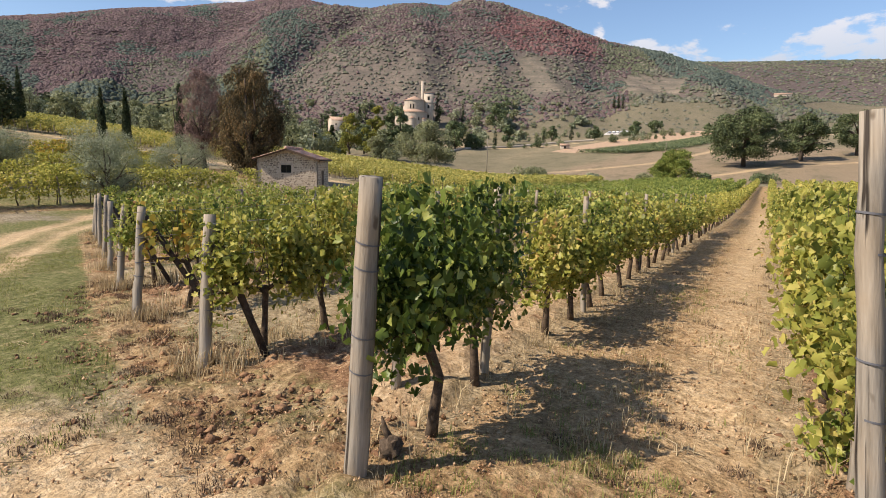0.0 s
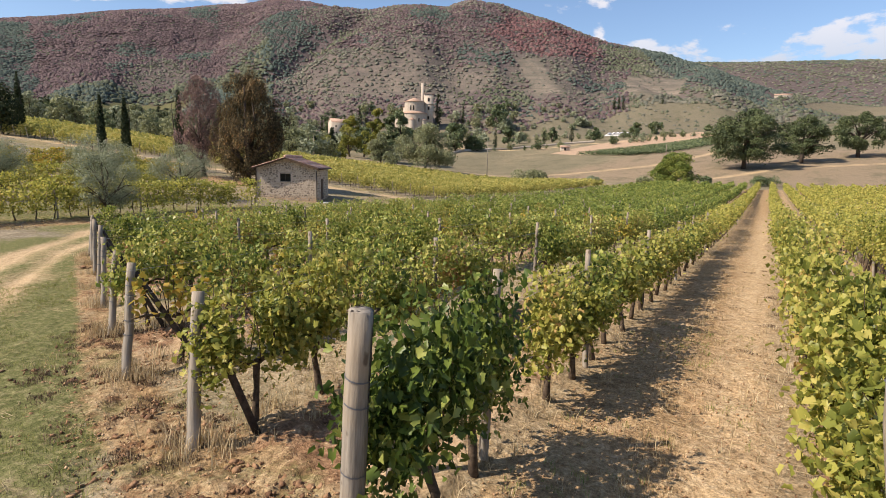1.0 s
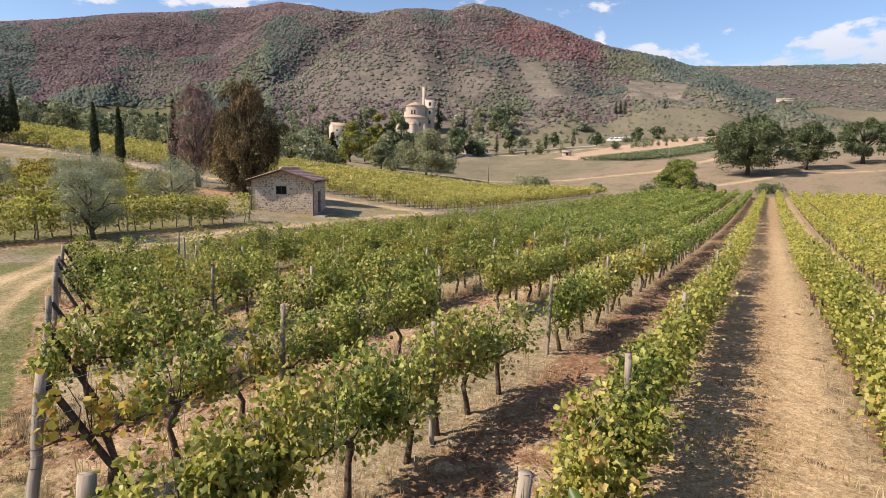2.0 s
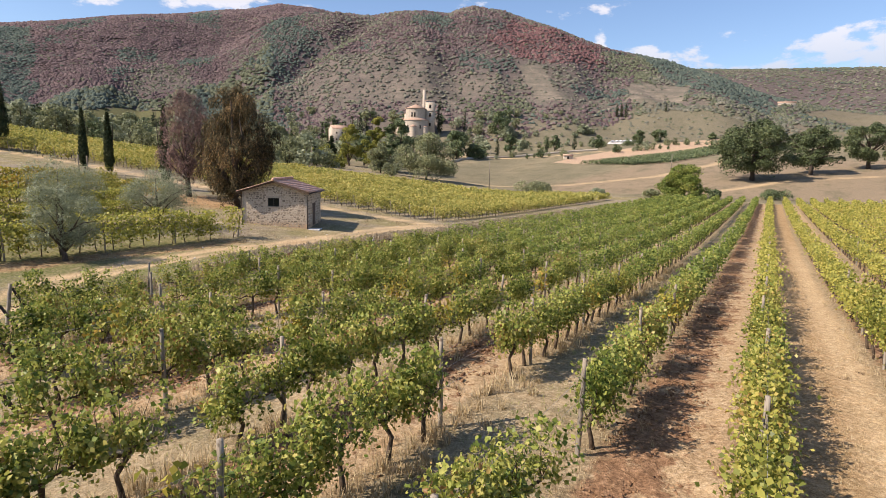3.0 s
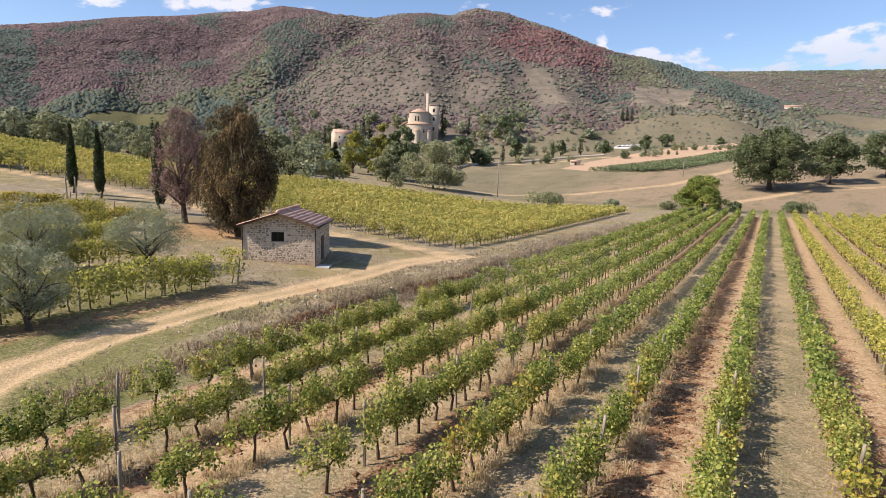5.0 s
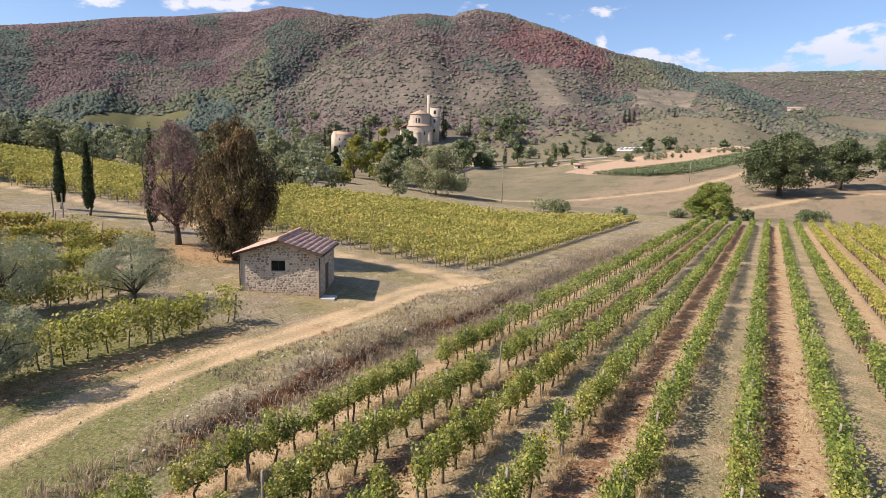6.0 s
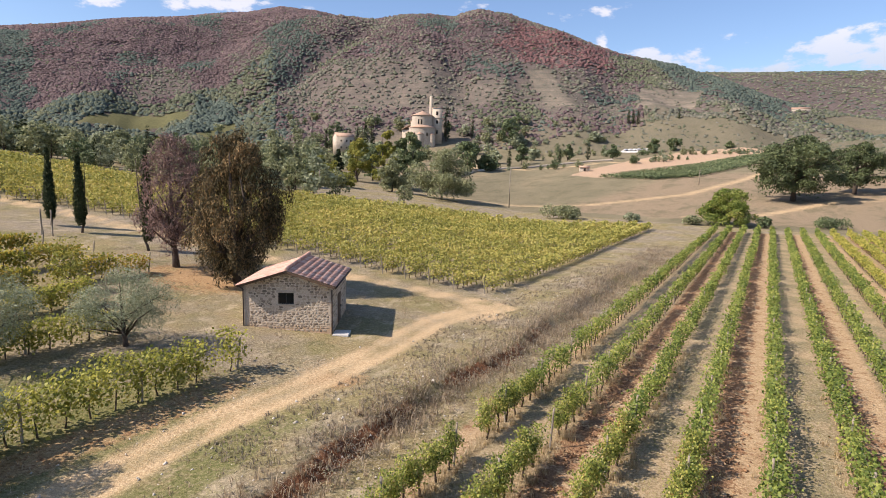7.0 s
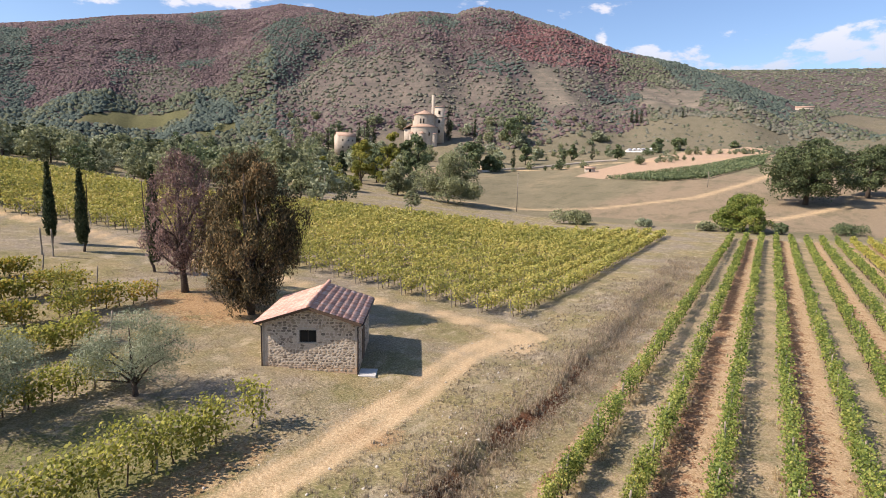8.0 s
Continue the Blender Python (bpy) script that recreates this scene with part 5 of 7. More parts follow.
def valley_trees():
    oak = "broad dark evergreen oak standing alone in the stubble field"
    tree("oak_tree", oak, "tree", -5.5, 211.7, 19.0, 29.0, M_HOLM, 29899, 0.46, ROUND, 0.13, 0.28, 0.65, 70, nlimb=12, group="field oaks", billows=70, rl=0.085)
    tree("oak_tree", oak, "tree", 11.2, 229.5, 16.0, 19.0, M_HOLM, 16099, 0.46, ROUND, 0.15, 0.3, 0.6, 71, nlimb=9, group="field oaks", billows=70, rl=0.085)
    tree("oak_tree", oak, "tree", 28.8, 247.3, 16.2, 17.0, M_HOLM, 12649, 0.46, ROUND, 0.15, 0.3, 0.6, 72, nlimb=9, group="field oaks", billows=70, rl=0.085)
    tree("oak_tree", oak, "tree", 42.0, 253.0, 14.6, 15.0, M_HOLM, 11500, 0.46, ROUND, 0.15, 0.3, 0.6, 73, nlimb=9, group="field oaks", billows=70, rl=0.085)
    tree("walnut_tree", "rounded green tree at the end of the vine rows", "tree", -19.4, 161.0, 8.6, 13.4, M_VINE_ROW, 14000, 0.34, DOME, 0.03, 0.1, 0.3, 74, billows=80, rl=0.10)
    big = "tall mixed broadleaf tree between the vineyard and the church"
    for k, (nm, x, y, h, w, mat, n, s, shp, lb) in enumerate((
        ("willow_tree", -98.4, 161.5, 15.0, 19.5, M_WILLOW, 17000, 0.3, DOME, "large grey-green willow at the vineyard's far edge"),
        ("willow_tree", -114.8, 158.7, 10.0, 9.5, M_WILLOW, 7000, 0.28, DOME, "rounded grey-green willow at the vineyard's far edge"),
        ("oak_tree", -121.6, 178.0, 20.9, 12.6, M_OAK, 12000, 0.34, ROUND, big),
        ("poplar_tree", -129.0, 175.0, 20.5, 9.7, M_LIME, 9000, 0.32, ROUND, "tall yellowing poplar in front of the church"),
        ("poplar_tree", -142.2, 176.0, 16.2, 10.1, M_LIME, 9000, 0.32, ROUND, "yellow-green poplar in front of the church"),
        ("oak_tree", -146.0, 190.0, 13.5, 8.5, M_OAK, 6000, 0.32, ROUND, big),
        ("spruce_tree", -158.2, 184.2, 11.4, 6.1, M_CYPRESS, 2500, 0.45, CONE, "dark conical spruce in the valley"),
        ("spruce_tree", -162.4, 179.3, 7.0, 5.4, M_CYPRESS, 1800, 0.4, ROUND, "dark rounded conifer in the valley"),
        ("willow_tree", -124.5, 121.0, 12.0, 8.3, M_WILLOW, 3500, 0.42, ROUND, "leafy green tree beside a dark cypress"),
        ("oak_tree", -144.4, 267.0, 15.4, 15.0, M_OAK, 3500, 0.7, ROUND, "dark oak on the valley floor"),
        ("oak_tree", -138.0, 276.0, 8.0, 11.5, M_OAK, 2200, 0.7, DOME, "low dark oak on the valley floor"),
        ("pine_tree", -141.2, 329.9, 12.3, 9.3, M_OAK, 1800, 0.7, ROUND, "umbrella pine beside the lane"),
        ("shrub", -121.7, 356.7, 10.0, 6.2, M_OAK, 900, 0.8, ROUND, "tall shrub beside the lane"),
        ("shrub", -97.0, 367.1, 9.2, 7.5, M_OAK, 900, 0.8, ROUND, "tall shrub beside the lane"),
        ("oak_tree", -83.1, 424.5, 9.8, 9.0, M_OAK, 900, 0.9, ROUND, "dark oak above the ploughed field"),
        ("oak_tree", -71.8, 432.7, 9.4, 11.2, M_OAK, 1000, 0.9, ROUND, "dark oak above the ploughed field"),
        ("oak_tree", -38.5, 451.3, 4.4, 5.2, M_OAK, 500, 0.7, ROUND, "small oak above the ploughed field"),
        ("oak_tree", -185.4, 410.9, 19.0, 16.9, M_OAK, 1800, 1.0, ROUND, "grey-green oak behind the church"),
        ("olive_tree", -145.2, 358.8, 8.3, 10.8, M_OLIVE, 1200, 0.7, ROUND, "olive tree on the church meadow"),
        ("olive_tree", -154.0, 321.9, 7.3, 9.0, M_OLIVE, 1200, 0.7, ROUND, "olive tree on the church meadow"),
        ("olive_tree", -130.1, 448.2, 7.7, 12.0, M_OLIVE, 1200, 0.8, DOME, "olive tree on the church meadow"),
        ("shrub", 0.8, 165.8, 2.6, 7.8, M_OAK, 2600, 0.2, DOME, "low dark green shrub beyond the vines"),
        ("shrub", -56.7, 152.6, 3.2, 10.4, M_WILLOW, 1800, 0.32, DOME, "low grey-green shrub at the vineyard's end"),
        ("shrub", -128.0, 133.0, 4.6, 9.0, M_LIME, 2600, 0.3, DOME, "pale green reeds at the vineyard's far edge"),
        ("shrub", -125.0, 138.5, 4.2, 9.0, M_WILLOW, 2600, 0.3, DOME, "pale green reeds at the vineyard's far edge"),
        ("shrub", -122.5, 145.0, 4.4, 8.0, M_LIME, 2600, 0.3, DOME, "pale green reeds at the vineyard's far edge"),
        ("shrub", -40.9, 158.5, 2.2, 4.6, M_OLIVE, 800, 0.3, DOME, "low grey-green shrub at the vineyard's end"),
        ("shrub", -27.0, 158.0, 2.4, 5.0, M_WILLOW, 900, 0.3, DOME, "low grey-green shrub at the vineyard's end"),
        ("shrub", -12.0, 160.0, 2.6, 4.0, M_OAK, 900, 0.3, DOME, "low dark shrub at the vineyard's end"),
    )):
        tree(nm, lb, "shrub" if nm == "shrub" else "tree", x, y, h, w, mat, n, s * 1.4, shp, 0.02 if nm == "shrub" or shp is DOME else 0.05, 0.1, None, 80 + k, nlimb=5, billows=14 if n < 2400 else 44, rl=0.17 if n < 2400 else 0.12)
    for k, (x, y, h, w) in enumerate(((-123.8, 126.4, 11.2, 2.6), (-138.2, 304.3, 12.4, 2.8), (-120.7, 338.4, 9.6, 2.6), (-111.3, 363.9, 11.4, 4.0), (-232.5, 399.0, 31.0, 5.4), (-218.2, 414.9, 17.2, 2.8), (-278.9, 347.5, 22.4, 3.9), (-273.3, 350.4, 23.6, 3.9), (-284.2, 345.7, 16.6, 3.4), (-269.0, 352.8, 20.7, 3.9), (-296.5, 333.7, 18.5, 3.0), (-291.0, 334.6, 14.3, 3.0), (-155.4, 104.1, 10.8, 1.5), (-140.6, 82.2, 6.4, 1.6), (-121.4, 515.1, 13.3, 3.0), (-117.4, 514.4, 13.7, 3.0), (-113.3, 513.5, 13.2, 3.0), (-82.4, 522.3, 7.0, 2.6), (-263.0, 340.0, 12.0, 3.0), (-302.0, 331.0, 13.0, 3.0))):
        tree("cypress_tree", "slender dark green cypress on the valley floor", "tree", x, y, h, w, M_CYPRESS, 900, 0.12 + 0.022 * h, SPIRE, 0.06, 0.06, None, 120 + k, 0.03, 10, nlimb=4, hollow=0.6, group="valley cypresses", droop=-1.0)


def woodland():
    """Belts of single trees on the low ground, copied from a few masters."""
    rng = np.random.default_rng(5)
    fine, coarse = [], []
    for k, (mat, nm, lb) in enumerate(((M_OAK, "oak_tree", "dark green oak in the wooded belt"), (M_WILLOW, "elm_tree", "mid-green elm in the wooded belt"), (M_WILLOW, "ash_tree", "grey-green tree in the wooded belt"), (M_LIME, "maple_tree", "yellow-green tree in the wooded belt"), (M_OLIVE, "olive_tree", "silvery olive tree in the wooded belt"), (M_CYPRESS, "spruce_tree", "dark conifer in the wooded belt"))):
        w = 8.0 if k != 5 else 4.5
        shp = ROUND if k != 5 else CONE
        fine.append(tree(nm, lb, "tree", -150.0 - 3 * k, 97.0 + 4 * k, 8.0, w, mat, 900, 0.58, shp, 0.04, 0.1, 0.2, 300 + k, nlimb=2, group="wooded belt", billows=26, rl=0.15))
        coarse.append(tree(nm, lb, "tree", -240.0 - 5 * k, 230.0 + 4 * k, 8.0, w, mat, 300, 1.0, shp, 0.04, 0.1, 0.2, 320 + k, nlimb=2, group="wooded belt", billows=18, rl=0.17))
    want = []
    # left belt behind the second vineyard
    for _ in range(85):
        t = rng.uniform()
        want.append((-105 - 90 * t + rng.normal(0, 10), 95 + 20 * t + 35 * rng.uniform(0, 1), (0, 0, 1, 2, 5, 2)))
    for _ in range(150):
        x = rng.uniform(-290, -92)
        want.append((x, float(np.interp(x, *NORTH)) + rng.uniform(9, 30), (0, 1, 2, 2, 5, 1, 4)))
    for _ in range(380):
        r, a = rng.uniform(230, 560), rng.uniform(42, 78)
        want.append((CENTRE[0] - r * math.sin(radians(a)), CENTRE[1] + r * math.cos(radians(a)), (0, 1, 2, 2, 1, 4)))
    for _ in range(90):
        r, a = rng.uniform(205, 400), rng.uniform(32, 46)
        want.append((CENTRE[0] - r * math.sin(radians(a)), CENTRE[1] + r * math.cos(radians(a)), (0, 2, 2, 4, 4, 3)))
    # round the church and along the lane
    for _ in range(150):
        r, a = rng.uniform(395, 500), rng.uniform(14, 46)
        want.append((CENTRE[0] - r * math.sin(radians(a)), CENTRE[1] + r * math.cos(radians(a)), (0, 1, 2, 4, 4)))
    for _ in range(26):
        t = rng.uniform()
        want.append((-165 + 110 * t + rng.normal(0, 3), 262 + 95 * t + rng.normal(0, 4), (4, 2, 0)))
    for _ in range(22):
        t = rng.uniform()
        want.append((-90 + 75 * t, 404 + 30 * t + rng.normal(0, 4), (4, 2, 0)))
    for x, y, kinds in want:
        if any(math.hypot(x - cx, y - cy) < rad for cx, cy, rad in ((-246, 384, 26), (-222, 345, 24), (-95, 440, 16), (-283, 337, 12), (-190, 395, 14), (-205, 330, 20))):
            continue
        if y < np.interp(x, *NORTH) + 8:
            continue
        rr, aa = seen_by(x, y)
        if rr < 300 and aa < 46.5 and rng.uniform() < 0.8:
            continue
        k = kinds[int(rng.integers(0, len(kinds)))]
        s = rng.uniform(0.45, 1.15)
        if y > 240 and x > -170:
            s *= 0.6
        m = pose(x, y, float(height(x, y)) - 0.2, 0, 0, rng.uniform(0, 360)) @ Matrix.Scale(s, 4)
        far = math.hypot(x - CENTRE[0], y - CENTRE[1]) > 260
        if far and x < -170:
            m = m @ Matrix.Scale(1.25, 4)
        ob = copy_thing((coarse if far else fine)[k], m)
        ob.matrix_basis = m


def wood_mat(name, stops):
    """Far crowns, each of one colour, mottled by their leaves."""
    m = Mat(name, 0.95)
    m.b.inputs["Specular IOR Level"].default_value = 0.1
    mottle = m.noise(1.1, 3, 0.7)
    v = m.math("ADD", m.math("MULTIPLY", m.island(), 0.7), m.math("MULTIPLY", m.span(m.noise(0.016, 3, 0.6), 0.35, 0.65), 0.3))
    v = m.math("ADD", v, m.span(mottle, 0.3, 0.7, -0.25, 0.25))
    m.color(m.ramp(v, stops))
    m.bump(mottle, 1.2)
    return m.m


def far_crowns(x, y, z, r, rng):
    """Uneven low crowns, broader than high, for woods far off."""
    n = len(x)
    T = [(0, 0, 1.0)]
    for rad, up, off, k in ((0.68, 0.66, 0.0, 5), (1.0, 0.05, 0.6, 5)):
        T += [(rad * math.cos(2 * math.pi * i / k + off), rad * math.sin(2 * math.pi * i / k + off), up) for i in range(k)]
    T = np.array(T)
    turn = rng.uniform(0, 2 * np.pi, n)[:, None]
    J = T[None] * rng.uniform(0.75, 1.25, (n, 11, 1)) + rng.normal(0, 0.10, (n, 11, 3))
    X, Y = J[:, :, 0] * np.cos(turn) - J[:, :, 1] * np.sin(turn), J[:, :, 0] * np.sin(turn) + J[:, :, 1] * np.cos(turn)
    tall = (r * rng.uniform(0.7, 1.25, n) * np.where(np.hypot(x, y) > 800, 0.7, 1.0))[:, None]
    V = np.stack([x[:, None] + X * r[:, None], y[:, None] + Y * r[:, None], z[:, None] - 0.3 + J[:, :, 2] * tall], -1)
    F = []
    for i in range(5):
        j = (i + 1) % 5
        F += [(0, 1 + i, 1 + j), (1 + i, 6 + i, 1 + j), (6 + i, 6 + j, 1 + j)]
    return V.reshape(-1, 3), [(np.arange(n)[:, None, None] * 11 + np.array(F)[None]).reshape(-1, 3)]


def hill_forest():
    """The woods that cover the hills: tens of thousands of crowns."""
    rng = np.random.default_rng(6)
    words = (
        ("hill_forest", "mauve-brown autumn woodland covering the hills", wood_mat("autumn_wood", [(0.0, (0.098, 0.070, 0.072)), (0.5, (0.150, 0.105, 0.104)), (1.0, (0.215, 0.160, 0.148))])),
        ("hill_forest", "dark blue-green evergreen woodland on the hill slopes", wood_mat("evergreen_wood", [(0.0, (0.060, 0.080, 0.070)), (0.5, (0.094, 0.120, 0.098)), (1.0, (0.142, 0.164, 0.128))])),
        ("hill_scrub", "grey-green scrub scattered over dry hill slopes", wood_mat("hill_scrub", [(0.0, (0.105, 0.110, 0.085)), (0.5, (0.158, 0.156, 0.118)), (1.0, (0.235, 0.215, 0.165))])),
        ("hill_forest", "crimson autumn woodland near the hilltop", wood_mat("crimson_wood", [(0.0, (0.125, 0.070, 0.068)), (0.5, (0.190, 0.100, 0.096)), (1.0, (0.25, 0.155, 0.14))])),
        ("hill_forest", "olive-green broadleaf woodland on the hill slopes", wood_mat("leafy_wood", [(0.0, (0.082, 0.094, 0.062)), (0.5, (0.125, 0.136, 0.086)), (1.0, (0.185, 0.182, 0.115))])),
    )
    n = 150000
    az = rng.uniform(-14, 78, n)
    r = np.sqrt(rng.uniform(430.0**2, 1130.0**2, n))
    m2 = 14000
    az = np.concatenate([az, rng.uniform(-16, 20, m2)])
    r = np.concatenate([r, np.sqrt(rng.uniform(1000.0**2, 1730.0**2, m2))])
    x, y = CENTRE[0] - r * np.sin(np.radians(az)), CENTRE[1] + r * np.cos(np.radians(az))
    z = height(x, y)
    patch = wobble(x, y, 60.0, 6.0) + 0.6 * wobble(x, y, 23.0, 8.0)
    cover = wood_cover(x, y)
    spur = (r < 792) & (az < 50)
    thin = hill_zone("thin", x, y, 16.0)
    # bushes on the terraces stand along the contours
    line = np.abs((z / 5.5) % 1.0 - 0.5) < 0.16
    cover = np.where((thin > 0.4) & ~line, cover * 0.6, cover)
    keep = rng.uniform(size=len(x)) < cover + 0.16 * patch * (cover < 0.95)
    keep &= (within(x, y, ORCHARD, 4.0) < 0.5) & (within(x, y, HILL_FIELD, 3.0) < 0.5) & (within(x, y, FAR_FIELD, 3.0) < 0.5) & (np.hypot(x + 246, y - 384) > 40) & (np.hypot(x - 7.4, (y - 682) * 0.7) > 13)
    roll = rng.normal(0, 0.3, len(x))
    kind = np.where(patch + roll > 0.75, 1, 0)
    kind = np.where(spur & (patch + roll < 0.15), np.where(rng.uniform(size=len(x)) < 0.55, 2, 0), kind)
    kind = np.where(az < 12, np.where(patch + roll > 0.0, 4, 2), kind)
    kind = np.where(r > 1000, np.where((az < 20) & (patch + roll < 0.1), 2, np.where(az < 20, 1, kind)), kind)
    foot = (az > 46) & (r < 705 + 25 * patch)
    keep |= foot & (r > 470) & (rng.uniform(size=len(x)) < 0.5) & (within(x, y, ORCHARD, 4.0) < 0.5) & (within(x, y, HILL_FIELD, 3.0) < 0.5)
    kind = np.where(foot, np.where(patch + 2 * roll > 0.3, 1, 4), kind)
    kind = np.where((az < 9) & (r > 560), np.where(patch + 2 * roll > 0.75, 1, np.where(patch + 3 * roll > -0.3, 4, 2)), kind)
    kind = np.where(~foot & (az > 9) & ((thin + roll > 0.55) | (cover < 0.3)), np.where(roll > 0.32, 4, 2), kind)
    kind = np.where(hill_zone("crimson", x, y, 14.0) + roll > 0.6, 3, kind)
    kind = np.where(hill_zone("leafy", x, y) + roll > 0.6, 4, kind)
    kind = np.where(hill_zone("evergreen", x, y) + 0.6 * roll > 0.6, 1, kind)
    # nothing is built on slopes that other hills hide from the vineyard
    ox, oy, oz = -8.0, 8.0, 14.0
    idx = np.where(keep)[0]
    for f in np.linspace(0.4, 0.985, 28):
        over = height(ox + (x[idx] - ox) * f, oy + (y[idx] - oy) * f) > oz + (z[idx] + 6 - oz) * f
        keep[idx[over]] = False
        idx = idx[~over]
    for k, (nm, lb, mat) in enumerate(words):
        sel = np.where(keep & (kind == k))[0]
        cr = rng.uniform(1.0, 2.3, len(sel)) * np.where(foot[sel], 1.45, np.where(cover[sel] < 0.35, 0.72, 1.0)) * np.where(r[sel] > 1000, 1.7, np.where(r[sel] > 800, 1.2, 1.0))
        V, F = far_crowns(x[sel], y[sel], z[sel], cr, rng)
        tagged(new(nm, mesh_np(nm, V, F, [mat])), lb, "woodland", kind="stuff")


build_hut()
near_trees()
valley_trees()
woodland()
hill_forest()


# ---- vines beside the olive trees ----
def olive_vineyard():
    rng = np.random.default_rng(15)
    first = None
    for j, (x0, ya, yb, gold) in enumerate(((-35.0, 6.4, 30.6, 0), (-37.3, 4, 20.5, 0), (-43.6, 4, 29.6, 1), (-49.6, 5, 32, 1), (-54.8, 8, 38.5, 1), (-60.0, 8, 37, 1), (-66.0, 8, 36, 1))):
        if j == 1:
            continue
        lf, st = row_run(rng, x0, ya, yb, (-15, 13), 520, 0.155, 1.28 if j == 0 else 1.0, 0.44 if j == 0 else 0.38, 0.28)
        ob = thing("vine_row", "row of yellowing grapevines beside the olive trees", "vine row", group="vine rows by the olives", kind="stuff")
        part("foliage", mesh_np("row_foliage", *lf, [M_VINE_RUST if j > 3 else M_VINE_ROW_GOLD]), None, ob)
        part("stems", mesh_np("row_stems", *st, [M_VBARK]), None, ob)
        y = yb + 0.3
        while y > ya:
            m = pose(x0, y, float(height(x0, y)), -6 if y > yb else rng.normal(0, 2), rng.normal(0, 2), 0)
            if first is None:
                first = thing("row_post", "slim grey wooden post in the vine row by the olives", "post", m, "posts by the olives")
                part("pole", post_mesh(1.7, 0.05, 66), None, first)
            else:
                copy_thing(first, m)
            y -= rng.uniform(4.4, 5.4)
    for x, y in ((-71.5, 38.9), (-70.6, 39.4)):
        copy_thing(first, pose(x, y, float(height(x, y)), 3, 4, 0) @ Matrix.Scale(1.5, 4))


# ---- buildings in the valley ----
M_LIMESTONE = plain("pale_limestone", (0.40, 0.33, 0.255), (0.52, 0.44, 0.35), 0.8, 0.9, 0.02)
M_CHURCH_ROOF = plain("old_roof_tiles", (0.36, 0.22, 0.15), (0.50, 0.35, 0.26), 0.9, 0.9, 0.02)
M_HOLE = Mat("dark_opening", 0.9).color((0.03, 0.026, 0.022)).m
M_WHITE = plain("whitewash", (0.68, 0.66, 0.62), (0.80, 0.78, 0.74), 2.0, 0.9, 0.0)
M_GRAVEL = plain("pale_gravel", (0.50, 0.47, 0.42), (0.66, 0.63, 0.58), 3.0, 0.95, 0.01)


def drum(r, z0, z1, n=28, half=False, cap=True):
    a = np.linspace(math.pi, 2 * math.pi, n) if half else np.linspace(0, 2 * math.pi, n, endpoint=False)
    V = [(r * math.cos(t), r * math.sin(t), z) for z in (z0, z1) for t in a]
    m = len(a)
    F = [[k, (k + 1) % m, m + (k + 1) % m, m + k] for k in range(m)]
    return np.array(V), [np.array(F)]


def cone_roof(r, z0, z1, r1=0.0, n=28):
    a = np.linspace(0, 2 * math.pi, n, endpoint=False)
    V = [(r * math.cos(t), r * math.sin(t), z0 - 0.25) for t in a] + [(r * math.cos(t), r * math.sin(t), z0) for t in a] + [(r1 * math.cos(t), r1 * math.sin(t), z1) for t in a]
    F = [[j * n + k, j * n + (k + 1) % n, (j + 1) * n + (k + 1) % n, (j + 1) * n + k] for j in range(2) for k in range(n)]
    return np.array(V), [np.array(F)]


def gable_roof(x0, x1, y0, y1, z0, z1, along="y", over=0.5, t=0.3):
    """Two slabs that meet in a ridge."""
    x0, x1, y0, y1 = x0 - over, x1 + over, y0 - over, y1 + over
    out = []
    for s in (0, 1):
        if along == "y":
            xm = (x0 + x1) / 2
            xe = x1 if s else x0
            q = [(xm, y0, z1), (xm, y1, z1), (xe, y1, z0), (xe, y0, z0)]
        else:
            ym = (y0 + y1) / 2
            ye = y1 if s else y0
            q = [(x0, ym, z1), (x1, ym, z1), (x1, ye, z0), (x0, ye, z0)]
        V = np.array(q + [(a, b, c - t) for a, b, c in q])
        out.append((V, [np.array([[0, 1, 2, 3], [7, 6, 5, 4], [0, 4, 5, 1], [1, 5, 6, 2], [2, 6, 7, 3], [3, 7, 4, 0]])]))
    return out


def mesh_of(name, pieces, mat):
    V, F = joined(pieces)
    return mesh_np(name, V, F, [mat])


def gable_body(x0, x1, y0, y1, z0, z1, z2, along="y"):
    """A house body whose gable ends reach up under the roof."""
    xm, ym = (x0 + x1) / 2, (y0 + y1) / 2
    if along == "y":
        V = [(x, y, z) for y in (y0, y1) for x, z in ((x0, z0), (x1, z0), (x1, z1), (xm, z2), (x0, z1))]
    else:
        V = [(x, y, z) for x in (x0, x1) for y, z in ((y0, z0), (y1, z0), (y1, z1), (ym, z2), (y0, z1))]
    F5 = [[0, 1, 2, 3, 4], [9, 8, 7, 6, 5]]
    F4 = [[0, 5, 6, 1], [1, 6, 7, 2], [2, 7, 8, 3], [3, 8, 9, 4], [4, 9, 5, 0]]
    return np.array(V, float), [np.array(F5), np.array(F4)]


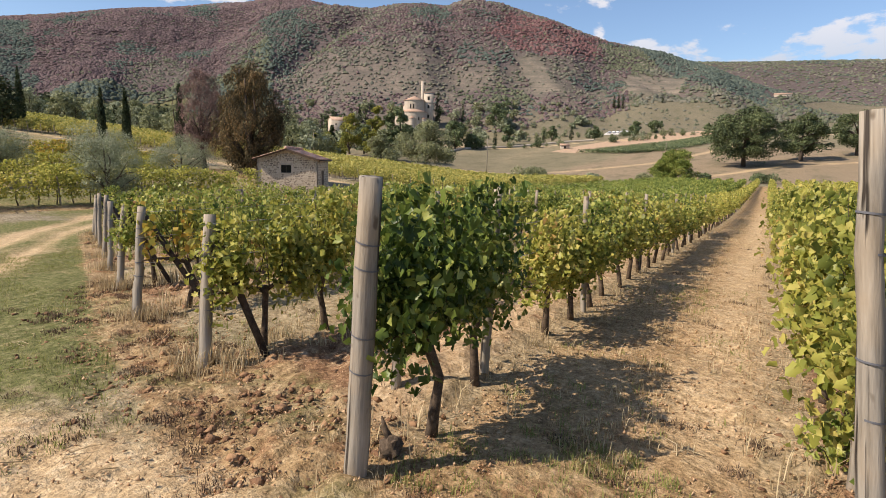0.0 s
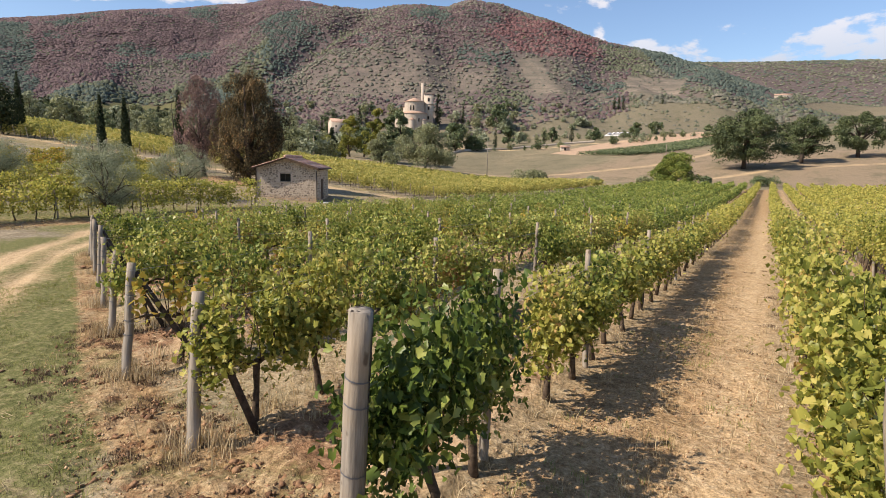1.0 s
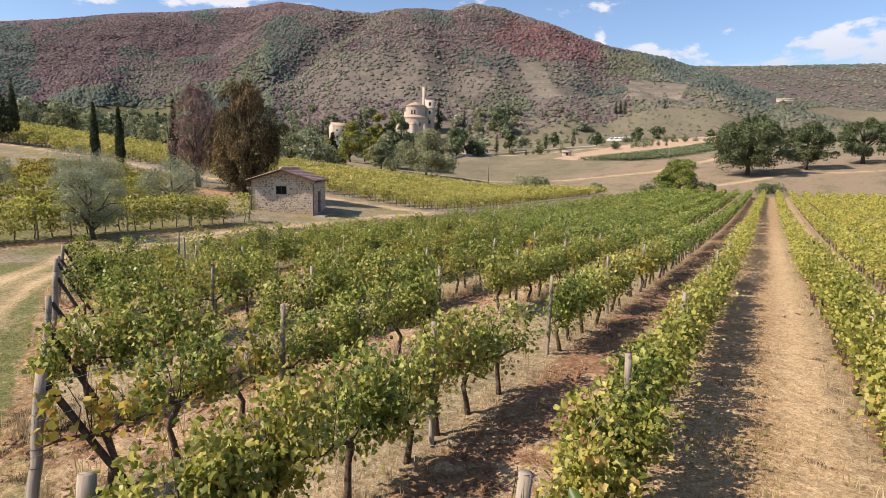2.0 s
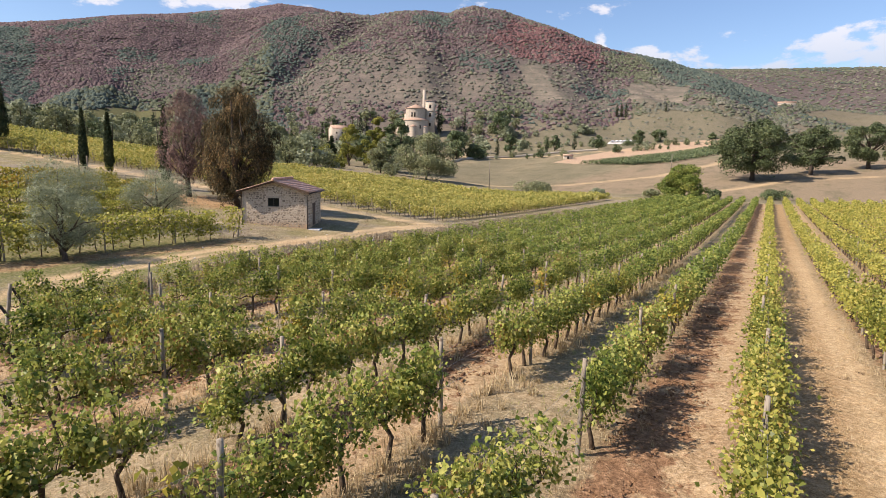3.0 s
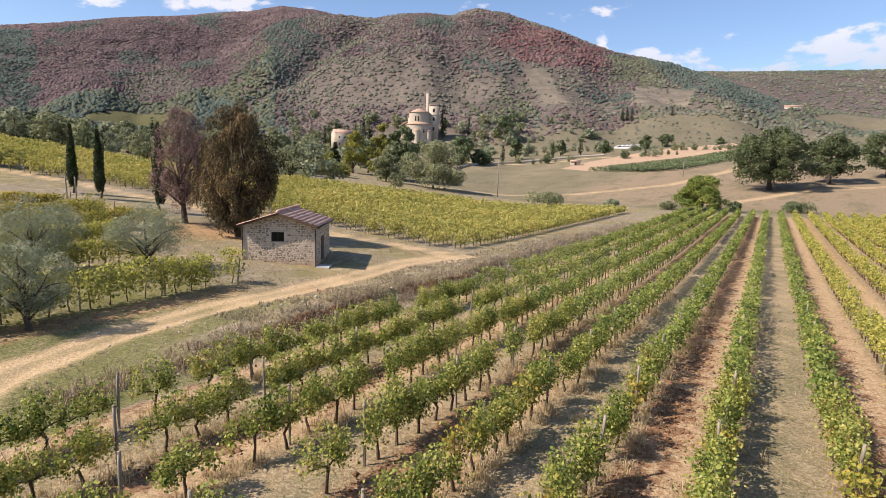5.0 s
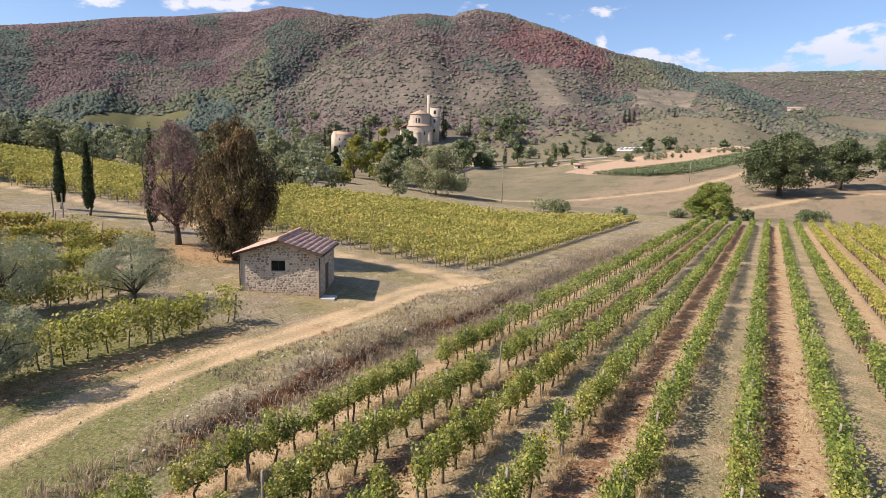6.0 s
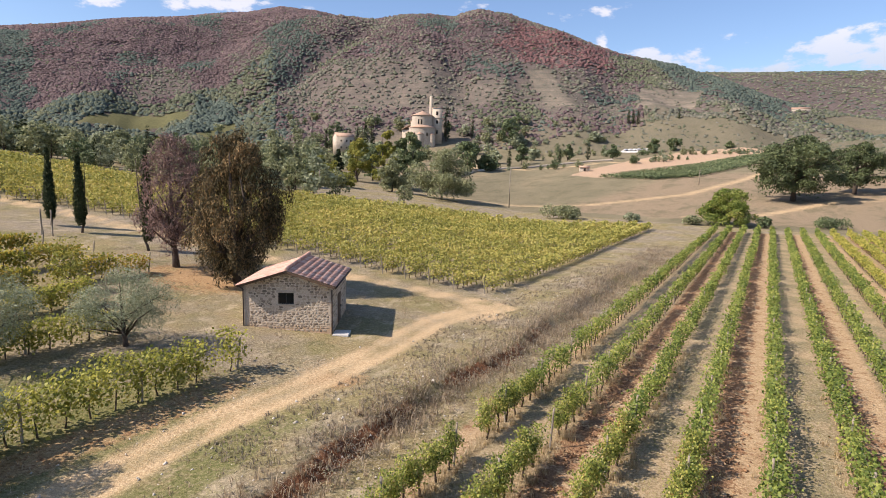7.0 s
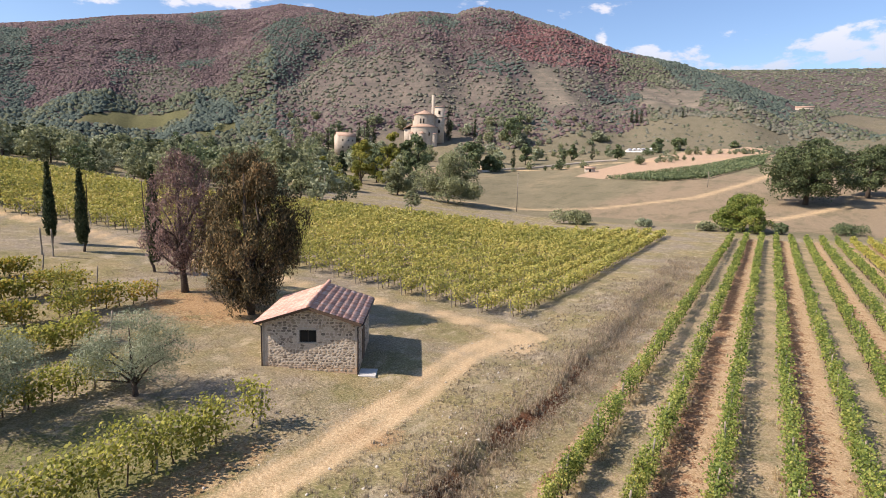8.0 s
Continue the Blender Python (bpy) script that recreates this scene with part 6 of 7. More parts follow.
def build_church():
    x, y = -246.0, 385.0
    ch = thing("stone_church", "pale limestone abbey church with a round apse and bell tower", "church", pose(x, y, float(height(x, y)) - 0.5, 0, 0, 31))
    part("nave", mesh_of("nave", [gable_body(-9, 9, 4, 40, -3, 17, 22)], M_LIMESTONE), None, ch)
    part("nave_roof", mesh_of("nave_roof", gable_roof(-9, 9, 5, 40, 17.2, 22.6), M_CHURCH_ROOF), None, ch)
    aisle = part("side_aisle", mesh_of("side_aisle", [box(-15.5, -9.02, 6, 34, -3, 11)], M_LIMESTONE), None, ch)
    part("aisle_roof", mesh_of("aisle_roof", [(np.array([(-16.3, 5.4, 10.9), (-8.95, 5.4, 14.6), (-8.95, 34.5, 14.6), (-16.3, 34.5, 10.9), (-16.3, 5.4, 11.4), (-8.95, 5.4, 15.1), (-8.95, 34.5, 15.1), (-16.3, 34.5, 11.4)]), [np.array([[0, 1, 2, 3], [7, 6, 5, 4], [0, 4, 5, 1], [1, 5, 6, 2], [2, 6, 7, 3], [3, 7, 4, 0]])])], M_CHURCH_ROOF), None, ch)
    part("ambulatory", smooth(mesh_of("ambulatory", [drum(10.2, -3, 12.0)], M_LIMESTONE)), None, ch)
    part("ambulatory_roof", mesh_of("ambulatory_roof", [cone_roof(10.7, 12.1, 14.0, 7.6)], M_CHURCH_ROOF), None, ch)
    part("apse", smooth(mesh_of("apse", [drum(7.8, 10.0, 21.2)], M_LIMESTONE)), None, ch)
    part("apse_roof", mesh_of("apse_roof", [cone_roof(8.4, 21.3, 24.8)], M_CHURCH_ROOF), None, ch)
    for a in (-62, -8, 48):
        t = radians(a - 90)
        cx, cy = 10.2 * math.cos(t), 10.2 * math.sin(t)
        V, F = drum(2.3, -3, 7.0, 14)
        part("chapel", smooth(mesh_np("chapel", V + np.array([cx, cy, 0]), F, [M_LIMESTONE])), None, ch)
        V, F = cone_roof(2.6, 7.05, 8.8, 0.0, 14)
        part("chapel_roof", mesh_np("chapel_roof", V + np.array([cx, cy, 0]), F, [M_CHURCH_ROOF]), None, ch)
    for a, r, z, w, h in ((-20, 7.8, 14.6, 1.0, 3.4), (-4, 7.8, 14.6, 1.0, 3.4), (-34, 10.2, 5.6, 1.0, 2.6), (22, 10.2, 5.6, 1.0, 2.6), (-86, 10.2, 5.6, 1.0, 2.6)):
        t = radians(a - 90)
        m = pose(r * math.cos(t), r * math.sin(t), z, 0, 0, a)
        V, F = box(-w / 2, w / 2, -0.06, 0.3, 0, h)
        part("window", mesh_np("window", V, F, [M_HOLE]), None, ch, m=m)
    tw = part("tower", mesh_of("tower", [box(7.5, 15.0, -1.0, 7.0, -3, 27.6)], M_LIMESTONE), None, ch)
    part("tower_roof", mesh_of("tower_roof", gable_roof(7.5, 15.0, -1.0, 7.0, 27.62, 28.4, "x", 0.3, 0.2), M_CHURCH_ROOF), None, tw)
    part("tower_wing", mesh_of("tower_wing", [box(5.2, 7.45, -0.6, 6.0, -3, 36.0)], M_LIMESTONE), None, tw)
    for z in (8.0, 15.5, 22.0):
        V, F = box(10.4, 11.9, -1.08, -0.6, z, z + 2.6)
        part("window", mesh_np("window", V, F, [M_HOLE]), None, tw)
    part("cornice", mesh_of("cornice", [box(7.3, 15.2, -1.2, 7.2, 19.6, 20.2)], M_LIMESTONE), None, tw)


def house(name, label, x, y, turn, w, d, h, wall, roof, rise=1.8, wins=((-0.25, 0.55), (0.25, 0.55)), category="house"):
    ob = thing(name, label, category, pose(x, y, float(height(x, y)) - 0.3, 0, 0, turn))
    part("house_body", mesh_of("house_body", [gable_body(-w / 2, w / 2, -d / 2, d / 2, -1, h, h + rise, "x")], wall), None, ob)
    part("roof", mesh_of("roof", gable_roof(-w / 2, w / 2, -d / 2, d / 2, h + 0.05, h + rise + 0.25, "x", 0.4, 0.2), roof), None, ob)
    for fx, fz in wins:
        V, F = box(fx * w - 0.5, fx * w + 0.5, -d / 2 - 0.05, -d / 2 + 0.3, fz * h - 0.6, fz * h + 0.7)
        part("window", mesh_np("window", V, F, [M_HOLE]), None, ob)
    return ob


def car_mesh(paint):
    body = [(-2.1, 0.35), (-2.1, 0.8), (-1.3, 0.92), (-0.8, 1.42), (0.75, 1.45), (1.35, 0.98), (2.05, 0.85), (2.1, 0.35)]
    n = len(body)
    V = [(x, s * (0.85 if z < 1 else 0.68), z) for s in (-1, 1) for x, z in body]
    F = [[k, (k + 1) % n, n + (k + 1) % n, n + k] for k in range(n)]
    return mesh_np("car_body", np.array(V), [np.array(F), np.array([list(range(n))[::-1], list(range(n, 2 * n))])], [paint])


def parked_cars():
    paint = Mat("white_car_paint", 0.3).color((0.75, 0.75, 0.74)).m
    silver = Mat("silver_car_paint", 0.3).color((0.42, 0.43, 0.45)).m
    tyre = Mat("tyre", 0.9).color((0.02, 0.02, 0.02)).m
    V, F = tube([(0, -0.1, 0), (0, 0.1, 0)], [0.32, 0.32], 12)
    wheel = mesh_np("wheel", V, F, [tyre])
    rng = np.random.default_rng(4)
    for k, (x, y) in enumerate(((-104, 433.5), (-101, 434.2), (-98, 434.0), (-95.2, 434.3), (-92, 434.0), (-88.6, 434.2))):
        car = thing("parked_car", ("white" if k % 3 else "silver") + " car parked on the pale gravel yard", "car", pose(x, y, float(height(x, y)) + 0.12, -7, 0, 84 + rng.normal(0, 5)), "parked cars")
        part("body", car_mesh(paint if k % 3 else silver), None, car)
        for wx in (-1.3, 1.3):
            for wy in (-0.8, 0.8):
                part("wheel", wheel, None, car, m=pose(wx, wy, 0.32))
    xs, ys = np.meshgrid(np.linspace(-107, -84, 12), np.linspace(427, 440, 7))
    V = np.stack([xs, ys, height(xs, ys) + 0.06], -1).reshape(-1, 3)
    F = np.array([[j * 12 + i, j * 12 + i + 1, (j + 1) * 12 + i + 1, (j + 1) * 12 + i] for j in range(6) for i in range(11)])
    tagged(new("gravel_yard", mesh_np("gravel_yard", V, [F], [M_GRAVEL])), "pale gravel parking yard above the ploughed field", "yard", kind="structure")


def utility_pole(x, y, h):
    ob = thing("utility_pole", "thin grey wooden utility pole in the valley", "pole", pose(x, y, float(height(x, y))), "utility poles")
    V, F = tube([(0, 0, -0.5), (0, 0, h)], [0.16, 0.11], 8)
    part("pole", smooth(mesh_np("pole", V, F, [M_POST])), None, ob)
    part("crossarm", mesh_of("crossarm", [box(-0.7, 0.7, -0.05, 0.05, h - 0.6, h - 0.5)], M_POST), None, ob)


def far_vineyard():
    """Low rows of vines along the edge of the ploughed field."""
    rng = np.random.default_rng(19)
    for i in range(11):
        f = i / 10
        a = np.array([-78 + 24 * f, 265.5 - 4.5 * f])
        b = np.array([-17 - 2 * f, 392 - 62 * f])
        mid = np.array([-44 + 6 * f, 319 - 46 * f])
        n = 1500
        t = np.sort(rng.uniform(0, 1, n))
        P = np.where(t[:, None] < 0.5, a + (mid - a) * 2 * t[:, None], mid + (b - mid) * (2 * t[:, None] - 1))
        P = P + rng.normal(0, 0.35, P.shape)
        C = np.stack([P[:, 0], P[:, 1], height(P[:, 0], P[:, 1]) + rng.uniform(0.4, 1.7, n)], -1)
        V, F = leaves(C, 0.6, rng)
        ob = thing("vine_row", "low green vine row beside the ploughed field", "vine row", group="far vine rows", kind="stuff")
        part("foliage", mesh_np("row_foliage", V, F, [M_OAK]), None, ob)


def lane_wall():
    """The low pale wall along the lane to the church."""
    line = [(-133, 238), (-139, 265), (-137, 291), (-125, 316.5), (-105, 345), (-92, 355)]
    P = []
    for (ax, ay), (bx, by) in zip(line[:-1], line[1:]):
        for t in np.linspace(0, 1, 8, endpoint=False):
            P.append((ax + t * (bx - ax), ay + t * (by - ay)))
    V, F = [], []
    for x, y in P:
        z = float(height(x, y))
        V += [(x, y - 0.25, z - 0.3), (x, y + 0.25, z - 0.3), (x, y + 0.25, z + 1.1), (x, y - 0.25, z + 1.1)]
    for i in range(len(P) - 1):
        for k in range(4):
            F.append([i * 4 + k, i * 4 + (k + 1) % 4, i * 4 + 4 + (k + 1) % 4, i * 4 + 4 + k])
    tagged(new("lane_wall", mesh_np("lane_wall", np.array(V), [np.array(F)], [M_LIMESTONE])), "low pale stone wall along the lane", "wall", kind="structure")


olive_vineyard()
build_church()
house("farmhouse", "stone farmhouse with a tiled roof near the church", -283, 337, 62, 13, 9, 12, M_LIMESTONE, M_CHURCH_ROOF, 2.6, ((-0.28, 0.35), (0.05, 0.35), (-0.28, 0.75), (0.05, 0.75), (0.3, 0.75)))
house("field_shed", "small pale stone field shed with a dark opening", -93.2, 294.5, 22, 4.6, 3.6, 2.2, M_LIMESTONE, M_CHURCH_ROOF, 0.6, ((0.0, 0.45),), "shed")
house("villa", "pale villa on the far hillside", 7.4, 690.0, 0, 16, 9, 4.4, M_QUOIN, M_CHURCH_ROOF, 1.6)
parked_cars()
for px, py, ph in ((-80.6, 172.3, 12.0), (-111.9, 122.3, 7.2), (-35.2, 246.2, 6.0)):
    utility_pole(px, py, ph)
far_vineyard()
lane_wall()


# ---- ground cover ----
def blades(P, h, rng, n=7, lean=0.8, width=0.0034):
    """Tufts of thin blades at the places P, of height h each."""
    k = len(P)
    h = np.repeat(np.asarray(h) * np.ones(k), n) * rng.uniform(0.5, 1.15, k * n)
    base = np.repeat(P, n, axis=0) + np.concatenate([rng.normal(0, 0.03, (k * n, 2)) * (1 + h[:, None] * 2), np.zeros((k * n, 1))], 1)
    a = rng.uniform(0, 2 * np.pi, k * n)
    d = np.stack([np.cos(a), np.sin(a), np.zeros(k * n)], -1)
    s = np.stack([-np.sin(a), np.cos(a), np.zeros(k * n)], -1) * (width * (0.7 + h * 1.5))[:, None]
    ln = rng.uniform(0.1, lean, k * n)
    tip = base + d * (ln * h)[:, None] + np.array([0, 0, 1.0]) * (h * np.sqrt(np.maximum(0.2, 1 - ln**2)))[:, None]
    mid = base + d * (ln * h * 0.3)[:, None] + np.array([0, 0, 0.55]) * h[:, None]
    V = np.stack([base - s, base + s, mid + s * 0.8, tip, mid - s * 0.8], 1).reshape(-1, 3)
    q = np.arange(k * n)[:, None] * 5
    return V, [q + np.array([[0, 1, 2, 4]]), q + np.array([[4, 2, 3]])]


def on_ground(x, y, dz=0.0):
    return np.stack([x, y, height(x, y) + dz], -1)


M_DRY = leaf_mat("dry_grass", [(0.0, (0.30, 0.215, 0.115)), (0.5, (0.50, 0.385, 0.22)), (1.0, (0.66, 0.55, 0.36))], 0.5, 0.05, 0.3, 0.9)
M_GRASS = leaf_mat("green_grass", [(0.0, (0.14, 0.17, 0.04)), (0.5, (0.26, 0.27, 0.08)), (1.0, (0.44, 0.39, 0.17))], 0.5, 0.05, 0.3, 0.8)
M_BROWN = leaf_mat("withered_scrub", [(0.0, (0.24, 0.175, 0.11)), (0.5, (0.40, 0.31, 0.205)), (1.0, (0.58, 0.47, 0.33))], 0.4, 0.0, 0.25, 0.9)

M_DEAD = leaf_mat("dead_weed", [(0.0, (0.05, 0.032, 0.022)), (0.5, (0.12, 0.075, 0.048)), (1.0, (0.27, 0.19, 0.12))], 0.5, 0.05, 0.15, 0.95)
M_BRAMBLE = leaf_mat("bramble", [(0.0, (0.126, 0.101, 0.077)), (0.5, (0.252, 0.203, 0.147)), (0.8, (0.378, 0.322, 0.224)), (1.0, (0.364, 0.364, 0.168))], 0.3, 0.05, 0.2, 0.95)


def ground_cover():
    rng = np.random.default_rng(23)
    # dry grass under the rows and round the posts
    P, h = [], []
    for k in range(-3, ROWS_LEFT + 1):
        x0 = -PITCH * k
        n = 640 if k > 0 else 260
        y = float(row_start(x0)) + 0.3 + 34 * rng.uniform(0, 1, n) ** 1.3
        P.append(on_ground(x0 + rng.normal(0, 0.32, n), y))
        h.append(rng.uniform(0.06, 0.28, n))
        m = 70 if k > 0 else 14
        a = rng.normal(0, 1, (m, 2)) * np.array([0.24, 0.17]) + np.array([-0.08, 0.02])
        P.append(on_ground(x0 + a[:, 0], float(row_start(x0)) + a[:, 1]))
        h.append(rng.uniform(0.10, 0.36, m) if k > 0 else rng.uniform(0.05, 0.2, m))
    n = 1500
    x, y = rng.uniform(-9, 5.5, n), rng.uniform(-2.5, 9, n)
    ok = (crumb(x, y, 0.5, 5.0) > 0.55) & (np.hypot((x + 1.5) * 0.75, (y + 2.2) * 1.3) > 2.6) & ((x < 1.4) | (crumb(x, y, 0.9, 6.0) > 0.6))
    P.append(on_ground(x[ok], y[ok])), h.append(rng.uniform(0.02, 0.11, ok.sum()))
    n = 700
    y = 0.8 + 55 * rng.uniform(0, 1, n) ** 1.4
    x = 1.25 + 0.12 * np.sin(y) + rng.normal(0, 0.22, n)
    ok = crumb(x, y, 1.3, 7.0) > 0.42
    P.append(on_ground(x[ok], y[ok])), h.append(rng.uniform(0.04, 0.17, ok.sum()))
    V, F = blades(np.concatenate(P), np.concatenate(h), rng)
    tagged(new("dry_grass", mesh_np("dry_grass", V, F, [M_DRY])), "tufts of dry straw-coloured grass among the vines", "grass", kind="stuff")
    # grey-straw tussocks under the rows
    P = []
    for k in range(2, ROWS_LEFT + 1):
        x0, n = row_x(k), 330
        y = float(row_start(x0)) + 0.8 + 42 * rng.uniform(0, 1, n)
        x = x0 + rng.normal(0.1, 0.34, n)
        ok = crumb(x, y, 1.6, 9.0) > 0.35
        P.append(on_ground(np.repeat(x[ok], 3) + rng.normal(0, 0.09, 3 * ok.sum()), np.repeat(y[ok], 3) + rng.normal(0, 0.12, 3 * ok.sum())))
    P = np.concatenate(P)
    V, F = blades(P, rng.uniform(0.16, 0.46, len(P)), rng, 9, 1.0, 0.006)
    tagged(new("grass_tussocks", mesh_np("grass_tussocks", V, F, [M_DRY])), "grey-straw grass tussocks under the vine rows", "grass", kind="stuff")
    # short green grass on the headland and in the grassy alleys
    n = 16000
    x, y = rng.uniform(-17, -2, n), rng.uniform(-2, 9, n)
    ok = (y < row_start(x) - 0.25 - 0.75 * strip_width(x)) & (wobble(x, y, 1.6, 2.0) > -0.35)
    P, h = [on_ground(x[ok], y[ok])], [rng.uniform(0.02, 0.075, ok.sum())]
    n = 1300
    x, y = rng.uniform(0.2, 2.2, n), rng.uniform(0.1, 9, n) ** 1.0
    y = np.where(rng.uniform(size=n) < 0.5, rng.uniform(0.0, 1.3, n), y)
    ok = (crumb(x, y, 0.45, 4.0) > 0.5) | (y < 0.9)
    P.append(on_ground(x[ok], y[ok])), h.append(rng.uniform(0.03, 0.11, ok.sum()))
    for k in (1, 3, 5, 7):
        n = 900
        x0 = -PITCH * (k + 0.5)
        y = float(row_start(x0)) + 45 * rng.uniform(0, 1, n)
        x = x0 + rng.normal(0, 0.55, n)
        P.append(on_ground(x, y)), h.append(rng.uniform(0.05, 0.16, n))
    V, F = blades(np.concatenate(P), np.concatenate(h), rng)
    tagged(new("green_grass", mesh_np("green_grass", V, F, [M_GRASS])), "short green grass on the headland and between rows", "grass", kind="stuff")
    # ragged dark roots and dead weeds in the turned soil
    n = 150
    x = rng.uniform(-9, 2.6, n)
    y = row_start(x) + rng.normal(-0.1, 0.7, n) + (rng.uniform(size=n) < 0.45) * (x > 0) * rng.uniform(0, 20, n)
    x, y = np.repeat(x, 16) + rng.normal(0, 0.08, 16 * n), np.repeat(y, 16) + rng.normal(0, 0.06, 16 * n)
    V, F = blades(on_ground(x, y, 0.0), rng.uniform(0.02, 0.075, len(x)), rng, 7, 1.0, 0.004)
    tagged(new("dead_weeds", mesh_np("dead_weeds", V, F, [M_DEAD])), "ragged dark dead weeds in the turned soil", "weeds", kind="stuff")
    # withered weeds and brambles along the cut bank
    n = 5200
    y = rng.uniform(14, 105, n)
    x = -24.4 - 0.5 * wobble(-25.0, y, 6.0, 5.0) + rng.normal(0, 0.55 + 0.012 * (y - 14), n)
    ok = rng.uniform(size=n) < 0.62 + 0.5 * wobble(x, y, 2.6, 3.0)
    x, y = x[ok], y[ok]
    V, F = blades(on_ground(x, y), rng.uniform(0.12, 0.6, len(x)), rng, 8, 0.95, 0.009)
    tagged(new("withered_weeds", mesh_np("withered_weeds", V, F, [M_BROWN])), "withered brown weeds along the low cut bank", "weeds", kind="stuff")
    # bramble scrub that widens up the bank
    n = 1500
    y = 20 + 90 * rng.uniform(0, 1, n)
    x = -24.2 - 0.5 * wobble(-25.0, y, 6.0, 5.0) + rng.normal(0, 0.75 + 0.008 * y, n) - 0.012 * (y - 20)
    ok = (crumb(x, y, 2.4, 3.0) > 0.3) & (x < -21.9)
    x, y = x[ok], y[ok]
    per = 34
    C = np.repeat(on_ground(x, y), per, axis=0) + rng.normal(0, 1, (len(x) * per, 3)) * np.array([0.26, 0.3, 0.0])
    C[:, 2] += np.repeat(rng.uniform(0.12, 0.75, len(x)), per) * rng.beta(1.2, 1.3, len(C))
    V, F = leaves(C, 0.10, rng, SPRIG, -0.4)
    tagged(new("bramble_scrub", mesh_np("bramble_scrub", V, F, [M_BRAMBLE])), "tangled grey-brown bramble scrub along the cut bank", "scrub", kind="stuff")
    # grey stubble between the track and the bank
    n = 5200
    y = 24 + 62 * rng.uniform(0, 1, n) ** 1.2
    x = rng.uniform(-31, -24.3, n)
    ok = (away(x, y, TRACK) > 1.3) & (crumb(x, y, 1.3, 2.0) + 0.4 * crumb(x, y, 0.5, 4.0) > 0.55)
    V, F = blades(on_ground(x[ok], y[ok]), rng.uniform(0.06, 0.26, ok.sum()), rng, 7, 1.0, 0.010)
    tagged(new("stubble", mesh_np("stubble", V, F, [M_BRAMBLE])), "grey-brown stubble between the track and the bank", "grass", kind="stuff")
    # rough grass beside the track and on the meadow round the hut
    n = 12000
    x, y = rng.uniform(-64, -24, n), rng.uniform(12, 56, n)
    ok = (away(x, y, TRACK) > 1.2) & (wobble(x, y, 3.3, 1.0) + 0.6 * wobble(x, y, 1.1, 7.0) > 0.0)
    hx, hy = x + 37.66, y - 37.18
    lx, ly = hx * math.cos(radians(31)) + hy * math.sin(radians(31)), -hx * math.sin(radians(31)) + hy * math.cos(radians(31))
    ok &= ~((np.abs(lx) < 3.0) & (ly > 0.0) & (ly < 6.3))
    x, y = x[ok], y[ok]
    V, F = blades(on_ground(x, y), rng.uniform(0.04, 0.2, len(x)), rng, 6, 0.9, 0.009)
    tagged(new("meadow_grass", mesh_np("meadow_grass", V, F, [M_BROWN])), "rough dry meadow grass beside the dirt track", "grass", kind="stuff")


M_CLOD = per_piece("soil_clod", [(0.0, (0.09, 0.045, 0.026)), (0.5, (0.21, 0.115, 0.062)), (1.0, (0.40, 0.24, 0.13))], 0.95, 20.0, 0.02, True)

M_CRUMB = per_piece("soil_crumb", [(0.0, (0.20, 0.11, 0.06)), (0.5, (0.42, 0.26, 0.14)), (1.0, (0.60, 0.42, 0.26))], 0.95, 20.0, 0.01, True)
M_PEBBLE = per_piece("pale_stone", [(0.0, (0.34, 0.30, 0.25)), (0.5, (0.48, 0.43, 0.36)), (1.0, (0.62, 0.57, 0.50))], 0.9, 20.0, 0.01, True)


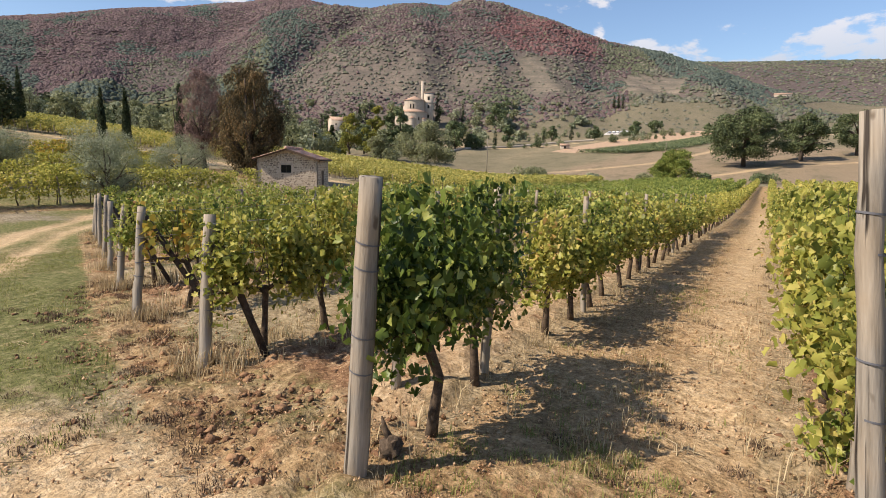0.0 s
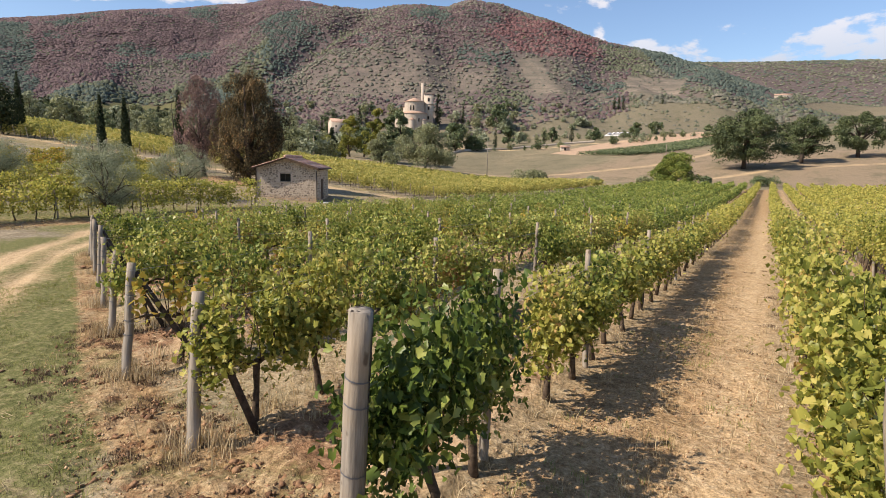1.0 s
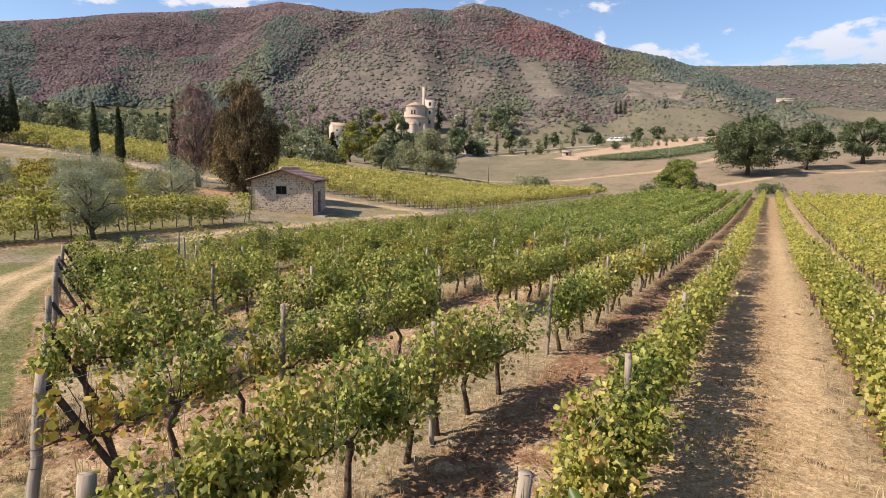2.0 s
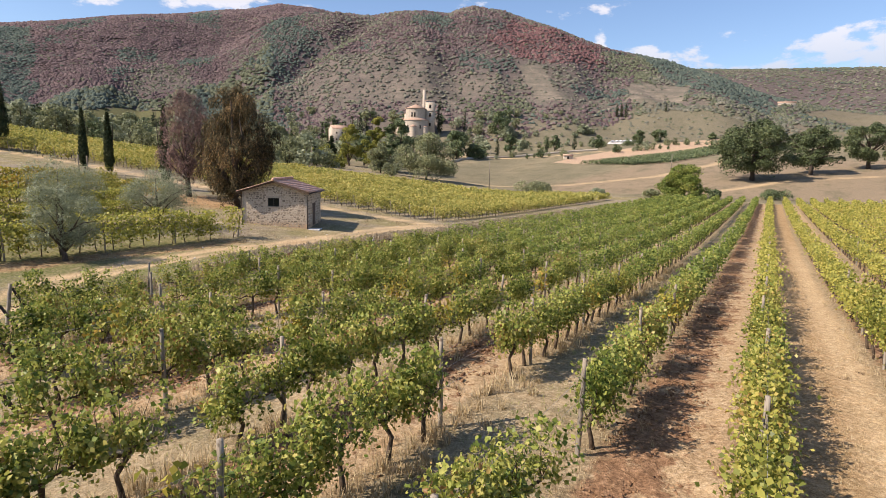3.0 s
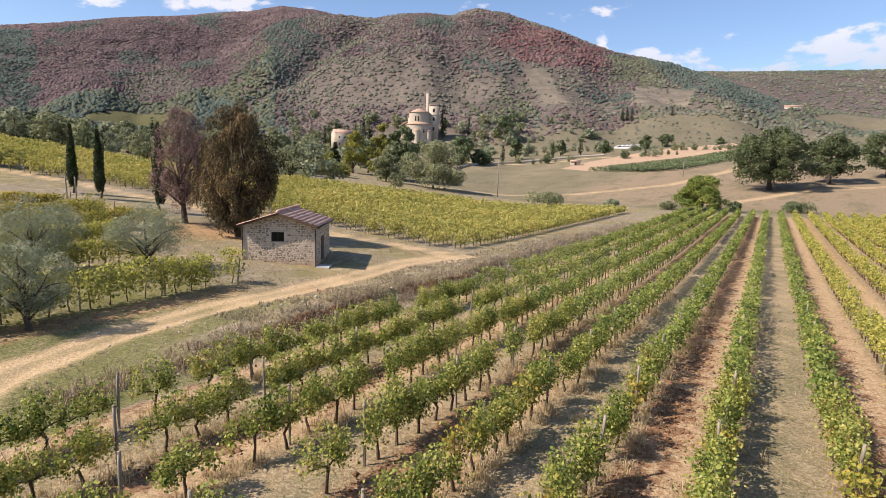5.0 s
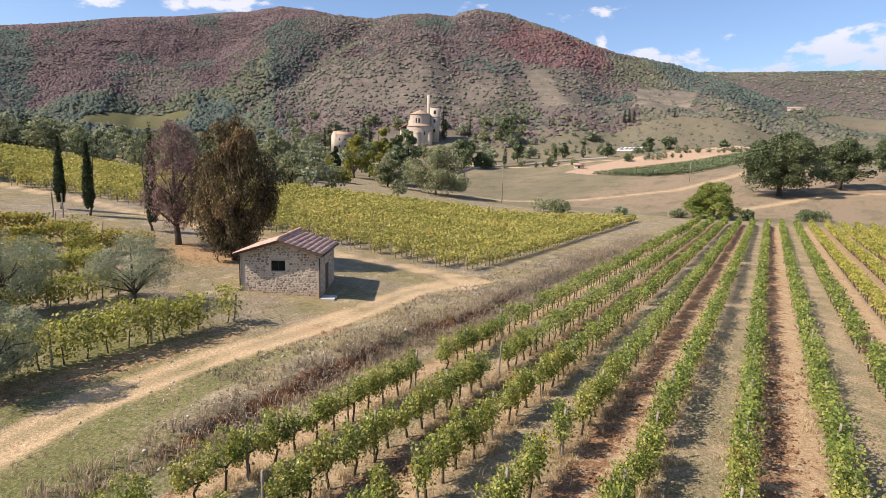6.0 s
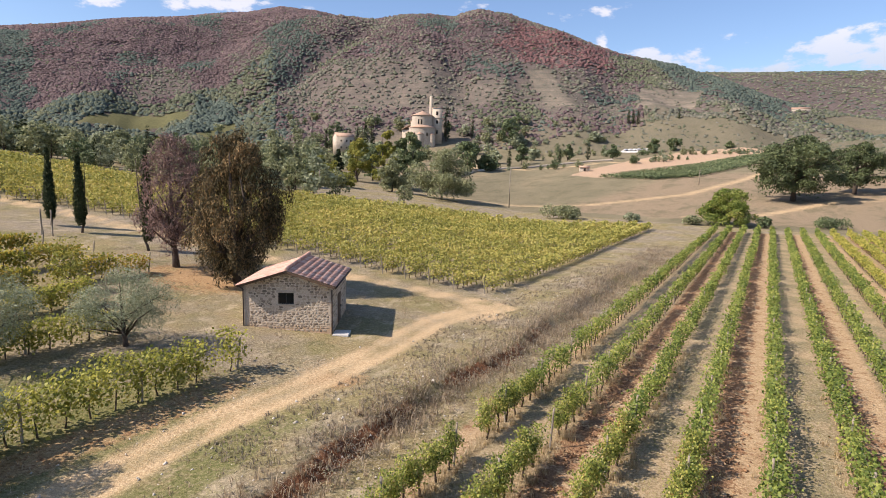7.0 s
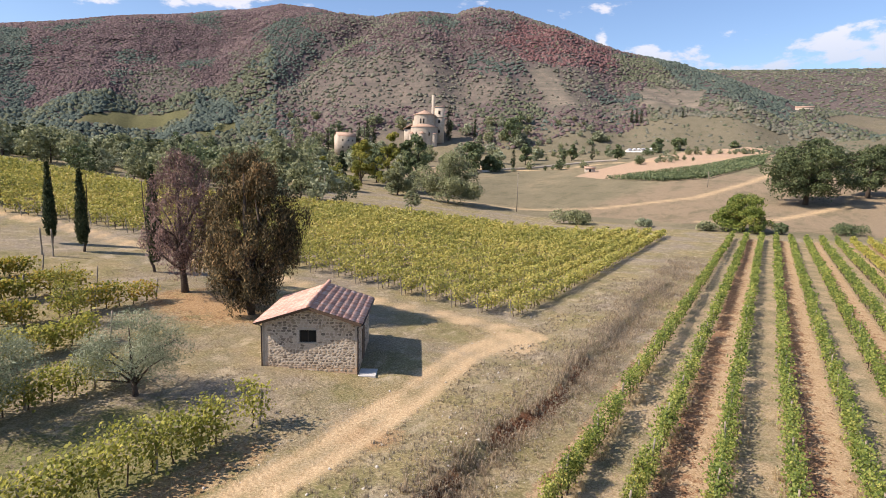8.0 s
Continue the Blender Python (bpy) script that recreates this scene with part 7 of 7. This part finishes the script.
def clods():
    """Lumps of turned soil in the tilled strips."""
    rng = np.random.default_rng(29)
    O = np.array([(1, 0, 0), (-1, 0, 0), (0, 1, 0), (0, -1, 0), (0, 0, 1), (0, 0, -0.6)], float)
    T = np.array([[0, 2, 4], [2, 1, 4], [1, 3, 4], [3, 0, 4], [2, 0, 5], [1, 2, 5], [3, 1, 5], [0, 3, 5]])
    X, Y, S = [], [], []
    n = 3800
    x = rng.uniform(-8, 4, n)
    y = row_start(x) + rng.normal(-0.2, 0.6, n) + 0.25 * np.sin(x * 3)
    ok = wobble(x, y, 0.8, 1.0) > -0.35
    X.append(x[ok]), Y.append(y[ok]), S.append(0.006 + 0.028 * rng.uniform(0, 1, ok.sum()) ** 3 + 0.04 * rng.uniform(0, 1, ok.sum()) ** 9)
    for k in (0, 2, 4, 6):
        n = 4600 if k < 4 else 3800
        x0 = -PITCH * (k + 0.5)
        x = x0 - 0.3 + rng.normal(0, 0.5, n)
        y = float(row_start(x0)) + 38 * rng.uniform(0, 1, n)
        ok = wobble(x, y, 1.1, 2.0) > -0.2
        X.append(x[ok]), Y.append(y[ok]), S.append(0.014 + (0.035 if k == 0 else 0.075) * rng.uniform(0, 1, ok.sum()) ** 2.2)
    x, y, s = np.concatenate(X), np.concatenate(Y), np.concatenate(S)
    n = len(x)
    J = O[None] * (s[:, None] * rng.uniform(0.6, 1.4, (n, 6)))[:, :, None] + rng.normal(0, 0.38, (n, 6, 3)) * s[:, None, None]
    J[:, :, 2] *= 0.7
    V = J + on_ground(x, y, 0.0)[:, None, :]
    F = (np.arange(n)[:, None, None] * 6 + T[None]).reshape(-1, 3)
    tagged(new("soil_clods", mesh_np("soil_clods", V.reshape(-1, 3), [F], [M_CLOD])), "lumps of reddish turned soil in the tilled alleys", "soil", kind="stuff")
    # crumbs of soil over the headland and the path
    n = 26000
    d, a = 0.6 + 10 * rng.uniform(0, 1, n) ** 1.3, rng.uniform(-0.35, 1.5, n)
    x, y = 2.2 - d * np.sin(a), -2.8 + d * np.cos(a) + 0.8
    ok = (crumb(x, y, 0.35, 8.0) + 0.5 * turned(x, y) > 0.42) & ((y > row_start(x) - 1.1) | (x > -3.2))
    x, y = x[ok], y[ok]
    n = len(x)
    s = 0.004 + 0.016 * rng.uniform(0, 1, n) ** 3
    Q = np.array([(1, 0, -0.3), (-0.6, 0.9, -0.3), (-0.6, -0.9, -0.3), (0, 0, 0.9)])
    J = Q[None] * (s[:, None] * rng.uniform(0.6, 1.4, (n, 4)))[:, :, None] + rng.normal(0, 0.35, (n, 4, 3)) * s[:, None, None]
    V = J + on_ground(x, y, 0.012)[:, None, :]
    V[:, :, 2] += (np.exp(-np.hypot(x - 1, y + 3) / 45) * turned(x, y) * (0.09 * (crumb(x, y, 0.42, 2.0) - 0.4) + 0.10 * (crumb(x, y, 0.17, 3.0) - 0.5)))[:, None]
    F = (np.arange(n)[:, None, None] * 4 + np.array([[0, 1, 3], [1, 2, 3], [2, 0, 3], [0, 2, 1]])[None]).reshape(-1, 3)
    tagged(new("soil_crumbs", mesh_np("soil_crumbs", V.reshape(-1, 3), [F], [M_CRUMB])), "small crumbs of tan soil on the headland and path", "soil", kind="stuff")
    # pale field stones on the rough meadow and the bank
    n = 900
    x, y = rng.uniform(-33, -22.5, n), rng.uniform(18, 75, n)
    ok = away(x, y, TRACK) > 0.8
    x, y = x[ok], y[ok]
    n = len(x)
    s = 0.025 + 0.07 * rng.uniform(0, 1, n) ** 4
    J = O[None] * (s[:, None] * rng.uniform(0.6, 1.4, (n, 6)))[:, :, None] + rng.normal(0, 0.3, (n, 6, 3)) * s[:, None, None]
    V = J + on_ground(x, y, 0.0)[:, None, :]
    F = (np.arange(n)[:, None, None] * 6 + T[None]).reshape(-1, 3)
    tagged(new("field_stones", mesh_np("field_stones", V.reshape(-1, 3), [F], [M_PEBBLE])), "pale stones scattered over the rough meadow", "stones", kind="stuff")
    # dry prunings and straw on the path
    n = 420
    x, y, a = rng.uniform(-6, 2.6, n), rng.uniform(-2, 9, n), rng.uniform(0, 6.3, n)
    ln = rng.uniform(0.04, 0.32, n)
    P = [tube([p, p + np.array([math.cos(t) * q * 0.5, math.sin(t) * q * 0.5, 0.012 + rng.uniform(0, 0.02)]), p + np.array([math.cos(t + 0.3) * q, math.sin(t + 0.3) * q, 0.006])], [0.004, 0.0035, 0.002], 4, False) for p, t, q in zip(on_ground(x, y, 0.012), a, ln)]
    V, F = joined(P)
    tagged(new("dry_prunings", mesh_np("dry_prunings", V, F, [M_DRY])), "dry vine prunings scattered on the path", "twigs", kind="stuff")


ground_cover()
clods()
